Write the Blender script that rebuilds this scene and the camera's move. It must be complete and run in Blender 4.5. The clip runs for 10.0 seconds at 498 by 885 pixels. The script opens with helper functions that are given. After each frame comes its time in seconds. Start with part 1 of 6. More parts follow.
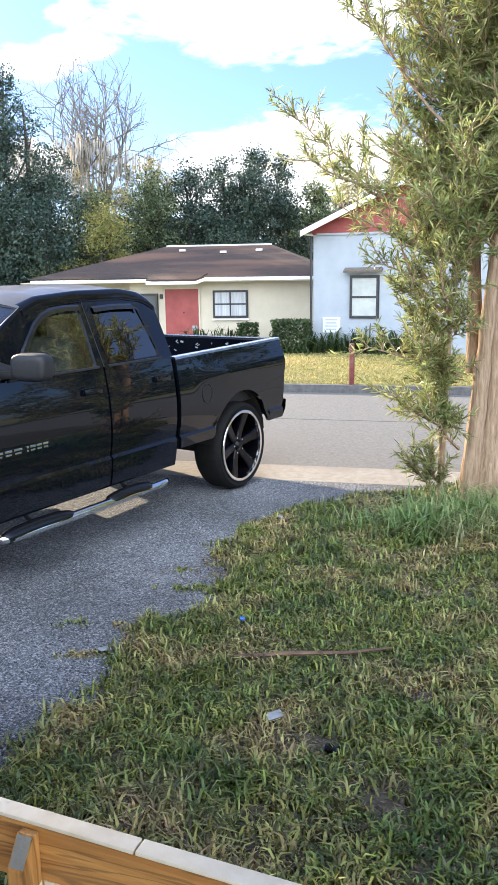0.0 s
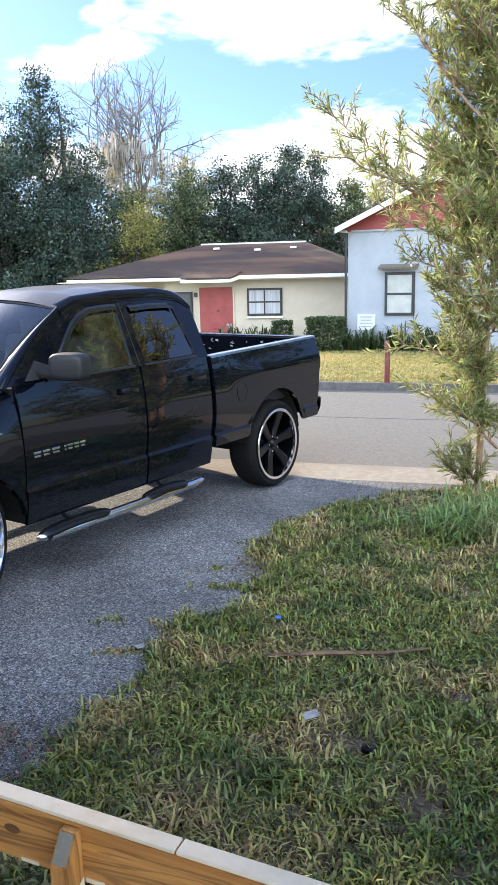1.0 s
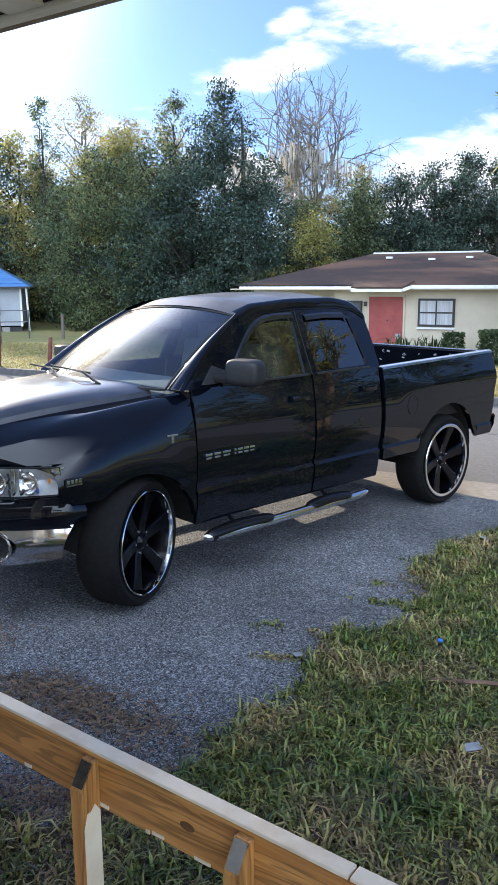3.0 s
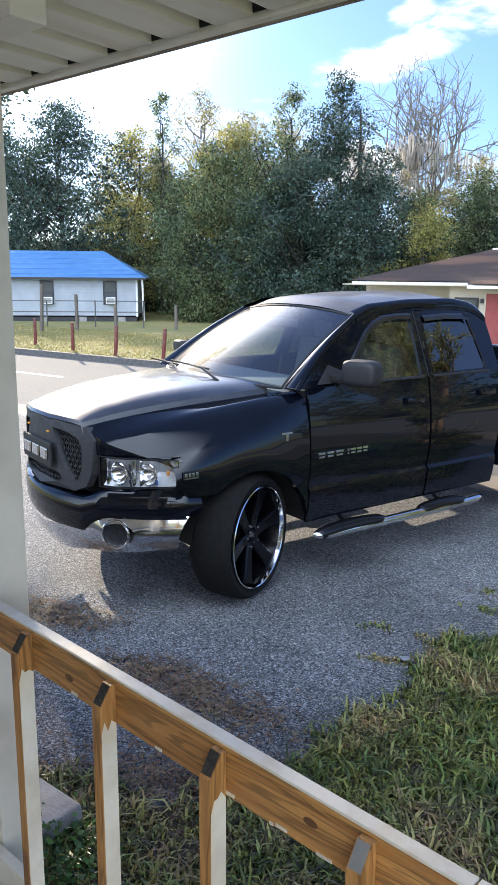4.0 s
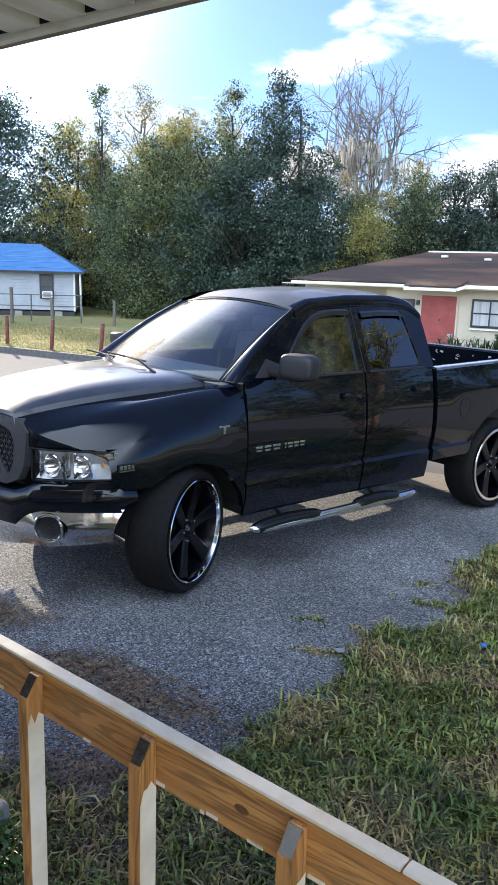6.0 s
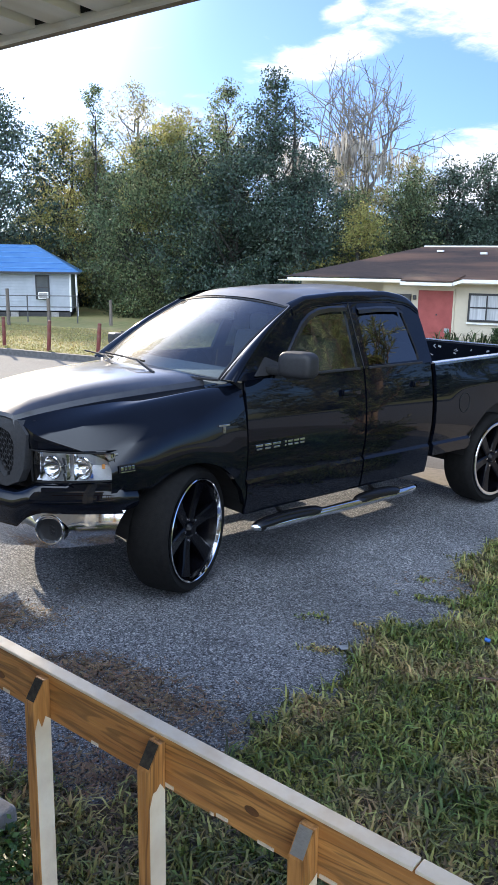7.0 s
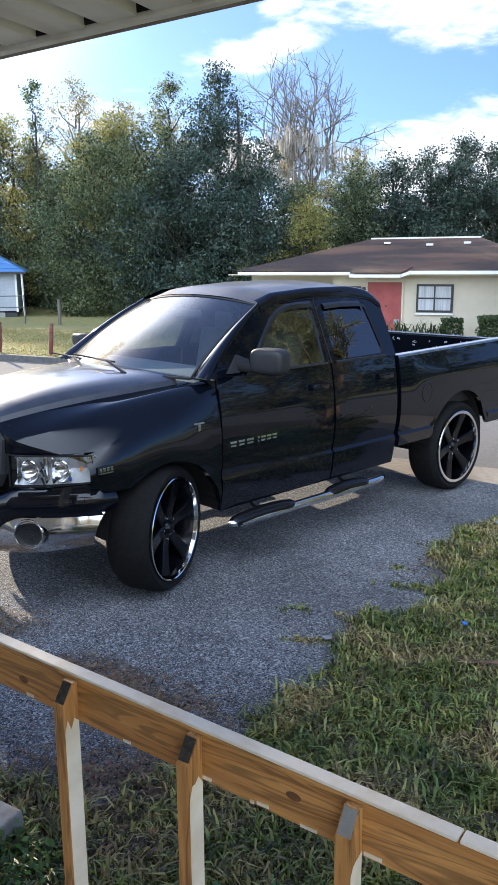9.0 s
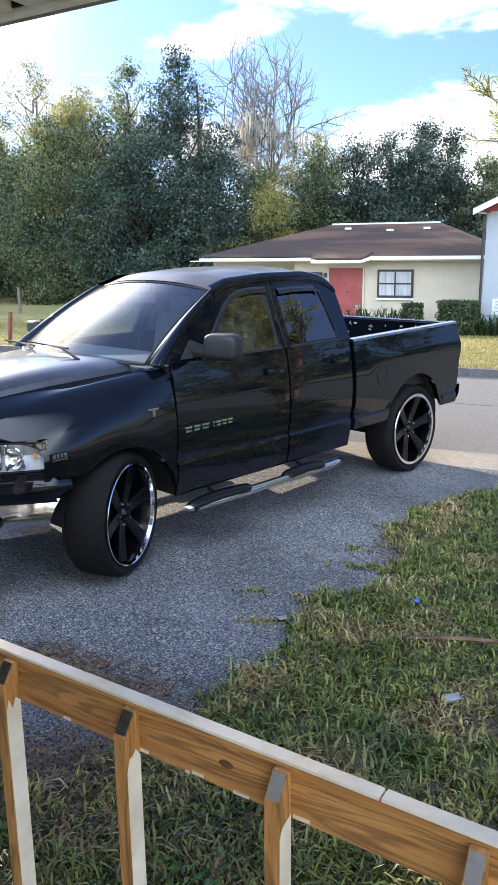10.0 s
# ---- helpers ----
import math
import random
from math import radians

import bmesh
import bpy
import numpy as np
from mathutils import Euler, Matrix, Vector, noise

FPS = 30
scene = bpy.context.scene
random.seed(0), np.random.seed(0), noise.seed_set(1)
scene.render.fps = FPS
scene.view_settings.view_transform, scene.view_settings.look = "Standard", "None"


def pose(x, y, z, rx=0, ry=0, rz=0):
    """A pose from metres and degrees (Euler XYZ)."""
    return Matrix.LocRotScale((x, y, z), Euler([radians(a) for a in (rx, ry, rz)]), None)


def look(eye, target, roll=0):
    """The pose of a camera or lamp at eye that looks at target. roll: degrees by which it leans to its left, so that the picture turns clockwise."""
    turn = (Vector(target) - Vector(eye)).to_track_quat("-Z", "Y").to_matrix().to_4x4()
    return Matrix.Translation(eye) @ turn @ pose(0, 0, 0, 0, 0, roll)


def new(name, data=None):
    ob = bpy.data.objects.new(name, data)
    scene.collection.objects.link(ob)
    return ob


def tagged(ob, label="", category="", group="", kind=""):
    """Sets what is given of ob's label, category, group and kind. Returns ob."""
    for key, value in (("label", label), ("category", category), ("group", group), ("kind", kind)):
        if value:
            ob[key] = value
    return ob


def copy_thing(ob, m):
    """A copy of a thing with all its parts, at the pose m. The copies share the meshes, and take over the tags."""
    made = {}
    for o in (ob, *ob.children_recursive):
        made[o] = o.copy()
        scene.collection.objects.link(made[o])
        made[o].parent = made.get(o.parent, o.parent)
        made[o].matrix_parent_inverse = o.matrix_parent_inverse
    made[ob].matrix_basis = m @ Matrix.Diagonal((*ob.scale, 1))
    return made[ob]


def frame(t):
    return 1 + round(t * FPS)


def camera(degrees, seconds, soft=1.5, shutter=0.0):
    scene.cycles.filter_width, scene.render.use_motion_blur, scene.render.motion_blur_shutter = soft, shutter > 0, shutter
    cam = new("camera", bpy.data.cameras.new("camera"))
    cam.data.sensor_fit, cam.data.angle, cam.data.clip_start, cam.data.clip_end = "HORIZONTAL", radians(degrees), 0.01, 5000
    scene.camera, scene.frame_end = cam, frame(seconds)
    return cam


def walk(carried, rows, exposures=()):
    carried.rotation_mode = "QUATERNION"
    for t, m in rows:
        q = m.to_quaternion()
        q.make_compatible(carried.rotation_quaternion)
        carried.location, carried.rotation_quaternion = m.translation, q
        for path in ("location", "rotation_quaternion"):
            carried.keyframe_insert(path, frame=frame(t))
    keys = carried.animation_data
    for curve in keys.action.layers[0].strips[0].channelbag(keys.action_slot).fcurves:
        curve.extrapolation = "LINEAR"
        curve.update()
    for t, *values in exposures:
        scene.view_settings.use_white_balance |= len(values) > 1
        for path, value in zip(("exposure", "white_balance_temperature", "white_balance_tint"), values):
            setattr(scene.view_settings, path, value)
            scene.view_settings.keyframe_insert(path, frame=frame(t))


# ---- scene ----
cam = camera(34.8, 10.0)
PATH = [
    (0, (0.107, 0.85, 2.128), (0.104, 2.805, 1.707), -0.9),
    (0.5, (0.079, 0.87, 2.124), (0.056, 2.825, 1.699), -1.2),
    (1, (0.095, 0.854, 2.134), (0.007, 2.806, 1.709), -1.4),
    (1.5, (0.076, 0.851, 2.14), (-0.144, 2.796, 1.729), -1.9),
    (2, (0.055, 0.859, 2.144), (-0.231, 2.798, 1.745), -1.5),
    (2.5, (0.051, 0.859, 2.151), (-0.291, 2.79, 1.758), -0.7),
    (3, (0.024, 0.86, 2.15), (-0.457, 2.759, 1.749), -0.3),
    (3.2, (0.01, 0.845, 2.161), (-0.561, 2.718, 1.754), -0.3),
    (4.3, (-0.03, 0.773, 2.204), (-0.766, 2.585, 1.786), 0.6),
    (4.5, (-0.031, 0.765, 2.204), (-0.766, 2.579, 1.79), 0.7),
    (5, (-0.032, 0.774, 2.194), (-0.762, 2.591, 1.783), 0.9),
    (5.5, (-0.005, 0.799, 2.182), (-0.679, 2.638, 1.774), 1.2),
    (6, (-0.022, 0.814, 2.16), (-0.605, 2.681, 1.74), 1.8),
    (7.5, (-0.036, 0.817, 2.171), (-0.622, 2.681, 1.744), 0.5),
    (8, (-0.023, 0.799, 2.179), (-0.603, 2.665, 1.753), -0.1),
    (8.5, (-0.056, 0.773, 2.183), (-0.568, 2.659, 1.758), -0.0),
    (9, (-0.176, 0.72, 2.19), (-0.635, 2.616, 1.752), -0.3),
    (9.5, (-0.163, 0.658, 2.194), (-0.526, 2.571, 1.738), 0.1),
    (10, (-0.087, 0.696, 2.18), (-0.463, 2.603, 1.71), -0.6),
]
EXPOSURES = [(t, stops + 1.01, kelvin, 11) for t, stops, kelvin in ((0, 1.06, 6400), (0.8, 0.97, 6350), (1.4, 0.68, 6150), (1.8, 0.52, 6000), (2.5, 0.40, 5950), (3.2, 0.55, 5950), (4.5, 0.72, 6100), (6, 0.6, 6000), (8.5, 0.50, 5950), (9.2, 0.56, 6000), (10, 0.82, 6100))]
walk(cam, [(t, look(eye, target, roll)) for t, eye, target, roll in PATH], EXPOSURES)

# ---- light ----
SUN_LEFT, SUN_UP = 41.0, 21.0   # degrees left of straight ahead, degrees above the horizon
world = bpy.data.worlds.new("sky")
scene.world = world
world.use_nodes = True


def build_sky(nt):
    n, l = nt.nodes, nt.links
    n.clear()
    out = n.new("ShaderNodeOutputWorld")
    sky = n.new("ShaderNodeTexSky")
    sky.sky_type, sky.sun_disc = "NISHITA", False
    sky.sun_elevation, sky.sun_rotation = radians(SUN_UP), radians(-SUN_LEFT)
    sky.air_density, sky.dust_density, sky.ozone_density = 1.0, 0.5, 2.5
    clear = n.new("ShaderNodeBackground")
    clear.inputs["Strength"].default_value = 0.058
    hue = n.new("ShaderNodeMix")
    hue.data_type, hue.blend_type = "RGBA", "MULTIPLY"
    hue.inputs["Factor"].default_value = 1.0
    hue.inputs["B"].default_value = (0.50, 0.67, 1.04, 1)
    l.new(sky.outputs[0], hue.inputs["A"])
    l.new(hue.outputs["Result"], clear.inputs["Color"])
    co = n.new("ShaderNodeTexCoord")
    axes = n.new("ShaderNodeSeparateXYZ")
    l.new(co.outputs["Generated"], axes.inputs[0])

    def calc(op, a_, b_=None, c_=None):
        m = n.new("ShaderNodeMath")
        m.operation = op
        for k_, v_ in enumerate((a_, b_, c_)):
            if v_ is None:
                continue
            if isinstance(v_, (int, float)):
                m.inputs[k_].default_value = v_
            else:
                l.new(v_, m.inputs[k_])
        return m.outputs[0]

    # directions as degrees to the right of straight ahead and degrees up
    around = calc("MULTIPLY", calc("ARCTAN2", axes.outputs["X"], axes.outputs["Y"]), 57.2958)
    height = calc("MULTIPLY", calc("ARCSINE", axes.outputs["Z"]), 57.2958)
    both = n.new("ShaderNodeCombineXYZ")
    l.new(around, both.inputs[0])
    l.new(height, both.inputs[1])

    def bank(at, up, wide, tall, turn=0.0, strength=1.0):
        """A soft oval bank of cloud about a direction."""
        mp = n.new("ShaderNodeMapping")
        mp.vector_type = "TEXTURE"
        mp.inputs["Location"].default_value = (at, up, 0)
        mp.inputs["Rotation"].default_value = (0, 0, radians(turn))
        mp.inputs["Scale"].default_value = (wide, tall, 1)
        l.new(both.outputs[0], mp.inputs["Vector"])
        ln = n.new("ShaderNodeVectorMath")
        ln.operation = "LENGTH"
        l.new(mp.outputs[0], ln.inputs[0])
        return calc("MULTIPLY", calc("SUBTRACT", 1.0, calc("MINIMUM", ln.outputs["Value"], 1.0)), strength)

    def streaks(scale, east, up, detail, rough):
        mp = n.new("ShaderNodeMapping")
        mp.inputs["Scale"].default_value = (east, up, 1)
        mp.inputs["Rotation"].default_value = (0, 0, radians(-9))
        l.new(both.outputs[0], mp.inputs["Vector"])
        t_ = n.new("ShaderNodeTexNoise")
        t_.inputs["Scale"].default_value, t_.inputs["Detail"].default_value, t_.inputs["Roughness"].default_value = scale, detail, rough
        t_.inputs["Distortion"].default_value = 0.5
        l.new(mp.outputs[0], t_.inputs["Vector"])
        return t_.outputs["Fac"]

    puff = streaks(1.0, 0.16, 0.42, 9, 0.60)
    wisp = streaks(1.0, 0.42, 1.30, 7, 0.62)
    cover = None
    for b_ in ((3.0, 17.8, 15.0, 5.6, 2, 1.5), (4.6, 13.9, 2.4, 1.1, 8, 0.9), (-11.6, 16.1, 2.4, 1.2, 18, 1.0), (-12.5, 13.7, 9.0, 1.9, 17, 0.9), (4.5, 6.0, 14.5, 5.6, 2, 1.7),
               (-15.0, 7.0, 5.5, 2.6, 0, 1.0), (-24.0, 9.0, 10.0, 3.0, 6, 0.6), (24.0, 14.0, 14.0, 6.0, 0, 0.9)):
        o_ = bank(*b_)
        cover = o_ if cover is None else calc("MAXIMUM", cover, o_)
    # thin haze in front, an unseen white fill sky added behind the porch
    back = n.new("ShaderNodeMapRange")
    back.interpolation_type = "SMOOTHSTEP"
    for k_, v in (("From Min", 100.0), ("From Max", 140.0), ("To Min", 0.04), ("To Max", 0.95)):
        back.inputs[k_].default_value = v
    l.new(calc("ABSOLUTE", around), back.inputs["Value"])
    haze = n.new("ShaderNodeBackground")
    haze.inputs["Color"].default_value, haze.inputs["Strength"].default_value = (0.76, 0.86, 1.0, 1), 1.35
    veiled = n.new("ShaderNodeMixShader")
    l.new(back.outputs[0], veiled.inputs["Fac"])
    l.new(clear.outputs[0], veiled.inputs[1])
    l.new(haze.outputs[0], veiled.inputs[2])
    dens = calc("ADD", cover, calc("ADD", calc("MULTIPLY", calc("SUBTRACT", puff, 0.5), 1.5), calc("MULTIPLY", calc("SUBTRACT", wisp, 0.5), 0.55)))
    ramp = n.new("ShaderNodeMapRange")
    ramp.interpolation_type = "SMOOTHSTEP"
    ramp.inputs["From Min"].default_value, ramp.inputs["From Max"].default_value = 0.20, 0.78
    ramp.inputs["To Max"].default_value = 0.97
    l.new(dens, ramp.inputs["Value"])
    cloud = n.new("ShaderNodeBackground")
    cloud.inputs["Strength"].default_value = 0.55
    tone = n.new("ShaderNodeMix")
    tone.data_type = "RGBA"
    tone.inputs["A"].default_value, tone.inputs["B"].default_value = (0.66, 0.72, 0.82, 1), (1.0, 0.985, 0.96, 1)
    lit = n.new("ShaderNodeMapRange")
    lit.inputs["From Min"].default_value, lit.inputs["From Max"].default_value = 0.36, 0.56
    l.new(wisp, lit.inputs["Value"])
    l.new(lit.outputs[0], tone.inputs["Factor"])
    l.new(tone.outputs["Result"], cloud.inputs["Color"])
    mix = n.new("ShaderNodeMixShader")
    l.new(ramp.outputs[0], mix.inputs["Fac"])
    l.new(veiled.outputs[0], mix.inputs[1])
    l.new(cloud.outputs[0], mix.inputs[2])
    # the bright haze about the sun
    glow = n.new("ShaderNodeBackground")
    glow.inputs["Color"].default_value = (1.0, 0.95, 0.87, 1)
    ring = bank(-SUN_LEFT, SUN_UP + 3, 25.0, 23.0)
    l.new(calc("MULTIPLY", calc("POWER", ring, 2.4), 3.0), glow.inputs["Strength"])
    total = n.new("ShaderNodeAddShader")
    l.new(mix.outputs[0], total.inputs[0])
    l.new(glow.outputs[0], total.inputs[1])
    l.new(total.outputs[0], out.inputs["Surface"])


build_sky(world.node_tree)
sun_data = bpy.data.lights.new("sun", "SUN")
sun_data.energy, sun_data.angle, sun_data.color = 2.8, radians(0.53), (1.0, 0.83, 0.60)
sun = new("sun", sun_data)
a, e = radians(SUN_LEFT), radians(SUN_UP)
sun.matrix_world = look((-30 * math.sin(a), 30 * math.cos(a), 30 * math.tan(e)), (0, 0, 0))


# ---- materials ----
def surf(name, c1, c2, scale=8.0, rough=0.6, bump=0.0, bscale=60.0, metal=0.0, c3=None, s3=1.5, coat=0.0, stretch=(1, 1, 1), spec=0.5, rvar=0.08, detail=5, island=0.0, trans=0.0, grain=None):
    """A surface with grain and large-scale variation, in object coordinates."""
    m = bpy.data.materials.new(name)
    m.use_nodes = True
    nt = m.node_tree
    n, l = nt.nodes, nt.links
    b = n["Principled BSDF"]
    co = n.new("ShaderNodeTexCoord")
    mp = n.new("ShaderNodeMapping")
    mp.inputs["Scale"].default_value = stretch
    l.new(co.outputs["Object"], mp.inputs["Vector"])
    tex = n.new("ShaderNodeTexNoise")
    tex.inputs["Scale"].default_value, tex.inputs["Detail"].default_value, tex.inputs["Roughness"].default_value = scale, detail, 0.65
    l.new(mp.outputs[0], tex.inputs["Vector"])
    rmp = n.new("ShaderNodeValToRGB")
    rmp.color_ramp.elements[0].position, rmp.color_ramp.elements[1].position = 0.33, 0.67
    rmp.color_ramp.elements[0].color, rmp.color_ramp.elements[1].color = (*c1, 1), (*c2, 1)
    l.new(tex.outputs["Fac"], rmp.inputs["Fac"])
    colour = rmp.outputs[0]
    if c3:
        t3 = n.new("ShaderNodeTexNoise")
        t3.inputs["Scale"].default_value, t3.inputs["Detail"].default_value = s3, 4
        l.new(mp.outputs[0], t3.inputs["Vector"])
        r3 = n.new("ShaderNodeValToRGB")
        r3.color_ramp.elements[0].position, r3.color_ramp.elements[1].position = 0.48, 0.66
        l.new(t3.outputs["Fac"], r3.inputs["Fac"])
        mx = n.new("ShaderNodeMix")
        mx.data_type = "RGBA"
        l.new(r3.outputs[0], mx.inputs["Factor"])
        l.new(colour, mx.inputs["A"])
        mx.inputs["B"].default_value = (*c3, 1)
        colour = mx.outputs["Result"]
    if grain:
        mg = n.new("ShaderNodeMapping")
        mg.inputs["Scale"].default_value = grain
        l.new(co.outputs["Object"], mg.inputs["Vector"])
        tg = n.new("ShaderNodeTexNoise")
        tg.inputs["Scale"].default_value, tg.inputs["Detail"].default_value, tg.inputs["Distortion"].default_value = 1.0, 3, 1.2
        l.new(mg.outputs[0], tg.inputs["Vector"])
        sn = n.new("ShaderNodeMath")
        sn.operation, sn.inputs[1].default_value = "MULTIPLY", 38.0
        l.new(tg.outputs["Fac"], sn.inputs[0])
        si = n.new("ShaderNodeMath")
        si.operation = "SINE"
        l.new(sn.outputs[0], si.inputs[0])
        gr = n.new("ShaderNodeMapRange")
        gr.inputs["From Min"].default_value, gr.inputs["From Max"].default_value = 0.2, 1.0
        gr.inputs["To Min"].default_value, gr.inputs["To Max"].default_value = 1.0, 0.55
        l.new(si.outputs[0], gr.inputs["Value"])
        mg2 = n.new("ShaderNodeVectorMath")
        mg2.operation = "SCALE"
        l.new(colour, mg2.inputs[0])
        l.new(gr.outputs[0], mg2.inputs["Scale"])
        colour = mg2.outputs[0]
    if island:
        geo = n.new("ShaderNodeNewGeometry")
        rr = n.new("ShaderNodeMapRange")
        rr.inputs["To Min"].default_value, rr.inputs["To Max"].default_value = 1 - island, 1 + island
        l.new(geo.outputs["Random Per Island"], rr.inputs["Value"])
        hs = n.new("ShaderNodeHueSaturation")
        l.new(rr.outputs[0], hs.inputs["Value"])
        rh = n.new("ShaderNodeMapRange")
        rh.inputs["To Min"].default_value, rh.inputs["To Max"].default_value = 0.5 - island * 0.07, 0.5 + island * 0.05
        mul = n.new("ShaderNodeMath")
        mul.operation = "FRACT"
        m7 = n.new("ShaderNodeMath")
        m7.operation, m7.inputs[1].default_value = "MULTIPLY", 7.31
        l.new(geo.outputs["Random Per Island"], m7.inputs[0])
        l.new(m7.outputs[0], mul.inputs[0])
        l.new(mul.outputs[0], rh.inputs["Value"])
        l.new(rh.outputs[0], hs.inputs["Hue"])
        l.new(colour, hs.inputs["Color"])
        colour = hs.outputs[0]
    l.new(colour, b.inputs["Base Color"])
    rv = n.new("ShaderNodeMapRange")
    rv.inputs["To Min"].default_value, rv.inputs["To Max"].default_value = max(0.0, rough - rvar), min(1.0, rough + rvar)
    l.new(tex.outputs["Fac"], rv.inputs["Value"])
    l.new(rv.outputs[0], b.inputs["Roughness"])
    b.inputs["Metallic"].default_value = metal
    b.inputs["Specular IOR Level"].default_value = spec
    b.inputs["Coat Weight"].default_value = coat
    b.inputs["Coat Roughness"].default_value = 0.04
    if bump:
        bt = n.new("ShaderNodeTexNoise")
        bt.inputs["Scale"].default_value, bt.inputs["Detail"].default_value = bscale, 4
        l.new(mp.outputs[0], bt.inputs["Vector"])
        bn = n.new("ShaderNodeBump")
        bn.inputs["Strength"].default_value, bn.inputs["Distance"].default_value = min(1.0, bump), 0.01
        l.new(bt.outputs["Fac"], bn.inputs["Height"])
        l.new(bn.outputs[0], b.inputs["Normal"])
    if trans:
        out = n["Material Output"]
        tr = n.new("ShaderNodeBsdfTranslucent")
        l.new(colour, tr.inputs["Color"])
        ms = n.new("ShaderNodeMixShader")
        ms.inputs["Fac"].default_value = trans
        l.new(b.outputs[0], ms.inputs[1])
        l.new(tr.outputs[0], ms.inputs[2])
        l.new(ms.outputs[0], out.inputs["Surface"])
    return m


def speckled(name):
    """Old asphalt: pale stones of several sizes in a dark binder, with worn and stained areas."""
    m = surf(name, (0.080, 0.084, 0.090), (0.132, 0.136, 0.142), 1.1, 0.85, bump=1.0, bscale=95)
    n, l = m.node_tree.nodes, m.node_tree.links
    b = n["Principled BSDF"]
    co = n.new("ShaderNodeTexCoord")
    ground_colour = b.inputs["Base Color"].links[0].from_socket
    for scale, lo, hi, tone in ((165.0, 0.62, 0.86, (0.33, 0.34, 0.355)), (95.0, 0.86, 0.95, (0.42, 0.41, 0.405)), (110.0, 0.30, 0.10, (0.030, 0.030, 0.033))):
        vo = n.new("ShaderNodeTexVoronoi")
        vo.inputs["Scale"].default_value = scale
        l.new(co.outputs["Object"], vo.inputs["Vector"])
        sp = n.new("ShaderNodeSeparateColor")
        l.new(vo.outputs["Color"], sp.inputs[0])
        mr = n.new("ShaderNodeMapRange")
        mr.inputs["From Min"].default_value, mr.inputs["From Max"].default_value = lo, hi
        l.new(sp.outputs[0], mr.inputs["Value"])
        mx = n.new("ShaderNodeMix")
        mx.data_type = "RGBA"
        l.new(mr.outputs[0], mx.inputs["Factor"])
        l.new(ground_colour, mx.inputs["A"])
        mx.inputs["B"].default_value = (*tone, 1)
        ground_colour = mx.outputs["Result"]
    for scale, lo, hi, tone in ((5.0, 0.62, 0.70, (0.035, 0.034, 0.034)), (1.6, 0.60, 0.74, (0.085, 0.072, 0.060))):
        pt = n.new("ShaderNodeTexNoise")
        pt.inputs["Scale"].default_value, pt.inputs["Detail"].default_value, pt.inputs["Roughness"].default_value = scale, 7, 0.7
        l.new(co.outputs["Object"], pt.inputs["Vector"])
        mr = n.new("ShaderNodeMapRange")
        mr.inputs["From Min"].default_value, mr.inputs["From Max"].default_value = lo, hi
        mr.inputs["To Max"].default_value = 0.75
        l.new(pt.outputs["Fac"], mr.inputs["Value"])
        mx = n.new("ShaderNodeMix")
        mx.data_type = "RGBA"
        l.new(mr.outputs[0], mx.inputs["Factor"])
        l.new(ground_colour, mx.inputs["A"])
        mx.inputs["B"].default_value = (*tone, 1)
        ground_colour = mx.outputs["Result"]
    st = n.new("ShaderNodeTexNoise")
    st.inputs["Scale"].default_value, st.inputs["Detail"].default_value = 0.55, 6
    l.new(co.outputs["Object"], st.inputs["Vector"])
    sr = n.new("ShaderNodeMapRange")
    sr.inputs["From Min"].default_value, sr.inputs["From Max"].default_value = 0.35, 0.65
    sr.inputs["To Min"].default_value, sr.inputs["To Max"].default_value = 0.72, 1.25
    l.new(st.outputs["Fac"], sr.inputs["Value"])
    mu = n.new("ShaderNodeVectorMath")
    mu.operation = "SCALE"
    l.new(ground_colour, mu.inputs[0])
    l.new(sr.outputs[0], mu.inputs["Scale"])
    l.new(mu.outputs[0], b.inputs["Base Color"])
    return m


def glass(name, tint, rough=0.0, gloss=0.06, film=0.0):
    """Thin tinted pane: clear passage with a fresnel gloss."""
    m = bpy.data.materials.new(name)
    m.use_nodes = True
    n, l = m.node_tree.nodes, m.node_tree.links
    n.clear()
    out = n.new("ShaderNodeOutputMaterial")
    tr = n.new("ShaderNodeBsdfTransparent")
    tr.inputs["Color"].default_value = (*tint, 1)
    gl = n.new("ShaderNodeBsdfGlossy")
    gl.inputs["Roughness"].default_value = rough
    lw = n.new("ShaderNodeLayerWeight")
    lw.inputs["Blend"].default_value = 0.5
    p5 = n.new("ShaderNodeMath")
    p5.operation, p5.inputs[1].default_value = "POWER", 4.0
    l.new(lw.outputs["Facing"], p5.inputs[0])
    fr = n.new("ShaderNodeMapRange")
    fr.inputs["To Min"].default_value, fr.inputs["To Max"].default_value = gloss, 1.0
    l.new(p5.outputs[0], fr.inputs["Value"])
    ms = n.new("ShaderNodeMixShader")
    l.new(fr.outputs[0], ms.inputs["Fac"])
    l.new(tr.outputs[0], ms.inputs[1])
    l.new(gl.outputs[0], ms.inputs[2])
    last = ms.outputs[0]
    if film:
        gr = n.new("ShaderNodeBsdfGlossy")
        gr.inputs["Roughness"].default_value = 0.42
        m2 = n.new("ShaderNodeMixShader")
        m2.inputs["Fac"].default_value = film
        l.new(last, m2.inputs[1])
        l.new(gr.outputs[0], m2.inputs[2])
        last = m2.outputs[0]
    l.new(last, out.inputs["Surface"])
    return m


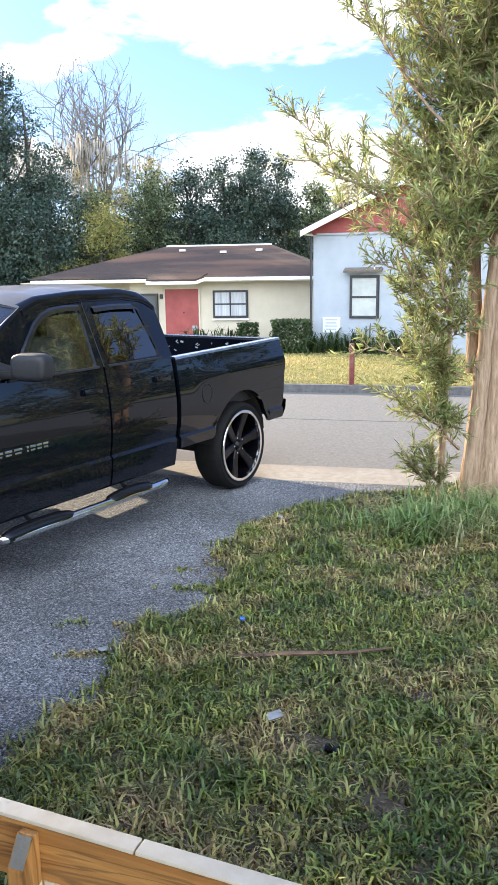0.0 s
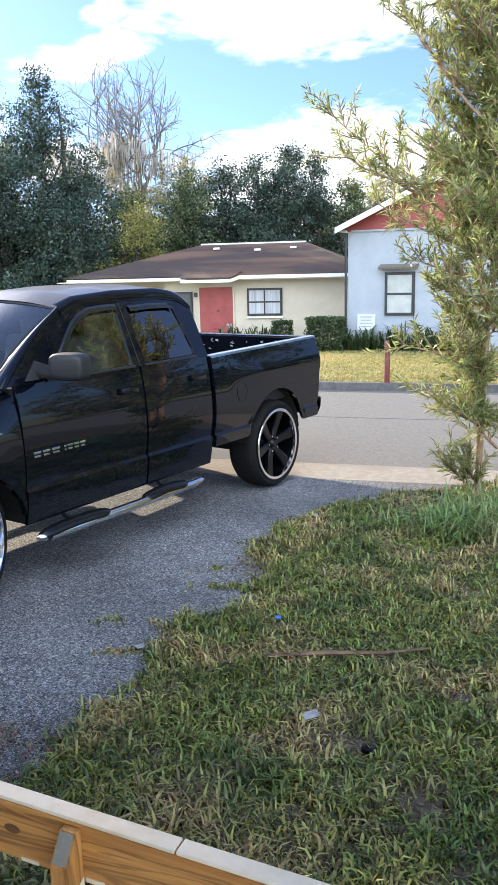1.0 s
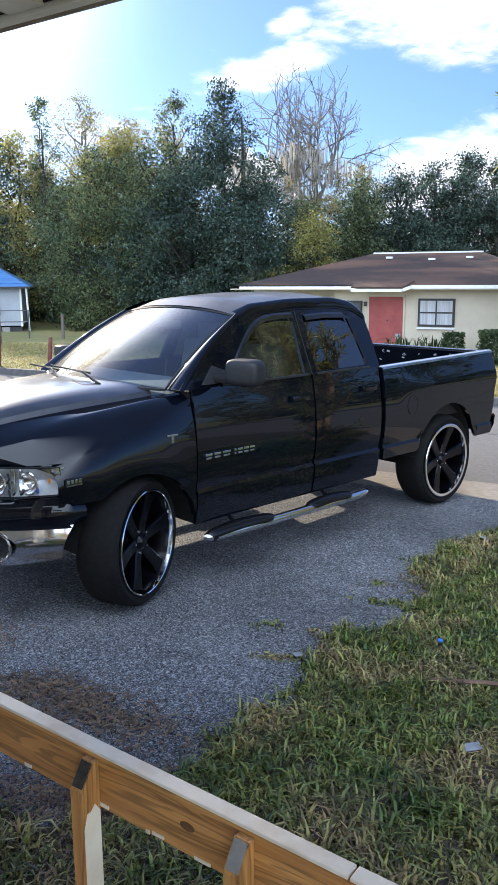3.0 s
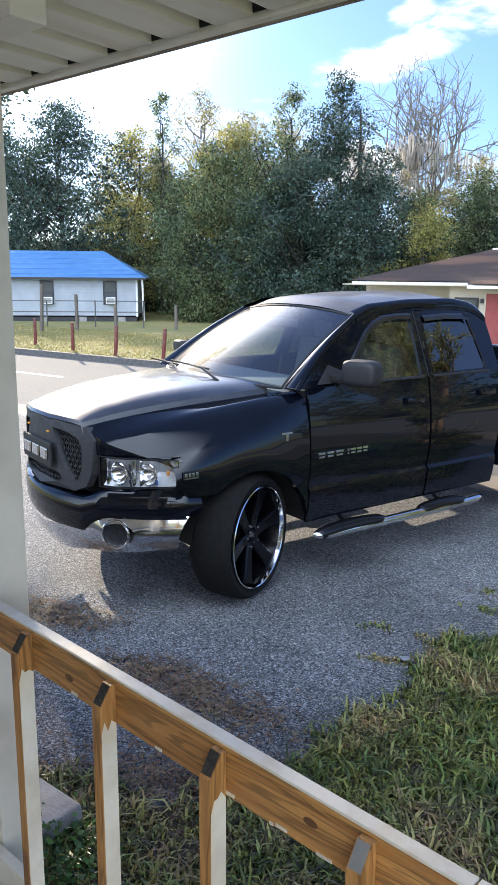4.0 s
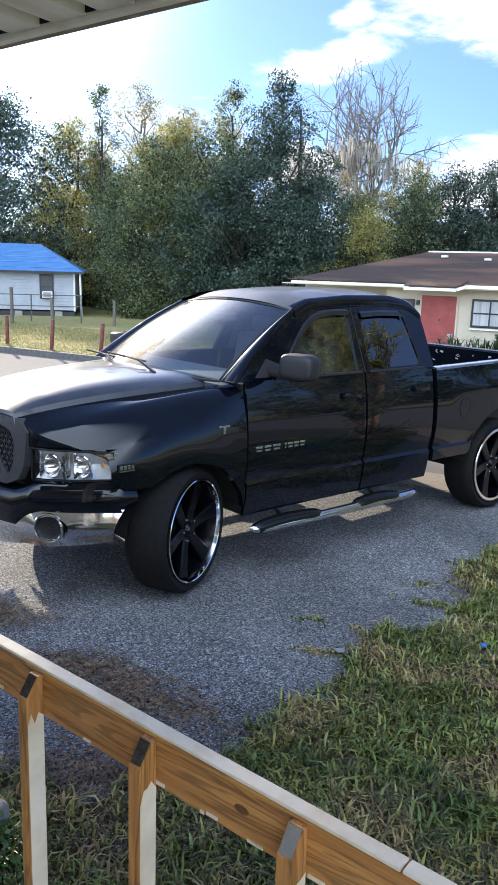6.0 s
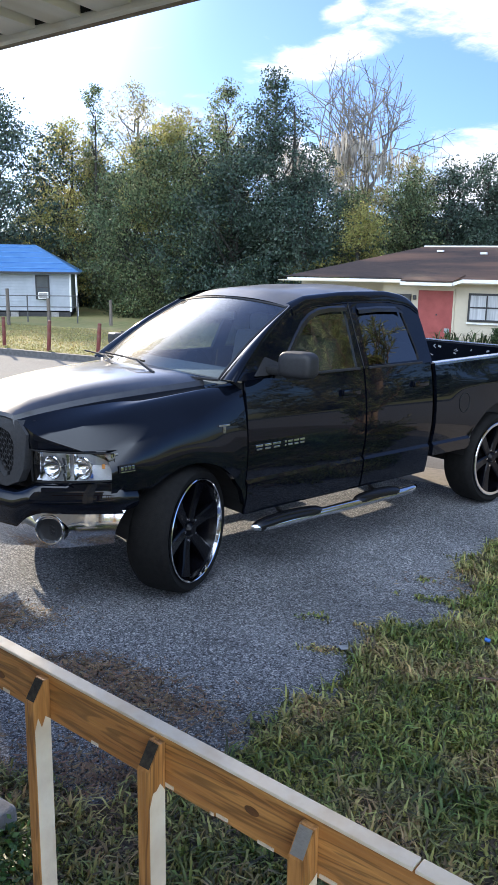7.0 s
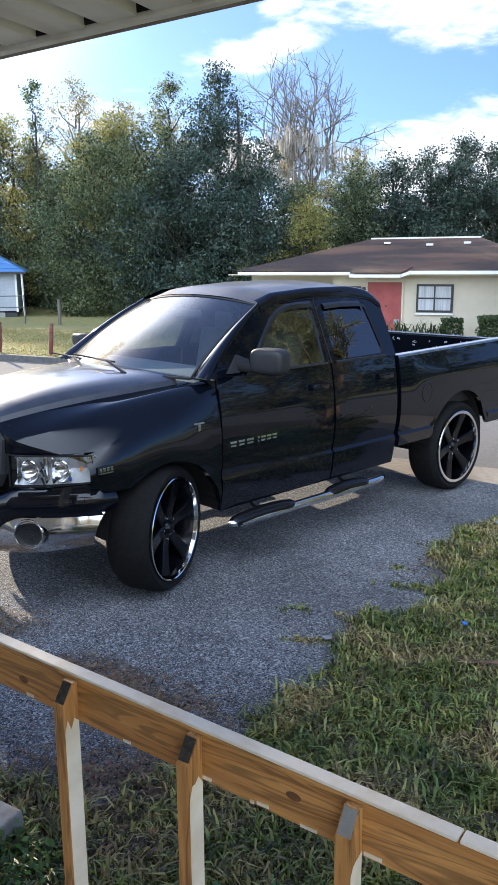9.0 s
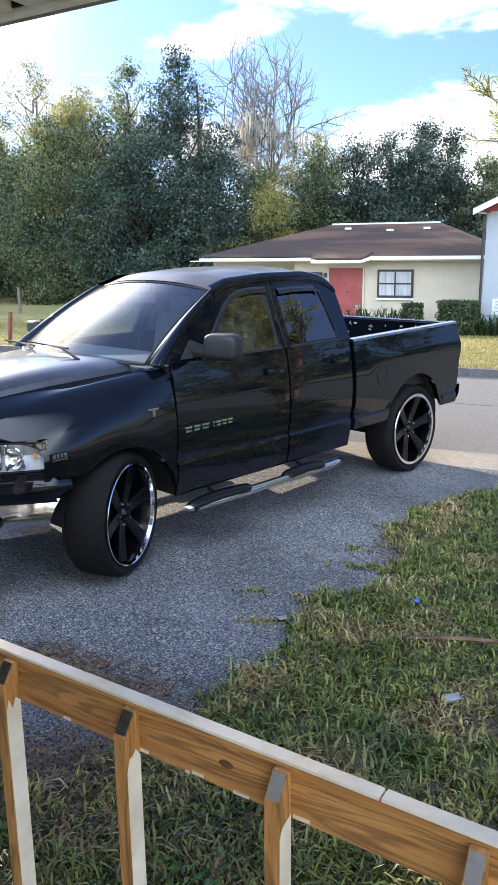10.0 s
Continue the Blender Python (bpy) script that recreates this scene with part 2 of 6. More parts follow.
# blue of the reflected sky is tinted into the black
M_SKYTINTPAINT = surf("black car paint", (0.0016, 0.0022, 0.0045), (0.003, 0.0045, 0.009), 3, 0.03, c3=(0.0035, 0.0048, 0.008), s3=2, rvar=0.02, spec=0.52)
# greyer and rougher than the body paint
M_HOODPAINT = surf("grey-black hood paint", (0.018, 0.018, 0.021), (0.040, 0.039, 0.040), 5, 0.34, coat=0.8, rvar=0.1, bump=0.02, bscale=300)
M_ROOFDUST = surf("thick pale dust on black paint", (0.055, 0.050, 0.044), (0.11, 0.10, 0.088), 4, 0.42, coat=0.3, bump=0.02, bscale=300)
M_TRIM = surf("black plastic", (0.012, 0.012, 0.013), (0.022, 0.022, 0.024), 40, 0.55, bump=0.08, bscale=400)
M_GRILLE = surf("dark grey textured plastic", (0.030, 0.031, 0.034), (0.05, 0.051, 0.055), 60, 0.6, bump=0.15, bscale=500)
# puts shade into hollows and gaps; also serves plain black parts
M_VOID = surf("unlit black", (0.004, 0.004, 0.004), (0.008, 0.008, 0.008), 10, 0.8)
M_CHROME = surf("chrome", (0.72, 0.73, 0.75), (0.85, 0.85, 0.86), 6, 0.08, metal=1.0, rvar=0.06)
M_DULLCHROME = surf("dulled chrome", (0.5, 0.51, 0.53), (0.72, 0.72, 0.73), 9, 0.2, metal=1.0, rvar=0.1)
M_DARKRIM = surf("dark gloss wheel", (0.002, 0.002, 0.003), (0.004, 0.004, 0.006), 8, 0.22, spec=0.25)
M_TYRE = surf("tyre rubber", (0.006, 0.006, 0.006), (0.013, 0.0125, 0.012), 30, 0.85, spec=0.2, bump=0.2, bscale=120)
M_WINDSHIELD = glass("windshield glass", (0.78, 0.88, 0.92), gloss=0.13, film=0.03)
M_TINTED = glass("tinted window glass", (0.06, 0.07, 0.075), gloss=0.20)
M_REFLECTOR = surf("bright headlight bowl", (0.66, 0.67, 0.68), (0.84, 0.84, 0.84), 25, 0.25, metal=0.4)
M_LENS = glass("headlight lens", (0.92, 0.93, 0.94), gloss=0.10)
M_AMBER = surf("amber lens", (0.8, 0.28, 0.03), (0.9, 0.36, 0.05), 20, 0.15)
M_FABRIC = surf("grey seat cloth", (0.10, 0.10, 0.10), (0.17, 0.165, 0.16), 80, 0.9, bump=0.2, bscale=300)
M_DASH = surf("grey dashboard plastic", (0.09, 0.095, 0.10), (0.14, 0.145, 0.15), 40, 0.7, bump=0.1, bscale=300)
M_ASPHALT = speckled("worn driveway asphalt")
M_ROAD = surf("pale road asphalt", (0.135, 0.130, 0.120), (0.215, 0.205, 0.190), 30, 0.9, bump=0.3, bscale=120, c3=(0.185, 0.172, 0.152), s3=0.35, spec=0.25)
M_CONCRETE = surf("driveway apron concrete", (0.25, 0.22, 0.18), (0.35, 0.31, 0.255), 12, 0.85, bump=0.2, bscale=90, c3=(0.22, 0.19, 0.155), s3=1.2)
# darkened: the shadow on the kerb's face is put into this grey
M_KERB = surf("kerb concrete", (0.075, 0.072, 0.07), (0.14, 0.135, 0.13), 10, 0.85, bump=0.2)
M_SOIL = surf("thin lawn soil", (0.050, 0.040, 0.030), (0.125, 0.105, 0.080), 14, 0.95, bump=0.8, bscale=40, c3=(0.045, 0.055, 0.02), s3=1.6)
M_GROUND = surf("dry grass field", (0.15, 0.16, 0.05), (0.30, 0.27, 0.10), 3.0, 0.95, bump=0.6, bscale=30, c3=(0.26, 0.22, 0.085), s3=0.3)
M_GRASS = surf("grass blades", (0.075, 0.126, 0.027), (0.250, 0.270, 0.068), 2.2, 0.40, c3=(0.37, 0.31, 0.125), s3=1.9, island=0.85, trans=0.30)
M_TALLGRASS = surf("fresh tall grass", (0.15, 0.25, 0.08), (0.27, 0.36, 0.13), 3.0, 0.42, c3=(0.40, 0.38, 0.20), s3=2.5, island=0.5, trans=0.4)
M_THATCH = surf("grey dead thatch", (0.10, 0.072, 0.052), (0.25, 0.190, 0.135), 9, 0.85, island=0.6)
M_DRYGRASS = surf("far lawn blades", (0.28, 0.27, 0.085), (0.46, 0.40, 0.15), 2.0, 0.7, c3=(0.52, 0.42, 0.17), s3=0.4, island=0.35, trans=0.35)
M_WOOD = surf("weathered brown rail timber", (0.40, 0.180, 0.046), (0.66, 0.335, 0.098), 11, 0.5, bump=0.4, bscale=25, c3=(0.42, 0.185, 0.048), s3=6, stretch=(0.35, 6, 6), grain=(1.2, 13, 13))
M_WOODV = surf("weathered brown baluster timber", (0.40, 0.180, 0.046), (0.66, 0.335, 0.098), 11, 0.5, bump=0.4, bscale=25, c3=(0.42, 0.185, 0.048), s3=6, stretch=(6, 6, 0.35), grain=(13, 13, 1.2))
M_KNOT = surf("dark timber knot", (0.10, 0.045, 0.015), (0.20, 0.09, 0.03), 90, 0.6)
M_ENDGRAIN = surf("blackened end grain", (0.02, 0.018, 0.014), (0.07, 0.06, 0.045), 60, 0.9, bump=0.4, bscale=200)
M_CREAMPAINT = surf("flaking cream paint", (0.82, 0.735, 0.55), (0.89, 0.815, 0.64), 12, 0.6, bump=0.15, bscale=60, c3=(0.68, 0.58, 0.42), s3=4)
M_WHITEPAINT = surf("white rail paint", (0.78, 0.70, 0.56), (0.85, 0.79, 0.67), 20, 0.55, bump=0.12, bscale=60, c3=(0.70, 0.60, 0.45), s3=9)
M_SOFFIT = surf("white metal porch ceiling", (0.76, 0.74, 0.69), (0.86, 0.84, 0.79), 3, 0.5, c3=(0.70, 0.66, 0.58), s3=2.5, stretch=(2.5, 0.4, 1))
M_COLUMN = surf("cream column paint", (0.79, 0.72, 0.56), (0.86, 0.79, 0.63), 5, 0.6, bump=0.06, bscale=50, c3=(0.68, 0.61, 0.47), s3=3)
# unseen wall, made pale to bounce light onto rail and ceiling
M_BOUNCEWALL = surf("cream bounce wall paint", (0.60, 0.52, 0.39), (0.68, 0.60, 0.46), 3, 0.8, bump=0.2, c3=(0.55, 0.47, 0.35), s3=2)
M_WALLCREAM = surf("cream wall paint", (0.53, 0.47, 0.36), (0.60, 0.53, 0.41), 2, 0.8, bump=0.1, bscale=30)
# blue-grey of the wall's shaded front is put into the white
M_SHADEDWHITE = surf("white block wall in painted blue shade", (0.31, 0.345, 0.385), (0.375, 0.41, 0.445), 1.5, 0.8, bump=0.12, bscale=18)
M_WALLBLUE = surf("pale grey clapboard", (0.36, 0.39, 0.43), (0.44, 0.47, 0.51), 2, 0.7, bump=0.1)
# c3 paints sunlit streaks as warmer, lighter patches
M_SHINGLE = surf("brown shingle roof", (0.030, 0.019, 0.015), (0.066, 0.041, 0.030), 9, 0.9, bump=0.4, bscale=25, c3=(0.14, 0.075, 0.045), s3=0.5, stretch=(0.45, 1.6, 1.6))
M_BLUEROOF = surf("blue metal roof", (0.10, 0.25, 0.52), (0.14, 0.31, 0.60), 2, 0.32, metal=0.3, stretch=(1, 1, 1))
M_RED = surf("red painted boards", (0.26, 0.050, 0.045), (0.34, 0.075, 0.065), 3, 0.6, bump=0.1)
M_REDPOST = surf("faded red post", (0.11, 0.026, 0.024), (0.20, 0.050, 0.042), 9, 0.8, bump=0.2, c3=(0.20, 0.10, 0.075), s3=5)
M_GREYWOOD = surf("grey weathered post wood", (0.10, 0.085, 0.07), (0.20, 0.17, 0.14), 8, 0.9, bump=0.4, stretch=(5, 5, 0.5))
M_WHITETRIM = surf("white trim", (0.72, 0.72, 0.70), (0.82, 0.82, 0.80), 6, 0.6)
M_DARKFRAME = surf("dark window frame", (0.02, 0.02, 0.022), (0.04, 0.04, 0.042), 10, 0.5)
M_PANE = surf("window pane", (0.05, 0.06, 0.07), (0.09, 0.10, 0.11), 1.0, 0.05, spec=0.8)
M_CURTAIN = surf("pale curtain", (0.35, 0.36, 0.37), (0.55, 0.56, 0.57), 3, 0.9, stretch=(6, 6, 0.3))
M_BLIND = surf("lowered window blind", (0.36, 0.38, 0.36), (0.48, 0.50, 0.47), 3, 0.8)
M_BARK = surf("rough brown bark", (0.19, 0.12, 0.07), (0.44, 0.31, 0.20), 7, 0.9, bump=1.0, bscale=14, stretch=(5, 5, 0.6))
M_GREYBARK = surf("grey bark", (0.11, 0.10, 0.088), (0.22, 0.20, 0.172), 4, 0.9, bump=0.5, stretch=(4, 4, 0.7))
# grey bark with the shade inside the crowns put into its colour
M_SHADEBARK = surf("shaded dark bark", (0.03, 0.027, 0.022), (0.06, 0.053, 0.045), 4, 0.9, bump=0.5, stretch=(4, 4, 0.7))
# blue of the distant haze is mixed into this green
M_LEAFDARK = surf("dark oak leaves", (0.032, 0.062, 0.053), (0.085, 0.124, 0.082), 0.5, 0.40, island=0.85, trans=0.42)
M_LEAFMID = surf("green tree leaves", (0.074, 0.118, 0.062), (0.20, 0.235, 0.105), 0.5, 0.40, island=0.85, trans=0.54)
M_LEAFGOLD = surf("yellowing tree leaves", (0.26, 0.26, 0.075), (0.46, 0.43, 0.14), 0.5, 0.45, island=0.5, trans=0.6)
M_LEAFPALE = surf("sparse pale leaves", (0.25, 0.24, 0.11), (0.38, 0.35, 0.18), 0.5, 0.5, island=0.4, trans=0.6)
M_MOSS = surf("hanging grey moss", (0.37, 0.345, 0.29), (0.56, 0.52, 0.455), 1.0, 0.9, island=0.3, trans=0.4)
M_NEEDLE = surf("narrow evergreen leaves", (0.165, 0.215, 0.075), (0.385, 0.40, 0.155), 1.2, 0.36, island=0.65, trans=0.48)
M_SHRUB = surf("hedge leaves", (0.03, 0.055, 0.018), (0.06, 0.095, 0.03), 1.0, 0.5, island=0.4, trans=0.25)
M_WEED = surf("broad weed leaves", (0.05, 0.12, 0.035), (0.10, 0.19, 0.06), 5, 0.5, island=0.3, trans=0.3)
M_STONE = surf("grey slab stone", (0.24, 0.23, 0.215), (0.36, 0.35, 0.33), 9, 0.9, bump=0.4)
M_PAPER = surf("dirty white paper", (0.22, 0.235, 0.25), (0.36, 0.37, 0.38), 12, 0.7)
M_STRAW = surf("dry straw and dead leaves", (0.095, 0.062, 0.036), (0.25, 0.175, 0.10), 8, 0.85, island=0.5)
M_SIGN = surf("pale sign board", (0.55, 0.58, 0.60), (0.62, 0.65, 0.67), 5, 0.7)
M_INK = surf("grey sign print", (0.30, 0.34, 0.38), (0.36, 0.40, 0.44), 9, 0.8)
M_WIRE = surf("grey wire", (0.09, 0.09, 0.09), (0.14, 0.14, 0.14), 10, 0.6, metal=0.5)
M_BLUEBIT = surf("blue plastic scrap", (0.04, 0.14, 0.45), (0.06, 0.18, 0.55), 9, 0.5)


# ---- mesh helpers ----
def to_object(name, bm, material, smooth=False):
    me = bpy.data.meshes.new(name)
    bmesh.ops.recalc_face_normals(bm, faces=bm.faces)
    bm.to_mesh(me)
    bm.free()
    me.materials.append(material)
    if smooth:
        me.shade_smooth()
        me.set_sharp_from_angle(angle=radians(38))
    return new(name, me)


def part(name, bm, material, parent, label="", smooth=False):
    """One mesh under a thing or a part, in the thing's own coordinates."""
    ob = to_object(name, bm, material, smooth)
    ob.parent = parent
    if label:
        ob["label"] = label
    return ob


def thing(name, label, category, m=None, group="", kind=""):
    ob = new(name)
    ob.empty_display_size = 0.2
    if m is not None:
        ob.matrix_world = m
    return tagged(ob, label, category, group, kind)


def box(bm, c, s, rot=None, bevel=0.0):
    r = bmesh.ops.create_cube(bm, size=1.0)
    m = Matrix.Translation(c) @ (rot or Matrix()) @ Matrix.Diagonal((*s, 1))
    bmesh.ops.transform(bm, matrix=m, verts=r["verts"])
    if bevel:
        es = list({e for v in r["verts"] for e in v.link_edges})
        bmesh.ops.bevel(bm, geom=es, offset=bevel, segments=2, affect="EDGES", profile=0.6)
    return bm


def boxes(*items):
    bm = bmesh.new()
    for it in items:
        box(bm, *it)
    return bm


def grid(rows, close=False, bm=None):
    """Quads between rows of points that all have one length."""
    bm = bm or bmesh.new()
    vs = [[bm.verts.new(p) for p in r] for r in rows]
    for a_, b_ in zip(vs, vs[1:]):
        k = len(a_)
        for i in range(k if close else k - 1):
            bm.faces.new((a_[i], a_[(i + 1) % k], b_[(i + 1) % k], b_[i]))
    return bm


def thick(bm, d):
    """Gives an open sheet a thickness d along its normals."""
    bmesh.ops.recalc_face_normals(bm, faces=bm.faces)
    bmesh.ops.solidify(bm, geom=bm.faces[:], thickness=d)
    return bm


def tube(points, radii, sides=8, bm=None, cap=True):
    bm = bm or bmesh.new()
    pts = [Vector(p) for p in points]
    if not hasattr(radii, "__len__"):
        radii = [radii] * len(pts)
    rows = []
    for i, p in enumerate(pts):
        d = (pts[min(i + 1, len(pts) - 1)] - pts[max(i - 1, 0)]).normalized()
        s = d.cross(Vector((0, 0, 1)) if abs(d.z) < 0.95 else Vector((1, 0, 0))).normalized()
        u = s.cross(d)
        rows.append([bm.verts.new(p + radii[i] * (math.cos(2 * math.pi * k / sides) * s + math.sin(2 * math.pi * k / sides) * u)) for k in range(sides)])
    for a_, b_ in zip(rows, rows[1:]):
        for k in range(sides):
            bm.faces.new((a_[k], a_[(k + 1) % sides], b_[(k + 1) % sides], b_[k]))
    if cap:
        bm.faces.new(rows[0][::-1])
        bm.faces.new(rows[-1])
    return bm


def lathe(profile, sides=40, axis="Y", close=False, bm=None):
    """Turns a profile of (radius, along) round an axis."""
    rows = []
    for r, h in profile:
        ring = []
        for k in range(sides):
            a_ = 2 * math.pi * k / sides
            p = (r * math.cos(a_), h, r * math.sin(a_)) if axis == "Y" else (r * math.cos(a_), r * math.sin(a_), h)
            ring.append(p)
        rows.append(ring)
    if close:
        rows.append(rows[0])
    bm = grid(rows, True, bm)
    if close:
        bmesh.ops.remove_doubles(bm, verts=bm.verts, dist=1e-5)
    return bm


def panel(outline, holes, lift, depth=None):
    """A flat outline with holes in a plane, lifted into space by a function of the two plane coordinates."""
    bm = bmesh.new()
    es = []
    for loop in (outline, *holes):
        vs = [bm.verts.new((x, y, 0)) for x, y in loop]
        es += [bm.edges.new((vs[i], vs[(i + 1) % len(vs)])) for i in range(len(vs))]
    bmesh.ops.triangle_fill(bm, edges=es, use_beauty=True)
    for v in bm.verts:
        v.co = Vector(lift(v.co.x, v.co.y))
    if depth:
        ex = bmesh.ops.extrude_face_region(bm, geom=bm.faces[:])
        for v in ex["geom"]:
            if isinstance(v, bmesh.types.BMVert):
                v.co += Vector(depth)
    return bm


def lerp(table, x):
    xs, ys = zip(*sorted(table))
    return float(np.interp(x, xs, ys))


def mesh_from_arrays(name, verts, faces_per, material, smooth=False):
    """A mesh of many small equal faces: verts (n, k, 3), one k-gon each; faces_per lists the polygons as index tuples into k."""
    n_, k_, _ = verts.shape
    me = bpy.data.meshes.new(name)
    me.vertices.add(n_ * k_)
    me.vertices.foreach_set("co", verts.astype(np.float32).ravel())
    base = (np.arange(n_) * k_)[:, None]
    loops, starts, at_ = [], [], 0
    idx = np.concatenate([base + np.array(f)[None, :] for f in faces_per], axis=1)
    sizes = np.tile([len(f) for f in faces_per], n_)
    me.loops.add(idx.size)
    me.loops.foreach_set("vertex_index", idx.ravel().astype(np.int32))
    me.polygons.add(len(sizes))
    me.polygons.foreach_set("loop_start", np.r_[0, np.cumsum(sizes)[:-1]].astype(np.int32))
    me.update(calc_edges=True)
    me.validate()
    me.materials.append(material)
    return me


def leaves(centres, size, rng, aspect=0.55, up=0.0):
    """Pointed leaves, each a rhombus with a fold, about the given centres."""
    n_ = len(centres)
    d = rng.normal(size=(n_, 3))
    d[:, 2] += up
    d /= np.linalg.norm(d, axis=1, keepdims=True)
    r = rng.normal(size=(n_, 3))
    s = np.cross(d, r)
    s /= np.linalg.norm(s, axis=1, keepdims=True) + 1e-9
    w = np.cross(s, d)
    L_ = (size * rng.uniform(0.6, 1.4, n_))[:, None]
    v = np.stack([centres - d * L_ * 0.5, centres + s * L_ * aspect * 0.5 + w * L_ * 0.08, centres + d * L_ * 0.5, centres - s * L_ * aspect * 0.5 + w * L_ * 0.08], axis=1)
    return v


# ---- ground, road, driveway ----
ROAD = -0.235          # slope of the street across the view
def near_edge(x): return 9.68 + ROAD * x
def far_edge(x): return 15.30 + ROAD * x


def ground_z(x, y):
    """The land: level to the street, then a gentle fall beyond the far lawn."""
    d = y - far_edge(x)
    return 0.11 if d < 2.0 and d > 0 else (-0.03 if d <= 0 else max(-0.25, 0.11 - 0.035 * (d - 2.0)))


def build_ground():
    rows = []
    xs = np.r_[-1500, -400, np.linspace(-80, 60, 57), 400, 1500]
    offs = np.r_[-1200, -300, -60, -30, -10, -3, 0.0, 0.14, 0.16, 2, 4, 6, 8, 10, 12, 14, 18, 24, 40, 60, 120, 400, 2000]
    for o in offs:
        rows.append([(x, far_edge(max(-80, min(60, x))) + o, -0.06 if o <= 0.14 else ground_z(0, far_edge(0) + o) + (0.02 * noise.noise((x * 0.7, o, 0)) if o > 1 else 0)) for x in xs])
    return tagged(to_object("ground", grid(rows), M_GROUND), "sunlit yellowing grass field and verge", "ground", kind="structure")


build_ground()


def ribbon(name, lo, hi, z, x0, x1, material, label, category, depth=0.12, step=1.0):
    """A slab between two lines along the street."""
    xs = np.arange(x0, x1 + 0.01, step)
    bm = grid([[(x, lo(x), z - depth) for x in xs], [(x, lo(x), z) for x in xs], [(x, hi(x), z) for x in xs], [(x, hi(x), z - depth) for x in xs]])
    return tagged(to_object(name, bm, material), label, category, kind="structure")


road = ribbon("road", near_edge, far_edge, -0.02, -80, 60, M_ROAD, "pale sun-bleached asphalt street", "road", 0.3)
ribbon("kerb", lambda x: far_edge(x), lambda x: far_edge(x) + 0.15, 0.12, -80, 60, M_KERB, "grey concrete kerb along the far lawn", "kerb", 0.3)
ribbon("apron", lambda x: near_edge(x) - 0.72, lambda x: near_edge(x) - 0.055, 0.0, -9, 3.2, M_CONCRETE, "tan concrete apron strip at the street", "pavement", 0.2, 0.5)
ribbon("lane_line", lambda x: far_edge(x) - 2.75, lambda x: far_edge(x) - 2.64, -0.016, -40, -9.6, M_WHITETRIM, "worn white lane line on the street", "road marking", 0.05)
ribbon("road_seam", lambda x: 12.6 + ROAD * x, lambda x: 12.63 + ROAD * x, -0.0165, -8, 20, M_KERB, "dark sealed crack in the street", "road crack", 0.05)

# the lawn's ragged edge towards the driveway, from the street to the porch, then along the porch
EDGE = [(2.2, 8.62), (1.74, 8.36), (0.94, 8.09), (0.45, 7.75), (0.18, 7.44), (-0.05, 6.95), (-0.18, 6.62), (0.02, 6.15), (-0.16, 5.70), (-0.55, 5.40),
        (-0.66, 4.97), (-0.70, 4.55), (-0.93, 4.10), (-1.06, 3.87), (-1.23, 3.58), (-1.50, 3.36), (-1.83, 3.40), (-2.4, 3.30), (-4.5, 3.9), (-9.0, 5.6)]


def ragged(points, step=0.06, amp=0.055):
    out = []
    for (x0, y0), (x1, y1) in zip(points, points[1:]):
        k = max(2, int(math.hypot(x1 - x0, y1 - y0) / step))
        for i in range(k):
            f = i / k
            x, y = x0 + (x1 - x0) * f, y0 + (y1 - y0) * f
            out.append((x + amp * 1.6 * noise.noise((x * 4, y * 4, 0)) + amp * noise.noise((x * 13, y * 13, 5)), y + amp * 1.6 * noise.noise((x * 4, y * 4, 9)) + amp * noise.noise((x * 13, y * 13, 3))))
    return out + [points[-1]]


EDGE_R = ragged(EDGE)


def build_driveway():
    outline = EDGE_R + [(-9.0, near_edge(-9) - 0.725)] + [(x, near_edge(x) - 0.725) for x in np.arange(-8, 2.3, 1.0)]
    bm = panel(outline, [], lambda x, y: (x, y, 0.0), (0, 0, -0.1))
    return tagged(to_object("driveway", bm, M_ASPHALT), "worn grey asphalt driveway with pale aggregate", "driveway", kind="structure")


build_driveway()


def lawn_z(x, y):
    return 0.012 + 0.022 * noise.noise((x * 1.1, y * 1.1, 2)) + 0.012 * noise.noise((x * 4, y * 4, 7))


def on_lawn(xy):
    """Which of many places are on the near lawn, by the ragged edge."""
    x, y = xy[:, 0], xy[:, 1]
    inside = np.zeros(len(xy), bool)
    poly = np.array(LAWN_POLY)
    for (xi, yi), (xj, yj) in zip(poly, np.roll(poly, 1, axis=0)):
        if yi != yj:
            inside ^= ((yi > y) != (yj > y)) & (x < (xj - xi) * (y - yi) / (yj - yi) + xi)
    return inside


LAWN_POLY = EDGE_R + [(-9, -2), (9, -2), (9, 7.0), (3.2, 8.5)]


def build_lawn():
    outline = EDGE_R + [(-9.0, 0.5), (-4, 0.5), (0, 0.5), (4, 0.5), (9.0, 0.5), (9.0, near_edge(9.0) - 0.1), (3.2, near_edge(3.2) - 0.1), (3.2, near_edge(3.2) - 0.73), (2.2, near_edge(2.2) - 0.73)]
    bm = panel(outline, [], lambda x, y: (x, y, 0.006))
    bmesh.ops.subdivide_edges(bm, edges=[e_ for e_ in bm.edges if e_.calc_length() > 0.5], cuts=6, use_grid_fill=True)
    bmesh.ops.triangulate(bm, faces=bm.faces)
    for v in bm.verts:
        v.co.z = max(0.005, lawn_z(v.co.x, v.co.y))
    return tagged(to_object("lawn_soil", bm, M_SOIL), "patchy brown soil under the thin lawn", "ground", kind="structure")


build_lawn()


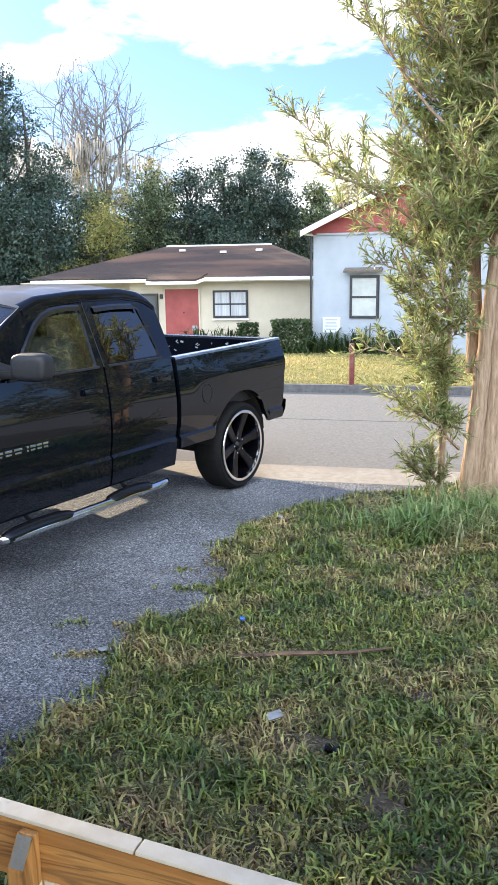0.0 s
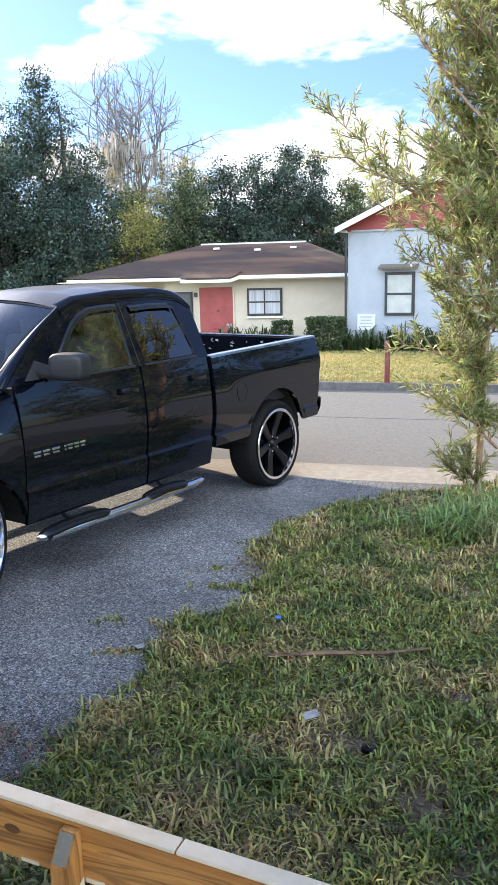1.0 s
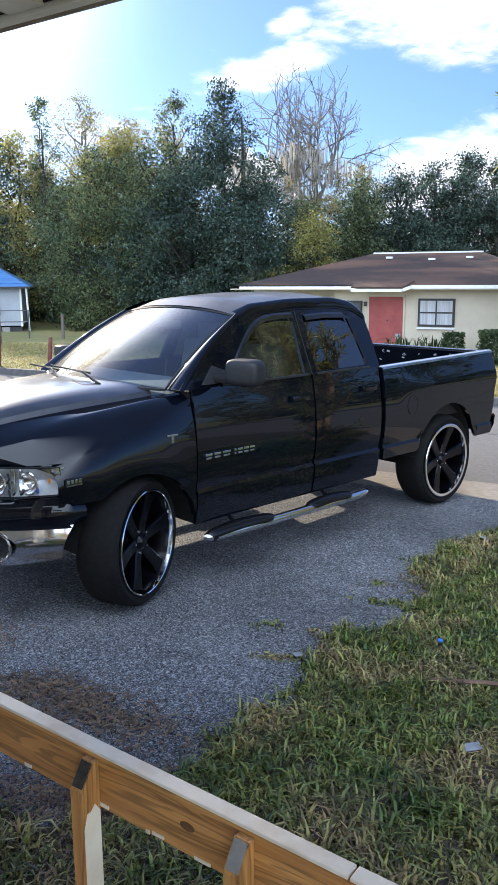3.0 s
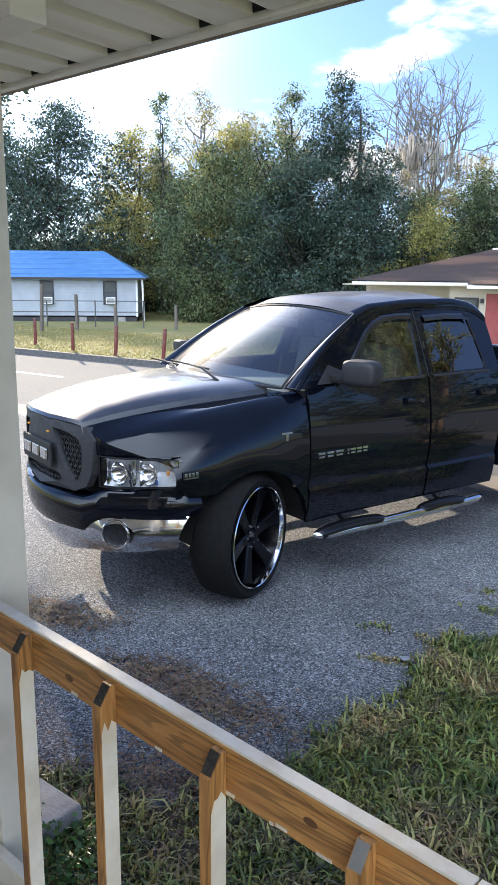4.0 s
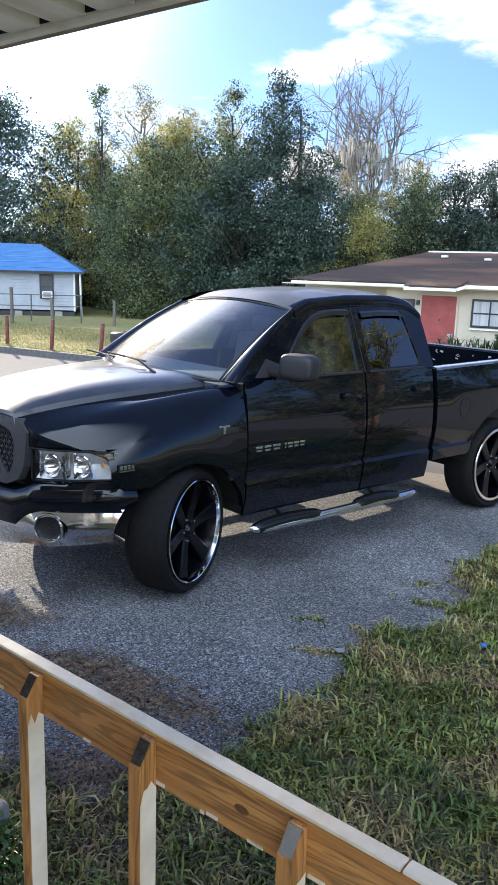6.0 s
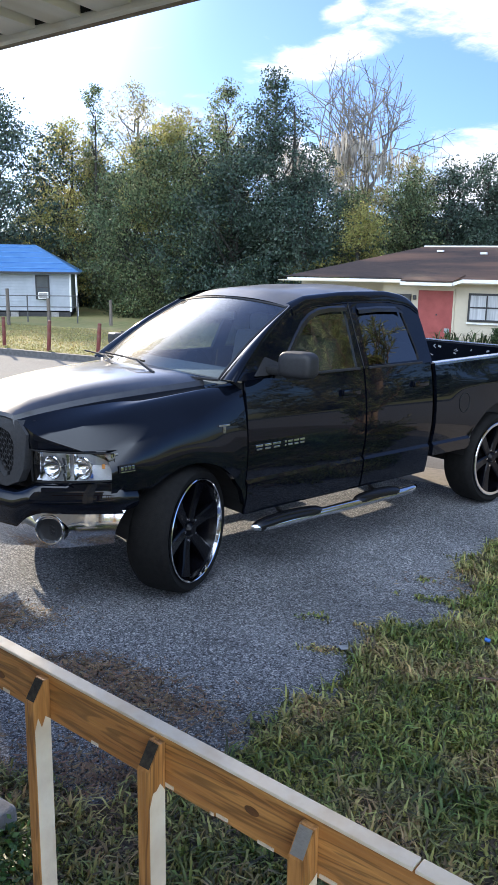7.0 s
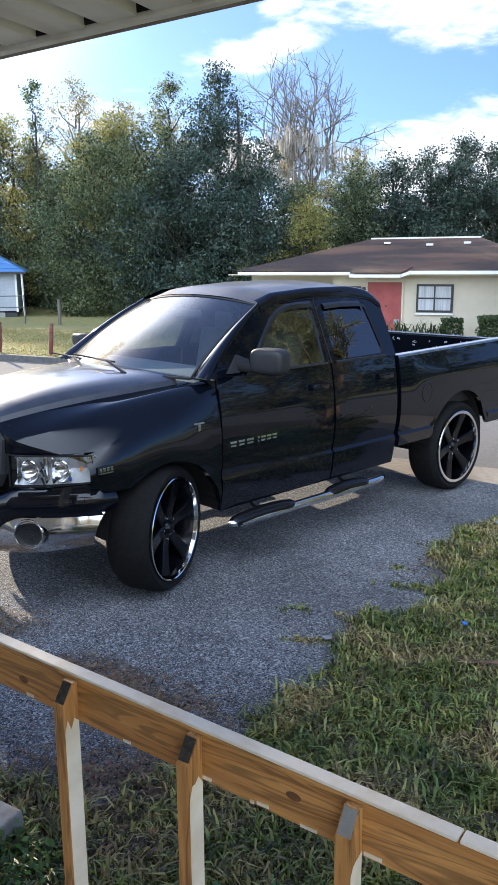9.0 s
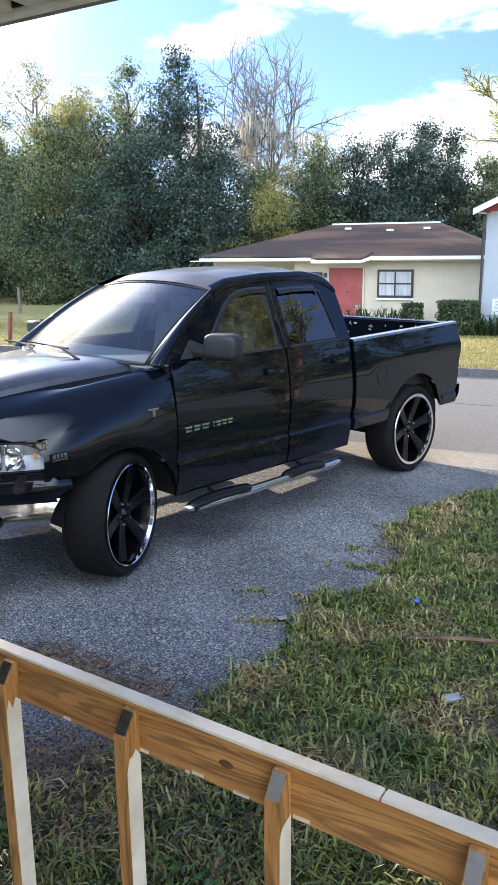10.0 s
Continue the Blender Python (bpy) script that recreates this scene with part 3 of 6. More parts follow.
def blades(xy, height, width, rng, base_z):
    """Grass blades of five corners each: root, bent middle, tip."""
    n_ = len(xy)
    a_ = rng.uniform(0, 2 * math.pi, n_)
    lean = rng.uniform(0.3, 1.45, n_)
    h = height * rng.uniform(0.45, 1.35, n_)
    out = np.stack([np.cos(a_), np.sin(a_), np.zeros(n_)], 1)
    side = np.stack([-np.sin(a_), np.cos(a_), np.zeros(n_)], 1)
    root = np.column_stack([xy, base_z])
    w = (np.asarray(width) * rng.uniform(0.6, 1.4, n_))[:, None]
    mid = root + out * (h * lean * 0.35)[:, None] + np.array([0, 0, 1]) * (h * 0.6)[:, None]
    tip = root + out * (h * lean)[:, None] + np.array([0, 0, 1]) * (h * (1.0 - 0.45 * lean))[:, None]
    return np.stack([root - side * w, root + side * w, mid + side * w * 0.8, tip, mid - side * w * 0.8], 1)


# tufts that grow along cracks into the driveway: outer end, lawn end, blades
CRACKS = [(0.02, 7.36, 0.40, 7.60, 90), (-0.52, 6.26, -0.08, 6.45, 90), (-0.47, 5.97, -0.10, 5.93, 170), (-1.05, 5.44, -0.50, 5.46, 90), (-0.98, 5.03, -0.62, 5.06, 190), (-0.31, 6.95, 0.05, 6.88, 80)]


# bare worn patches in the lawn: place and radius
BARE = [(-0.14, 3.82, 0.13), (0.42, 4.12, 0.14), (0.40, 4.48, 0.10), (0.62, 3.75, 0.18), (0.95, 4.4, 0.12), (-1.5, 3.45, 0.3), (0.55, 3.2, 0.15), (-0.6, 3.3, 0.10)]


def bare_at(x, y):
    b = 0.9 * noise.noise((x * 2.3, y * 2.3, 11)) + 0.6 * noise.noise((x * 6, y * 6, 4))
    for cx, cy, r in BARE:
        b -= 0.95 * math.exp(-((x - cx) ** 2 + (y - cy) ** 2) / (r * r))
    return b


def build_grass():
    """Tufts of a dozen or more blades each, thin where the soil is worn bare."""
    rng = np.random.default_rng(4)
    c = np.column_stack([rng.uniform(-2.9, 3.6, 30000), rng.uniform(2.2, 8.9, 30000)])
    d = np.hypot(c[:, 0], c[:, 1])
    c = c[rng.uniform(0, 1, len(c)) < np.clip(1.3 - d / 12, 0.5, 1)]
    c = c[on_lawn(c + rng.normal(size=c.shape) * 0.04)]
    bare = np.array([bare_at(x, y) for x, y in c])
    c = c[rng.uniform(-0.75, 0.35, len(c)) < bare + 0.52]
    size = np.array([0.061 + 0.034 * noise.noise((x * 1.7, y * 1.7, 21)) for x, y in c]) * rng.choice([0.6, 0.8, 1.0, 1.4], len(c))
    crack = np.zeros((0, 2))
    for x0, y0, x1, y1, n_ in CRACKS:
        n_ = n_ // 12
        f = rng.uniform(0, 1, n_)[:, None] ** 0.7
        crack = np.r_[crack, np.array([[x1, y1]]) + f * np.array([[x0 - x1, y0 - y1]]) + rng.normal(size=(n_, 2)) * [0.05, 0.025]]
    size = np.r_[size, np.full(len(crack), 0.022)]
    c = np.r_[c, crack]
    k = np.repeat(np.arange(len(c)), rng.integers(9, 22, len(c)))
    xy = c[k] + rng.normal(size=(len(k), 2)) * (0.020 + 0.10 * size[k])[:, None]
    z = np.array([max(0.0, lawn_z(x, y)) - 0.005 for x, y in xy])
    v = blades(xy, size[k], 0.0058, rng, z)
    me = mesh_from_arrays("grass", v, [(0, 1, 2, 4), (4, 2, 3)], M_GRASS)
    tagged(new("grass", me), "short shaded green lawn grass with dry blades", "grass", kind="stuff")
    t = np.column_stack([rng.uniform(-2.6, 3.2, 110000), rng.uniform(2.3, 7.5, 110000)])
    t = t[on_lawn(t)]
    t = t[np.array([bare_at(x, y) for x, y in t]) < rng.uniform(-0.9, 0.5, len(t))]
    z = np.array([max(0.0, lawn_z(x, y)) + 0.012 for x, y in t])
    q = leaves(np.column_stack([t, z]), 0.045, rng, 0.14)
    q[:, :, 2] = z[:, None] + (q[:, :, 2] - z[:, None]) * 0.30
    tagged(new("thatch", mesh_from_arrays("thatch", q, [(0, 1, 2, 3)], M_THATCH)), "grey-brown dead thatch on the bare lawn soil", "thatch", kind="stuff")
    for n_, cx, cy, sx, sy, hh, w in ((620, 1.60, 7.05, 0.17, 0.14, 0.30, 0.007), (420, 1.92, 7.40, 0.20, 0.14, 0.34, 0.0050), (260, 2.35, 7.30, 0.20, 0.14, 0.28, 0.0050), (260, 1.25, 7.25, 0.22, 0.14, 0.20, 0.006)):
        xy = rng.normal(size=(n_, 2)) * [sx, sy]
        ob = new("tall_grass", mesh_from_arrays("tall_grass", blades(xy, hh, w, rng, np.zeros(n_)), [(0, 1, 2, 4), (4, 2, 3)], M_TALLGRASS))
        ob.location = (cx, cy, 0.0)
        tagged(ob, "uncut clump of tall green grass at the tree's foot", "grass", kind="stuff")


build_grass()


def build_far_grass():
    rng = np.random.default_rng(8)
    x = np.r_[rng.uniform(-26, 9, 60000), rng.uniform(-1, 6, 20000)]
    y = far_edge(x) + 0.2 + rng.uniform(0, 1, len(x)) ** 1.3 * 9
    z = np.array([ground_z(a_, b_) - 0.01 for a_, b_ in zip(x, y)])
    v = blades(np.column_stack([x, y]), 0.06, 0.012, rng, z)
    me = mesh_from_arrays("far_grass", v, [(0, 1, 2, 4), (4, 2, 3)], M_DRYGRASS)
    return tagged(new("far_grass", me), "yellow sunlit grass behind the kerb", "grass", kind="stuff")


build_far_grass()

# ---- the pickup truck ----
TRUCK = Matrix.Translation((-2.728, 6.103, 0.0)) @ Matrix.Rotation(radians(-122.57), 4, "Z")
WB = 3.57
WHEEL_R = 0.435


def arch_z(x, floor_):
    """The lower edge of the body side: the sill, raised round the wheels."""
    z = floor_
    for c, r, zc in ((0.0, 0.470, 0.44), (-WB - 0.02, 0.49, 0.50)):
        if abs(x - c) < r:
            z = max(z, zc + math.sqrt(r * r - (x - c) ** 2))
    return z


def side_y(z, x=-1.0):
    """Half width of the body at a height."""
    if z > 0.95:
        y = 1.0 - 0.05 * ((z - 0.95) / 0.45) ** 2
    elif z > 0.715:
        y = 1.0 - 0.030 * ((0.95 - z) / 0.235) ** 2
    elif z > 0.692:
        y = 0.970 + (0.715 - z) * 0.9
    else:
        y = 0.990 - 0.035 * ((0.692 - z) / 0.232) ** 1.5
    for c in (0.0, -WB - 0.02):
        d = math.hypot(x - c, z - 0.47)
        y += (0.010 if c == 0.0 else 0.003) * math.exp(-((d - 0.50) / 0.11) ** 2)
    if x < -2.55:
        y += 0.034 * math.exp(-((z - 1.20) / 0.12) ** 2) * min(1.0, max(0.0, (-2.8 - x) / 0.5))
    if x > 0.30:
        y *= 1 - 0.075 * ((x - 0.30) / 0.6) ** 2
    return y


def side_panel(xs, top, floor_, inset=0.03, rows=16, mirror=1):
    """A body side panel between two heights, its rim turned inwards so that the gaps read."""
    g = []
    def col(x, dy):
        zt, zb = top(x), arch_z(x, floor_)
        zs = [zt + (zb - zt) * i / rows for i in range(rows + 1)]
        if zt > 0.72 and zb < 0.69:
            k = min(range(rows + 1), key=lambda i: abs(zs[i] - 0.715))
            zs[k] = 0.715
            if k < rows - 1:
                zs[k + 1] = 0.692
        r = [(x, mirror * (side_y(zt, x) - inset - dy), zt)] + [(x, mirror * (side_y(z, x) - dy), z) for z in zs] + [(x, mirror * (side_y(zb, x) - inset - dy), zb)]
        return r
    g.append(col(xs[0], inset))
    g += [col(x, 0.0) for x in xs]
    g.append(col(xs[-1], inset))
    return grid(g)


def spread(a_, b_, k):
    return [a_ + (b_ - a_) * i / k for i in range(k + 1)]


def front_x(y):
    y = abs(y)
    return 1.095 - 0.14 * (min(y, 0.58) / 0.58) ** 2 if y < 0.58 else 0.955 - 0.43 * ((y - 0.58) / 0.40) ** 1.7


def hood_edge(u):
    """Hood crease: half width, height, from the cowl (0) to the nose (1)."""
    return 0.70 - 0.20 * u ** 1.2, 1.405 - 0.09 * u - 0.055 * u ** 4


def hood_mid(u):
    return 1.455 - 0.050 * u - 0.125 * u ** 3.6


def crown_z(u):
    return 1.372 + 0.028 * max(0.0, 1 - u / 0.5) ** 2 - 0.050 * u - 0.200 * u ** 2.9


def ygh(z):
    return 0.95 - 0.27 * (z - 1.42) / 0.56


ROOF_EDGE = [(-1.07, 1.900), (-1.27, 1.962), (-1.7, 1.990), (-2.2, 1.992), (-2.42, 1.962), (-2.52, 1.915), (-2.57, 1.86)]


def roof_z(x, y):
    e_ = lerp(ROOF_EDGE, x)
    return e_ + 0.055 * (1 - min(1, abs(y) / 0.70) ** 2.2)


def build_wheel(truck, x, side, steer):
    pivot = Matrix.Translation((x, side * 0.845, WHEEL_R)) @ Matrix.Rotation(radians(steer), 4, "Z") @ (Matrix() if side > 0 else Matrix.Rotation(math.pi, 4, "Z"))
    w, R, lip = 0.15, WHEEL_R, 0.352
    lw_ = 0.008 if x > -1 else 0.024
    def put(bm):
        bmesh.ops.transform(bm, matrix=pivot, verts=bm.verts)
        return bm
    tyre = part("wheel", put(lathe([(lip - 0.02, -w + 0.03), (lip + 0.03, -w), (R - 0.035, -w - 0.004), (R - 0.010, -w + 0.025), (R, -w + 0.06), (R + 0.001, -0.03), (R + 0.001, 0.03), (R, w - 0.06), (R - 0.010, w - 0.025), (R - 0.035, w + 0.004), (lip + 0.03, w), (lip - 0.02, w - 0.03)], 64)), M_TYRE, truck, "low-profile black tyre on a large rim", True)
    part("rim_lip", put(lathe([(lip + 0.002, w - 0.012), (lip + 0.004, w + 0.004), (lip - 0.002, w + 0.008), (lip - lw_, w + 0.004), (lip - lw_ - 0.006, w - 0.02)], 64)), M_CHROME, tyre, "polished chrome rim lip", True)
    part("barrel", put(lathe([(lip - lw_ - 0.006, w - 0.02), (lip - 0.040, w - 0.07), (lip - 0.055, -w + 0.05), (0.10, -w + 0.03), (0.0, -w + 0.03)], 48)), M_DARKRIM, tyre, smooth=True)
    for k in range(6):
        bm = bmesh.new()
        rows = []
        for r, hw, top, dep in ((0.05, 0.040, w - 0.055, 0.05), (0.14, 0.042, w - 0.05, 0.045), (0.24, 0.048, w - 0.035, 0.04), (lip - 0.030, 0.066, w - 0.022, 0.035)):
            rows.append([(r, top - dep, -hw), (r, top - 0.008, -hw), (r, top, -hw * 0.7), (r, top, hw * 0.7), (r, top - 0.008, hw), (r, top - dep, hw)])
        grid(rows, True, bm)
        bmesh.ops.transform(bm, matrix=pivot @ Matrix.Rotation(2 * math.pi * k / 6 + 0.2, 4, "Y"), verts=bm.verts)
        part("spoke", bm, M_DARKRIM, tyre)
    part("hub_cap", put(lathe([(0.0, w - 0.025), (0.035, w - 0.027), (0.052, w - 0.045), (0.060, w - 0.07)], 24)), M_DARKRIM, tyre, smooth=True)
    for k in range(5):
        bm = bmesh.new()
        bmesh.ops.create_cone(bm, cap_ends=True, segments=6, radius1=0.011, radius2=0.009, depth=0.03)
        bmesh.ops.transform(bm, matrix=pivot @ Matrix.Rotation(2 * math.pi * k / 5, 4, "Y") @ Matrix.Translation((0.078, w - 0.06, 0)) @ Matrix.Rotation(radians(-90), 4, "X"), verts=bm.verts)
        part("lug_nut", bm, M_CHROME, tyre)
    return tyre


def build_truck():
    truck = thing("pickup_truck", "glossy black four-door pickup truck with large dark wheels on the driveway", "pickup truck", TRUCK)
    # front clip
    us = spread(0, 1, 26)
    def hood_row(u, s):
        y_, z_ = hood_edge(u)
        mid = hood_mid(u)
        ys = [y_ * f for f in (-1, -0.97, -0.85, -0.62, -0.32, 0, 0.32, 0.62, 0.85, 0.97, 1)]
        zs = [z_ - 0.06, z_, z_ + (mid - z_) * 0.55, z_ + (mid - z_) * 0.86, mid - 0.004, mid, mid - 0.004, z_ + (mid - z_) * 0.86, z_ + (mid - z_) * 0.55, z_, z_ - 0.06]
        return [(-0.22 + u * (front_x(y) + 0.22) - 0.10 * (1 - u) * (abs(y) / 0.7) ** 2, y, z) for y, z in zip(ys, zs)]
    bm = grid([hood_row(u, 0) for u in us] + [[(x + 0.012, y, z - 0.022) for x, y, z in hood_row(1, 0)], [(x - 0.01, y, z - 0.045) for x, y, z in hood_row(1, 0)]])
    part("hood", bm, M_HOODPAINT, truck, "grey-black hood with a raised middle", True)
    for s in (1, -1):
        rows = []
        for u in us:
            ye, ze = hood_edge(u)
            cz = crown_z(u)
            z0 = ze - 0.028
            row = []
            for k in range(16):
                v = k / 15
                y = ye + 0.004 + (0.930 - ye) * v
                z = cz + (z0 - cz) * (1 - v) ** 2.6 - 0.016 * math.sin(math.pi * min(1, v * 2.2)) * (1 - u) - (0.050 + 0.070 * min(1.0, u / 0.4)) * v ** 3.2
                row.append((-0.46 + u * (front_x(y) + 0.46), y * (1 - 0.02 * u ** 3), z))
            xs_ = -0.46 + u * (front_x(0.935) + 0.46)
            zt = cz - 0.055
            zb = arch_z(xs_, 0.46 if xs_ < 0 else 0.80)
            zb = min(zb, zt - 0.02)
            ye_, ze_ = row[-1][1], row[-1][2]
            for i in range(1, 13):
                z = ze_ + (zb - ze_) * (i / 12) ** 1.35
                w_ = 1 - (1 - min(1.0, i / 7)) ** 2.2
                row.append((xs_, ye_ + (side_y(z, xs_) - ye_) * w_, z))
            row.append((xs_, side_y(zb, xs_) - 0.05, zb))
            rows.append([(x, s * y, z) for x, y, z in row])
        fen = part("fender", grid(rows), M_SKYTINTPAINT, truck, smooth=True)
        nose = [(x, y, z) for x, y, z in rows[-1][:16]]
        part("fender_nose", grid([nose, [(x + 0.004, y, z - (z - 1.062) * 0.5) for x, y, z in nose], [(x - 0.004, y, 1.060) for x, y, z in nose], [(x - 0.09, y, 1.056) for x, y, z in nose]]), M_SKYTINTPAINT, fen, smooth=True)
        # headlight: bowl, reflectors, lens
        lens_rows, bowl_rows = [], []
        for i in range(9):
            y = 0.612 + 0.342 * i / 8
            x = front_x(y)
            zt, zb = 1.055 - 0.012 * (i / 8) ** 2, 0.862 + 0.012 * (i / 8)
            lens_rows.append([(x - 0.012 + 0.012 * math.sin(math.pi * j / 4), s * y, zb + (zt - zb) * j / 4) for j in range(5)])
            bowl_rows.append([(x - 0.10 + 0.07 * abs(j / 2 - 1), s * (y - 0.01), zb + (zt - zb) * j / 4) for j in range(5)])
        hl = part("headlight", grid(bowl_rows), M_REFLECTOR, truck, "clear headlight with chrome reflectors", True)
        part("lens", grid(lens_rows), M_LENS, hl, smooth=True)
        for yy, rr in ((0.705, 0.075), (0.835, 0.072)):
            bm = lathe([(rr, 0.05), (rr - 0.006, 0.055), (rr * 0.7, 0.015), (0.014, -0.01), (0.0, 0.0)], 24)
            bmesh.ops.transform(bm, matrix=Matrix.Translation((front_x(yy) - 0.075, s * yy, 0.955)) @ Matrix.Rotation(radians(-90 + s * 18), 4, "Z"), verts=bm.verts)
            part("reflector", bm, M_CHROME, hl, smooth=True)
        for yy in (0.63, 0.77, 0.80, 0.93):
            part("bowl_fin", boxes(((front_x(yy) - 0.050, s * yy, 0.958), (0.03, 0.006, 0.165))), M_CHROME, hl)
        # small blue block stands in for a glint in the lens
        part("lens_glint", boxes(((front_x(0.86) - 0.052, s * 0.845, 0.900), (0.02, 0.07, 0.022), Matrix.Rotation(-s * 0.5, 4, "Z"), 0.006)), M_BLUEBIT, hl, "blue piece painted as a headlight glint")
        bez = [(front_x(y_) + 0.003, s * y_, z_) for y_, z_ in [(0.612 + 0.342 * i / 8, 1.058 - 0.012 * (i / 8) ** 2) for i in range(9)] + [(0.958, 0.96)] + [(0.954 - 0.342 * i / 8, 0.872 - 0.012 * (i / 8)) for i in range(9)]]
        part("bezel", tube(bez + bez[:1], 0.006, 5, None, False), M_VOID, hl)
        for j in range(3):
            part("louvre", boxes(((front_x(0.76) - 0.030, s * 0.765, 0.905 + j * 0.05), (0.012, 0.25, 0.007), Matrix.Rotation(-s * 0.42, 4, "Z"))), M_TRIM, hl)
        part("marker_lamp", boxes(((front_x(0.90) - 0.045, s * 0.900, 0.960), (0.02, 0.014, 0.030), Matrix.Rotation(-s * 0.6, 4, "Z"), 0.006)), M_AMBER, hl, "amber side marker lamp")
        # engine badge as plain bars
        part("fender_badge", boxes(((0.505, s * (side_y(0.955, 0.5) + 0.004), 0.952), (0.115, 0.008, 0.052), None, 0.003)), M_VOID, truck)
        for k in range(4):
            part("badge_bar", boxes(((0.545 - 0.027 * k, s * (side_y(0.955, 0.5) + 0.010), 0.955), (0.018, 0.006, 0.024), None, 0.002)), M_CHROME, truck)
        part("badge_line", boxes(((0.505, s * (side_y(0.93, 0.5) + 0.010), 0.932), (0.105, 0.006, 0.006))), M_DULLCHROME, truck)
    # grille
    def gx(y, z): return front_x(y) + 0.020 - 0.025 * max(0.0, (z - 1.05) / 0.25) ** 2
    outline = [(-0.59, 1.150), (-0.52, 1.228), (-0.25, 1.248), (0, 1.252), (0.25, 1.248), (0.52, 1.228), (0.59, 1.150), (0.56, 0.93), (0.52, 0.845), (0.42, 0.80), (0, 0.785), (-0.42, 0.80), (-0.52, 0.845), (-0.575, 0.93)]
    hole_r = [(0.20, 1.195), (0.36, 1.185), (0.46, 1.15), (0.495, 1.08), (0.485, 0.95), (0.45, 0.875), (0.40, 0.862), (0.31, 0.97)]
    hole_l = [(-y, z) for y, z in hole_r][::-1]
    hole_m = [(-0.16, 0.915), (0.16, 0.915), (0.27, 0.90), (0.31, 0.865), (0.25, 0.835), (-0.25, 0.835), (-0.31, 0.865), (-0.27, 0.90)]
    bm = panel(outline, [hole_r, hole_l, hole_m], lambda y, z: (gx(y, z), y, z), (-0.05, 0, 0))
    grille = part("grille", bm, M_GRILLE, truck, "dark grey grille surround with honeycomb mesh")
    part("grille_backing", panel([(y * 0.97, 0.80 + (z - 0.80) * 0.96) for y, z in outline], [], lambda y, z: (gx(y, z) - 0.06, y, z)), M_VOID, grille)
    bm = bmesh.new()
    for i in range(-13, 14):
        for j in range(11):
            y, z = i * 0.040 + (j % 2) * 0.020, 0.838 + j * 0.035
            if (0.25 < abs(y) < 0.49 and abs(y) - 0.25 > (1.0 - z) * 0.25) or (abs(y) < 0.29 and z < 0.91):
                ring = [(gx(y, z) - 0.035, y + 0.021 * math.cos(a_), z + 0.019 * math.sin(a_)) for a_ in (math.pi / 6 + k * math.pi / 3 for k in range(6))]
                tube(ring + ring[:1], 0.0036, 4, bm, False)
    part("mesh", bm, M_GRILLE, grille)
    part("grille_emblem", boxes(((gx(0, 1.0) + 0.004, 0.0, 1.015), (0.02, 0.50, 0.165), None, 0.012)), M_TRIM, grille)
    for y_ in (-0.2, 0.16):
        part("marker_lamp", boxes(((gx(y_, 1.16) + 0.004, y_, 1.160), (0.014, 0.026, 0.012), None, 0.004)), M_AMBER, grille, "small amber lamp in the grille")
    for k in range(3):
        part("emblem_bar", boxes(((gx(0, 1.0) + 0.018, -0.145 + 0.145 * k, 1.015), (0.016, 0.118, 0.080), None, 0.010)), M_DULLCHROME, grille)
    # front bumper: painted upper cover, chrome bar with fog lamps
    def bump_x(y): return 1.125 - 0.14 * (min(abs(y), 0.6) / 0.6) ** 2 if abs(y) < 0.6 else 0.985 - 0.42 * ((abs(y) - 0.6) / 0.38) ** 1.5
    ys = spread(-0.985, 0.985, 44)
    step = lambda y: min(1.0, max(0.0, (0.66 - abs(y)) / 0.16)) ** 1.5
    prof = lambda y: [(bump_x(y) - 0.10, 0.866 - 0.075 * step(y)), (bump_x(y) - 0.045, 0.852 - 0.070 * step(y)), (bump_x(y) - 0.012, 0.815 - 0.045 * step(y)), (bump_x(y) + 0.004, 0.77 - 0.02 * step(y)), (bump_x(y) + 0.008, 0.735 - 0.06 * step(y)), (bump_x(y) + 0.002, 0.695 - 0.10 * step(y)), (bump_x(y) - 0.03, 0.66 - 0.13 * step(y))]
    def wrap(sg, x0):
        return [(x0, sg * (0.985 + x - bump_x(0.985)), 0.74 + (z - 0.74) * (0.9 if x0 > 0.45 else 0.75)) for x, z in prof(0.985)]
    part("bumper_cover", grid([wrap(-1, 0.42), wrap(-1, 0.50)] + [[(x, y, z) for x, z in prof(y)] for y in ys] + [wrap(1, 0.50), wrap(1, 0.42)]), M_SKYTINTPAINT, truck, "glossy black upper bumper cover", True)
    def dip(y): return 0.680 - 0.135 * step(y) - 0.03 * max(0.0, 1 - abs(y) / 0.3)
    def low(y): return 0.335 + 0.085 * min(1.0, abs(y) / 0.55) ** 1.6 + 0.05 * max(0.0, (abs(y) - 0.62) / 0.36) ** 1.4
    holes = [[(c + 0.084 * math.cos(a_), 0.555 + 0.074 * math.sin(a_)) for a_ in (2 * math.pi * k / 20 for k in range(20))] for c in (0.715, -0.715)]
    out_b = [(y, dip(y)) for y in ys] + [(y * 0.965, low(y)) for y in reversed(ys)]
    bm = panel(out_b, holes, lambda y, z: (y, z, 0))
    bmesh.ops.subdivide_edges(bm, edges=[e_ for e_ in bm.edges if e_.calc_length() > 0.10], cuts=3, use_grid_fill=True)
    bmesh.ops.triangulate(bm, faces=bm.faces)
    for v in bm.verts:
        y, z = v.co.x, v.co.y
        v.co = Vector((bump_x(y) - 0.015 - 1.9 * (z - 0.56) ** 2, y, z))
    cb = part("bumper", bm, M_CHROME, truck, "chrome front bumper bar with a dull scuffed corner", True)
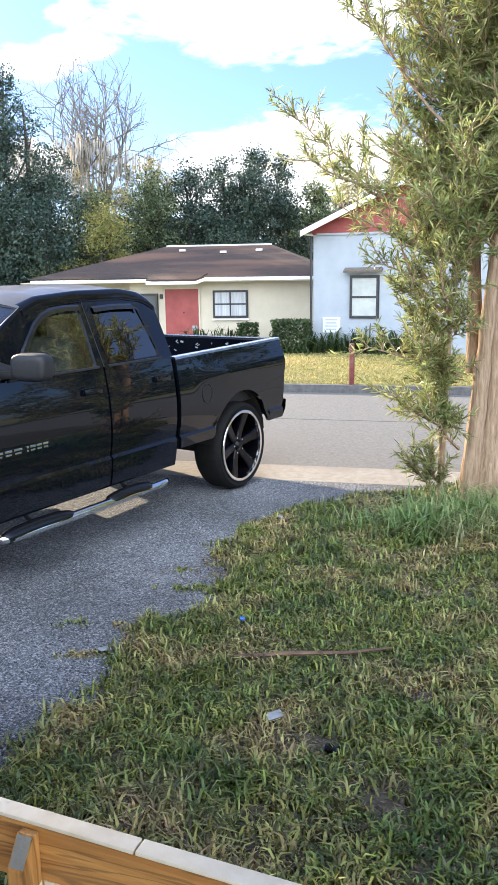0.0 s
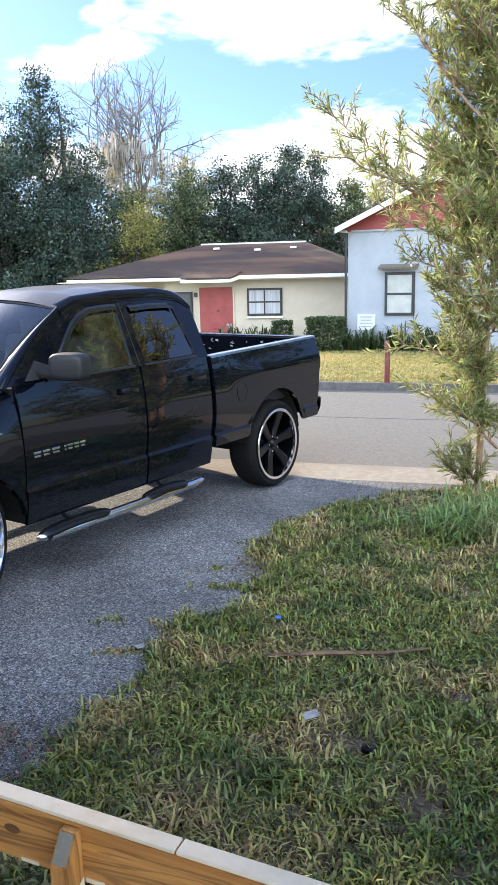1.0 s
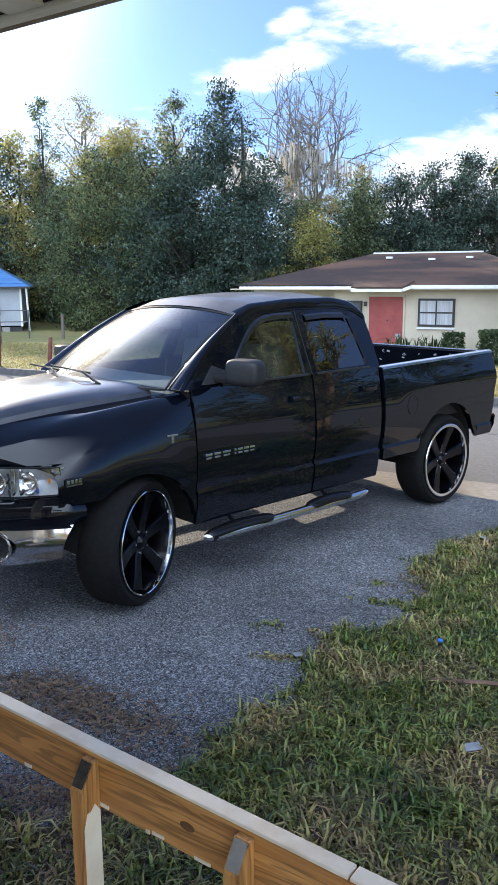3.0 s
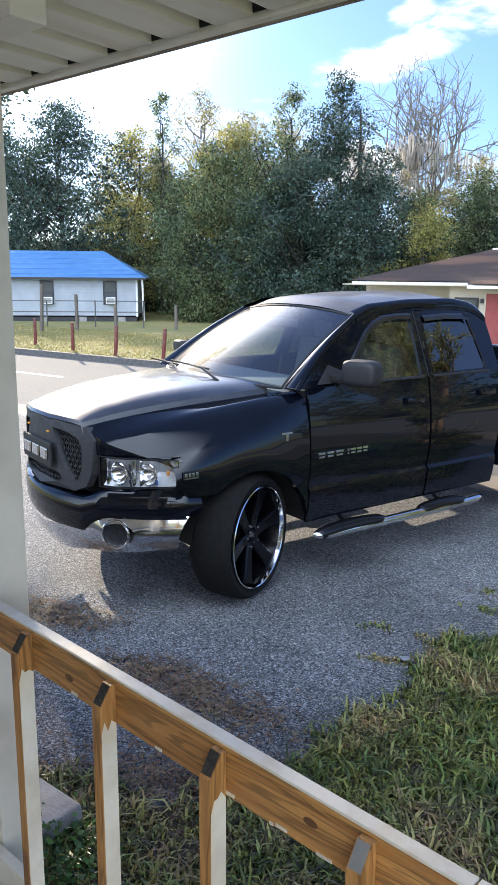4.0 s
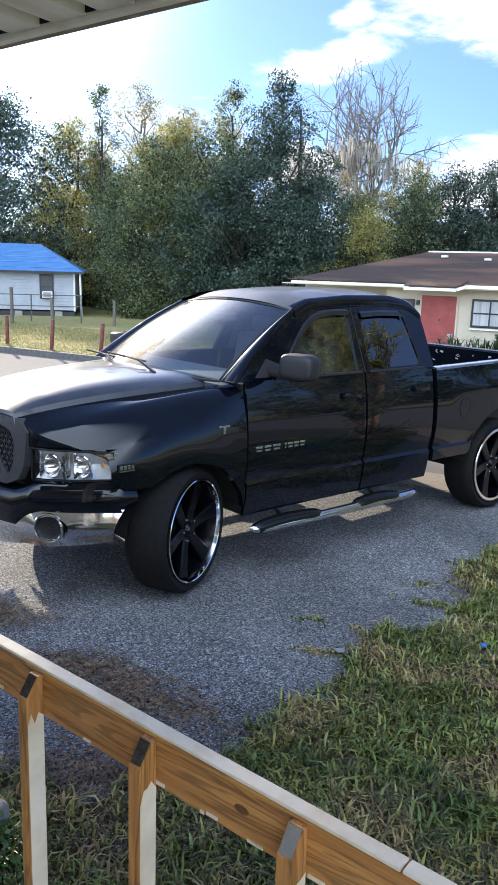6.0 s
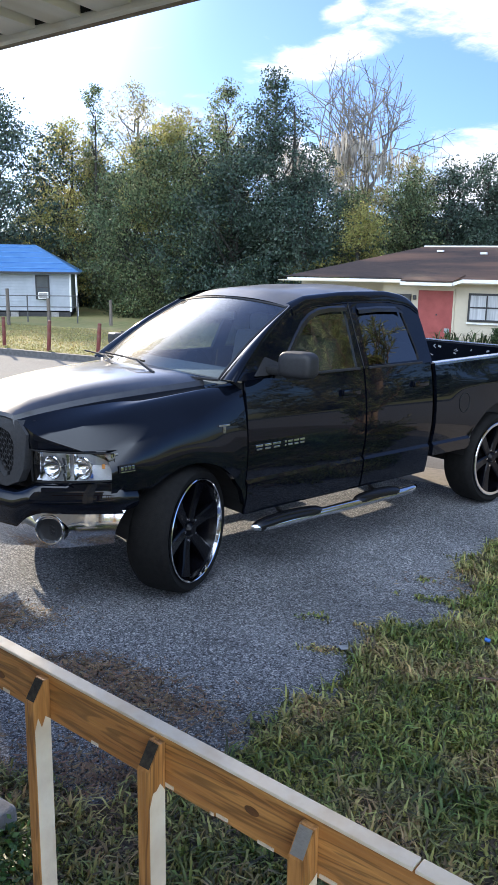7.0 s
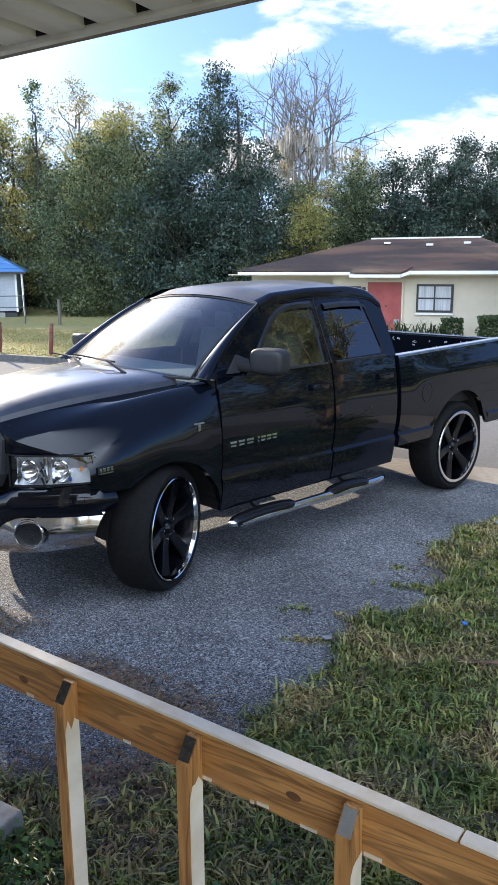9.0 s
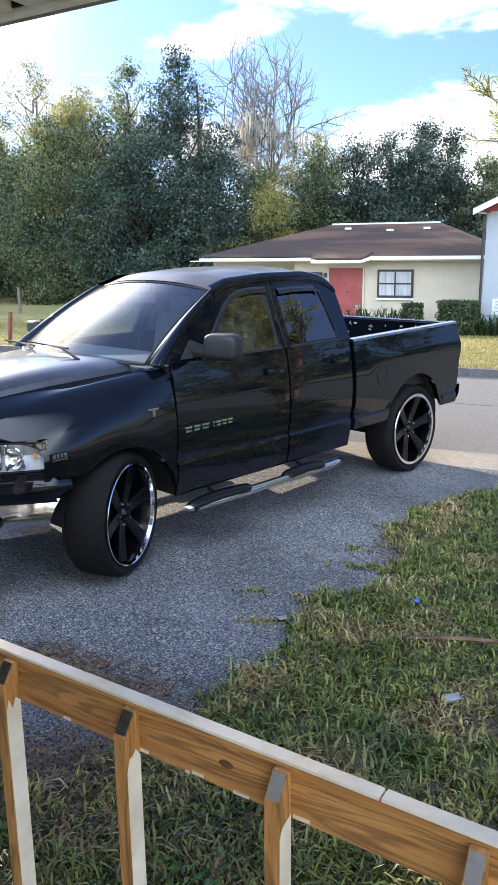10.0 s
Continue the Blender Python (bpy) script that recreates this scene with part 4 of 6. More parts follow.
    for s in (1, -1):
        bm = lathe([(0.087, -0.006), (0.078, -0.020), (0.068, -0.026), (0.0, -0.028)], 24)
        bmesh.ops.transform(bm, matrix=Matrix.Translation((bump_x(0.715) - 0.012, s * 0.715, 0.555)) @ Matrix.Rotation(radians(-90 + s * 40), 4, "Z"), verts=bm.verts)
        fl = part("fog_lamp", bm, M_TRIM, cb, "dark round fog lamp recess", True)
        bm = lathe([(0.092 + 0.009 * math.cos(t_), -0.010 + 0.009 * math.sin(t_)) for t_ in spread(0, 2 * math.pi, 8)], 28)
        bmesh.ops.transform(bm, matrix=Matrix.Translation((bump_x(0.715) - 0.008, s * 0.715, 0.555)) @ Matrix.Rotation(radians(-90 + s * 40), 4, "Z"), verts=bm.verts)
        part("fog_rim", bm, M_CHROME, fl, smooth=True)
        for k in range(3):
            part("fog_grid", boxes(((bump_x(0.715) - 0.030, s * 0.715, 0.53 + k * 0.025), (0.008, 0.10, 0.005))), M_TRIM, fl)
    # doors, with black sills below the crease
    belt = lambda x: 1.418
    for s in (1, -1):
        d1 = part("front_door", side_panel(spread(-0.47, -1.675, 14), belt, 0.46, mirror=s), M_SKYTINTPAINT, truck, smooth=True)
        d2 = part("rear_door", side_panel(spread(-1.695, -2.525, 10), belt, 0.46, mirror=s), M_SKYTINTPAINT, truck, smooth=True)
        for d_, hx in ((d1, -1.50), (d2, -2.35)):
            bm = bmesh.new()
            box(bm, (hx, s * (side_y(1.25) + 0.020), 1.255), (0.19, 0.028, 0.050), None, 0.012)
            part("door_handle", bm, M_SKYTINTPAINT, d_, smooth=True)
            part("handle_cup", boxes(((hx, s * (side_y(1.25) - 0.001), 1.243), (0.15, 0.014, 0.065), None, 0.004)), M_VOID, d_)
        # badge on the front door as plain silver bars
        for k, (bx, bw) in enumerate(((-0.565, 0.062), (-0.645, 0.062), (-0.730, 0.072), (-0.815, 0.018), (-0.862, 0.050), (-0.922, 0.050), (-0.982, 0.050))):
            z = 0.942 + 0.0 * k
            part("badge_bar", boxes(((bx, s * (side_y(0.94) + 0.004), z + 0.013), (bw, 0.008, 0.016), None, 0.002)), M_CHROME, d1)
            part("badge_bar", boxes(((bx, s * (side_y(0.94) + 0.004), z - 0.012), (bw * 0.82, 0.008, 0.014), None, 0.002)), M_DULLCHROME, d1)
        part("fender_emblem", boxes(((-0.255, s * (side_y(1.10) + 0.004), 1.135), (0.09, 0.008, 0.014), None, 0.002), ((-0.255, s * (side_y(1.08) + 0.004), 1.105), (0.022, 0.008, 0.045), None, 0.002)), M_DULLCHROME, truck)
        # window frames of the cab
        outline = [(-0.40, 1.418), (-0.53, 1.520), (-0.80, 1.71), (-1.00, 1.835), (-1.10, 1.885)] + [(x, z) for x, z in [(-1.27, 1.958), (-1.45, 1.975), (-1.7, 1.985), (-2.0, 1.988), (-2.2, 1.985), (-2.40, 1.955), (-2.50, 1.905), (-2.555, 1.84), (-2.56, 1.70), (-2.545, 1.418)]]
        h1 = [(-0.76, 1.432), (-0.90, 1.56), (-1.04, 1.69), (-1.15, 1.785), (-1.25, 1.845), (-1.36, 1.88), (-1.50, 1.893), (-1.665, 1.893), (-1.655, 1.75), (-1.615, 1.432)]
        h2 = [(-1.755, 1.438), (-1.765, 1.60), (-1.80, 1.872), (-2.05, 1.882), (-2.28, 1.876), (-2.335, 1.855), (-2.365, 1.70), (-2.39, 1.50), (-2.385, 1.452), (-2.36, 1.444)]
        lift = lambda x, z, s=s: (x, s * ygh(z), z)
        part("cab_side", panel(outline, [h1, h2], lift, (0, -s * 0.035, 0)), M_SKYTINTPAINT, truck)
        inside = lambda x, z, s=s: (x, s * (ygh(z) - 0.014), z)
        part("door_window", panel(h1, [], inside), M_SIDEGLASS, truck, "lightly tinted front door window")
        part("door_window", panel(h2, [], inside), M_TINTED, truck, "dark tinted rear door window")
        for h, lo in ((h1, range(1, 8)), (h2, range(2, 6))):
            pts = [h[i] for i in lo]
            rows = [[(x, s * (ygh(z) + 0.004), z + 0.004), (x, s * (ygh(z - 0.012) + 0.016), z - 0.010), (x - 0.004, s * (ygh(z - 0.04) + 0.016), z - 0.040)] for x, z in pts]
            part("rain_visor", grid(rows), M_TINTPLASTIC, truck, "dark tinted window rain visor")
        for x0, x1 in ((-0.74, -1.63), (-1.74, -2.40)):
            part("belt_moulding", boxes((((x0 + x1) / 2, s * 0.953, 1.424), (abs(x1 - x0), 0.02, 0.018), None, 0.004)), M_TRIM, truck)
        part("door_seam", tube([(-1.685, s * 0.952, 1.42), (-1.700, s * (ygh(1.66) + 0.001), 1.66), (-1.715, s * (ygh(1.90) + 0.001), 1.90), (-1.72, s * (ygh(1.915) + 0.004), 1.925)], 0.005, 5), M_VOID, truck)
        # mirror
        pw = lambda v, k_: math.copysign(abs(v) ** k_, v)
        bm = grid([[(0.085 * pw(math.cos(b_), 0.5) * pw(math.cos(a_), 0.45), 0.148 * pw(math.cos(b_), 0.5) * pw(math.sin(a_), 0.45), (0.100 if s > 0 else 0.085) * pw(math.sin(b_), 0.5)) for a_ in spread(0, 2 * math.pi, 32)] for b_ in spread(-1.57, 1.57, 18)])
        bmesh.ops.transform(bm, matrix=Matrix.Translation((-0.735, s * 1.20, 1.532)) @ Matrix.Rotation(s * 0.18, 4, "Z") @ Matrix.Scale(0.93 if s > 0 else 0.66, 4), verts=bm.verts)
        mir = part("side_mirror", bm, M_TRIM, truck, "large black plastic folding side mirror", True)
        part("mirror_glass", boxes(((-0.822, s * 1.19, 1.532), (0.008, 0.17, 0.12), Matrix.Rotation(s * 0.18, 4, "Z"))), M_CHROME, mir)
        part("mirror_arm", panel([(-0.56, 1.44), (-0.78, 1.44), (-0.80, 1.52), (-0.70, 1.56)], [], lambda x, z, s=s: (x, s * (ygh(z) + 0.002), z), (0, s * 0.02, 0)), M_TRIM, mir)
        part("mirror_stalk", boxes(((-0.71, s * 1.02, 1.475), (0.09, 0.20, 0.055), None, 0.02)), M_VOID, mir)
        # step bar: chrome tube ends and two black tread pads
        zb = 0.352
        pts = [(-0.515, s * 0.99, zb + 0.016), (-0.53, s * 1.0, zb + 0.012), (-0.56, s * 1.006, zb + 0.006), (-0.64, s * 1.01, zb), (-1.4, s * 1.01, zb), (-2.20, s * 1.01, zb), (-2.30, s * 1.006, zb + 0.006), (-2.345, s * 1.0, zb + 0.012), (-2.36, s * 0.99, zb + 0.016)]
        sb = part("step_bar", tube(pts, [0.012, 0.024, 0.032] + [0.036] * (len(pts) - 6) + [0.032, 0.024, 0.012], 12), M_CHROME, truck, "chrome tubular side step with black tread pads", True)
        for x0, x1 in ((-0.55, -1.20), (-1.60, -2.12)):
            bm = tube([(x0 + (x1 - x0) * f, s * (1.0 - 0.012 * math.sin(math.pi * f)), zb + 0.008 + 0.010 * math.sin(math.pi * f)) for f in (0, 0.05, 0.14, 0.3, 0.5, 0.7, 0.86, 0.95, 1)], [0.034, 0.046, 0.052, 0.055, 0.056, 0.055, 0.052, 0.046, 0.034], 14)
            part("tread_pad", bm, M_TREAD, sb, smooth=True)
        for x in (-0.9, -1.95):
            part("step_bracket", tube([(x, s * 0.72, 0.50), (x, s * 0.85, 0.39), (x, s * 1.0, zb)], 0.015, 6), M_TRIM, sb)
        # bed side
        rail = lambda x: 1.398 + (x + 2.58) / (-1.80) * 0.034
        bed = part("bed_side", side_panel(spread(-2.585, -4.385, 44), rail, 0.60, mirror=s), M_SKYTINTPAINT, truck, smooth=True)
        bm = grid([[(x, s * y, rail(x) + dz) for y, dz in ((0.955, -0.012), (0.95, 0.006), (0.935, 0.012), (0.875, 0.012), (0.865, 0.0))] for x in spread(-2.585, -4.385, 8)])
        part("bed_rail", bm, M_DULLCHROME, bed, "polished bed rail cap", True)
        part("bed_wall", boxes(((-3.485, s * 0.868, 1.12), (1.80, 0.012, 0.54))), M_TRIM, bed)
        part("tail_lamp", boxes(((-4.385, s * 0.90, 1.20), (0.03, 0.13, 0.34), None, 0.01)), surf_red_lamp, bed, "red tail lamp")
        if s == 1:
            ring = [(-2.985 + 0.075 * math.cos(a_), side_y(1.03 + 0.075 * math.sin(a_), -2.985) + 0.001, 1.035 + 0.088 * math.sin(a_)) for a_ in (2 * math.pi * k / 28 for k in range(29))]
            part("fuel_flap", tube(ring, 0.0045, 5, None, False), M_VOID, bed)
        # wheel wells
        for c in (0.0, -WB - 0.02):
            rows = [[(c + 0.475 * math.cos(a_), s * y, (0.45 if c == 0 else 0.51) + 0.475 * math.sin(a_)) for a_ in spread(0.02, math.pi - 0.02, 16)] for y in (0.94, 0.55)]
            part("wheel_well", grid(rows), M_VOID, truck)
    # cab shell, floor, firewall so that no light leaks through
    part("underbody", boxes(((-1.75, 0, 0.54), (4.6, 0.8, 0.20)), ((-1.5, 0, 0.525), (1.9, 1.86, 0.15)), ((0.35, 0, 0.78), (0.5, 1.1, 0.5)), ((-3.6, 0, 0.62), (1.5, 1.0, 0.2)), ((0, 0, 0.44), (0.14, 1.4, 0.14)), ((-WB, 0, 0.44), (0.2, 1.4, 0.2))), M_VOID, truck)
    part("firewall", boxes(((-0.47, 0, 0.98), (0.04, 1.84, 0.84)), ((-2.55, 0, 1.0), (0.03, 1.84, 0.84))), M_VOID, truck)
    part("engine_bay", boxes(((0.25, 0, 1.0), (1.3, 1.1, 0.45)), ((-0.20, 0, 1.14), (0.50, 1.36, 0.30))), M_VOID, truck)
    # roof
    xs = spread(-1.06, -2.57, 22)
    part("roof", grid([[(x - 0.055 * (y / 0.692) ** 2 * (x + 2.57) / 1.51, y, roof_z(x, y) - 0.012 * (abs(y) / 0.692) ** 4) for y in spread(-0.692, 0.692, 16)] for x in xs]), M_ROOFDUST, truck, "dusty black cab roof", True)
    for s in (1, -1):
        roll = []
        for x in spread(-1.09, -2.555, 26):
            e_ = lerp(ROOF_EDGE, x)
            y0 = ygh(e_ - 0.075) + 0.003
            roll.append([(x, s * (y0 - (y0 - 0.672) * (1 - math.cos(a_))), e_ - 0.075 + 0.088 * math.sin(a_)) for a_ in spread(0, math.pi / 2, 7)])
        part("roof_side", grid(roll), M_SKYTINTPAINT, truck, "black rounded roof side", True)
        part("drip_rail", tube([(x, s * (ygh(lerp(ROOF_EDGE, x) - 0.072) + 0.003), lerp(ROOF_EDGE, x) - 0.072) for x in spread(-1.12, -2.54, 20)], 0.006, 6), M_SKYTINTPAINT, truck, smooth=True)
    # windshield and back window
    ws = []
    for j in range(13):
        v = j / 12
        row = []
        for i in range(17):
            y01 = -1 + i / 8
            yb, yt = 0.795 * y01, 0.675 * y01
            xb, xt = -0.355 + 0.23 * (1 - y01 ** 2), -1.105 + 0.055 * (1 - y01 ** 2)
            zb, zt = 1.412 + 0.012 * (1 - y01 ** 2), 1.888 + 0.052 * (1 - y01 ** 2)
            b_ = 0.03 * math.sin(math.pi * v)
            row.append((xb + (xt - xb) * v + b_ * 0.6, yb + (yt - yb) * v, zb + (zt - zb) * v + b_ * 0.8))
        ws.append(row)
    # windshield pillars: rounded strips from the glass to the cab side
    edge_x = [(1.40, -0.385), (1.418, -0.40), (1.52, -0.53), (1.71, -0.80), (1.835, -1.00), (1.885, -1.10), (1.90, -1.12)]
    for k_, s in ((-1, 1), (0, -1)):
        rows = []
        for j, row in enumerate(ws):
            a_ = Vector(row[k_])
            z = 1.405 + 0.488 * j / 12
            b_ = Vector((lerp(edge_x, z), s * (ygh(z) + 0.002), z))
            c_ = Vector((max(a_.x, b_.x) + 0.020, s * (abs(b_.y) + 0.004), max(a_.z, b_.z) + 0.030))
            rows.append([tuple(a_ * (1 - q) ** 2 + c_ * (2 * q * (1 - q)) + b_ * q * q) for q in spread(0, 1, 8)])
        part("pillar", grid(rows), M_SKYTINTPAINT, truck, smooth=True)
    part("windshield", grid(ws), M_WINDSHIELD, truck, "sloped windshield reflecting the sky", True)
    edge = [r[0] for r in ws] + ws[-1][1:] + [r[-1] for r in ws[::-1]][1:] + ws[0][::-1][1:]
    part("windshield_seal", tube(edge, 0.011, 5, None, False), M_TRIM, truck)
    part("back_window", grid([[(-2.545 - 0.01 * (1 - (y / 0.6) ** 2), y, z) for y in spread(-0.62, 0.62, 6)] for z in (1.43, 1.84)]), M_TINTED, truck)
    part("back_panel", panel([(-0.93, 1.40), (0.93, 1.40), (0.735, 1.83), (0.66, 1.885), (-0.66, 1.885), (-0.735, 1.83)], [[(-0.60, 1.44), (-0.60, 1.80), (0.60, 1.80), (0.60, 1.44)]], lambda y, z: (-2.540, y, z), (-0.02, 0, 0)), M_SKYTINTPAINT, truck)
    cowl = [[(-0.36 + 0.23 * (1 - t_ ** 2) + dx, 0.80 * t_, 1.405 + dz) for t_ in spread(-0.80, 0.80, 14)] for dx, dz in ((-0.01, 0.006), (0.05, -0.010), (0.14, -0.045))]
    part("cowl", grid(cowl), M_TRIM, truck, "black plastic cowl grille")
    for y0, y1, zt in ((0.40, -0.14, 1.50), (-0.18, -0.62, 1.47)):
        base = Vector((-0.07 - 0.10 * y0 ** 2 if y0 > 0 else -0.09, y0, 1.440))
        tip = Vector((-0.165 - 0.22 * y1 ** 2, y1, zt))
        wp = part("wiper", tube([base, (base + tip) / 2 + Vector((0.01, 0, 0.035)), tip], [0.012, 0.009, 0.006], 6), M_TRIM, truck, "black windshield wiper arm and blade")
        d = Vector((0.02, -0.26, 0.012))
        part("blade", tube([tip - d, tip, tip + d * 0.9], 0.008, 5), M_VOID, wp)
    # interior
    part("dashboard", boxes(((-0.62, 0, 1.30), (0.42, 1.66, 0.22), Matrix.Rotation(0.12, 4, "Y"), 0.05), ((-0.74, 0, 1.16), (0.18, 1.66, 0.24), None, 0.03)), M_DASH, truck, "grey dashboard", True)
    sw = part("steering_wheel", lathe([(0.19 + 0.016 * math.cos(t_), 0.016 * math.sin(t_)) for t_ in spread(0, 2 * math.pi, 8)], 28), M_TRIM, truck, "dark steering wheel")
    sw.data.transform(Matrix.Translation((-0.98, 0.40, 1.33)) @ Matrix.Rotation(radians(-90), 4, "Z") @ Matrix.Rotation(radians(-24), 4, "X"))
    for y in (0.40, -0.40):
        st = part("front_seat", boxes(((-1.42, y, 1.02), (0.55, 0.52, 0.20), None, 0.06), ((-1.70, y, 1.34), (0.17, 0.50, 0.58), Matrix.Rotation(-0.22, 4, "Y"), 0.06)), M_FABRIC, truck, "grey cloth front seat", True)
        part("headrest", boxes(((-1.80, y, 1.69), (0.11, 0.27, 0.17), None, 0.04)), M_FABRIC, st, smooth=True)
    part("rear_seat", boxes(((-2.18, 0, 1.00), (0.45, 1.5, 0.20), None, 0.05), ((-2.42, 0, 1.30), (0.14, 1.5, 0.55), Matrix.Rotation(-0.15, 4, "Y"), 0.05)), M_FABRIC, truck, smooth=True)
    part("rear_mirror", boxes(((-1.02, 0.0, 1.80), (0.03, 0.24, 0.065), Matrix.Rotation(0.3, 4, "Z"), 0.012)), M_TRIM, truck)
    # bed floor, headboard, tailgate, rear bumper
    part("bed_floor", boxes(((-3.485, 0, 0.86), (1.82, 1.74, 0.03)), ((-2.60, 0, 1.12), (0.03, 1.76, 0.54))), M_TRIM, truck)
    tg = part("tailgate", boxes(((-4.375, 0, 1.09), (0.05, 1.80, 0.66), None, 0.012)), M_SKYTINTPAINT, truck, "black tailgate with a scratched inner face")
    part("tailgate_cap", boxes(((-4.372, 0, 1.428), (0.062, 1.78, 0.014), None, 0.004)), M_DULLCHROME, tg)
    rngs = random.Random(5)
    for k in range(26):
        part("scratch", boxes(((-4.348, rngs.uniform(-0.6, 0.85), rngs.uniform(1.26, 1.39)), (0.003, rngs.uniform(0.01, 0.04), rngs.uniform(0.006, 0.02)), Matrix.Rotation(rngs.uniform(-0.6, 0.6), 4, "X"))), M_PAPER, tg)
    bm = bmesh.new()
    rows = []
    for t_ in spread(-1, 1, 16):
        x = -4.50 + 0.07 * abs(t_) ** 4
        rows.append([(x + 0.09, 0.99 * t_, 0.80), (x + 0.01, 0.99 * t_, 0.795), (x - 0.015, 0.99 * t_, 0.775), (x - 0.01, 0.985 * t_, 0.68), (x + 0.04, 0.975 * t_, 0.60), (x + 0.10, 0.97 * t_, 0.60)])
    part("rear_bumper", grid(rows, False, bm), M_CHROME, truck, "chrome rear step bumper", True)
    # rear valance under the bed side, behind the wheel
    part("exhaust", tube([(-2.2, -0.4, 0.40), (-4.3, -0.55, 0.42)], 0.035, 8), M_TRIM, truck)
    for x, s, st in ((0.02, 1, 25), (0.02, -1, 25), (-WB, 1, 0), (-WB, -1, 0)):
        build_wheel(truck, x, s, st)
    return truck


M_TREAD = surf("glossy black moulded step", (0.004, 0.004, 0.005), (0.008, 0.008, 0.009), 30, 0.22, spec=0.5)
M_SIDEGLASS = glass("front door glass", (0.36, 0.41, 0.42), gloss=0.18)
M_TINTPLASTIC = surf("smoked plastic visor", (0.008, 0.009, 0.012), (0.014, 0.015, 0.018), 10, 0.1, spec=0.8)
surf_red_lamp = surf("red lamp lens", (0.25, 0.01, 0.01), (0.35, 0.02, 0.02), 10, 0.1, coat=1.0)
build_truck()


# ---- porch ----
PX = Vector((0.933, -0.359, 0))      # along the porch front, to the right
PN = Vector((0.359, 0.933, 0))       # out of the porch
RAIL_AT = Vector((-1.485, 2.60, 0))  # a point under the rail's outer edge
PORCH = Matrix.Translation(RAIL_AT) @ Matrix(((PX.x, PN.x, 0, 0), (PX.y, PN.y, 0, 0), (0, 0, 1, 0), (0, 0, 0, 1)))


def sag(x): return -0.024 * (x - 0.55)


def build_railing():
    r = thing("porch_railing", "brown timber porch railing with flaking cream paint and white top edge", "railing", PORCH)
    top = part("top_rail", boxes(((0.55, -0.020, 1.118), (3.9, 0.038, 0.118), Matrix.Rotation(0.024, 4, "Y"), 0.003)), M_WOOD, r, "bare brown rail board")
    rng = random.Random(3)
    x = -1.4
    for w in (2.895, 1.60):
        part("rail_cap", boxes(((x + w / 2, -0.018, 1.181 + sag(x + w / 2)), (w - 0.004, 0.035, 0.008), Matrix.Rotation(0.024, 4, "Y"), 0.002)), M_WHITEPAINT, top, "white painted rail top")
        x += w
    for kx, kz in ((1.144, 1.122), (0.30, 1.105), (1.95, 1.125)):
        ring = lathe([(0.0, -0.0004), (0.006, -0.0004), (0.011, 0.0004), (0.012, 0.002)], 16)
        bmesh.ops.transform(ring, matrix=Matrix.Translation((kx, -0.0396, kz + sag(kx))) @ Matrix.Diagonal((1.7, 1, 0.9, 1)), verts=ring.verts)
        part("knot", ring, M_KNOT, top)
    for _ in range(14):
        px_ = rng.uniform(-0.9, 2.2)
        part("paint_drip", boxes(((px_, -0.0395, 1.065 + sag(px_) + rng.uniform(-0.002, 0.004)), (rng.uniform(0.01, 0.05), 0.003, rng.uniform(0.004, 0.009)))), M_WHITEPAINT, top)
    part("bottom_rail", boxes(((0.55, -0.020, 0.24), (3.9, 0.038, 0.089), None, 0.003)), M_CREAMPAINT, r)
    for i, x in enumerate((-0.31, 0.105, 0.492, 0.888, 1.287, 1.69, 2.09)):
        # a square stick on the camera's side of the rail, its top cut slanting
        y0, y1 = -0.041, -0.091
        h = 0.017
        d_ = sag(x)
        outline = [(y0, 1.172 + d_), (y0, 0.16), (y1, 0.16), (y1, 1.122 + d_ - 0.004 * (i % 2)), (y0 - 0.014, 1.172 + d_)]
        bm = panel(outline, [], lambda y, z, x=x: (x - h, y, z), (2 * h, 0, 0))
        bal = part("baluster", bm, M_WOODV, r, "brown baluster with a blackened slanted top")
        top_z = [1.060 + d_ + 0.022 * rng.random() for _ in range(5)]
        coat = [(y0 - 0.001, 0.16), (y1 + 0.0015, 0.16), (y1 + 0.0015, top_z[0] - 0.03), (y1 + 0.012, top_z[1]), (y1 + 0.022, top_z[2] - 0.01), (y1 + 0.034, top_z[3]), (y0 - 0.001, top_z[4] - 0.005)]
        part("paint_coat", panel(coat, [], lambda y, z, x=x: (x + h + 0.0012, y, z)), M_CREAMPAINT, bal, "flaked cream paint on the baluster side")
        part("end_grain", grid([[(x - h + 0.002, y0 - 0.0165, 1.1712 + d_), (x + h - 0.002, y0 - 0.0165, 1.1712 + d_)], [(x - h + 0.002, y1 + 0.003, 1.1265 + d_), (x + h - 0.002, y1 + 0.003, 1.1265 + d_)]]), M_ENDGRAIN if i < 4 else M_STONE, bal)
    return r


build_railing()


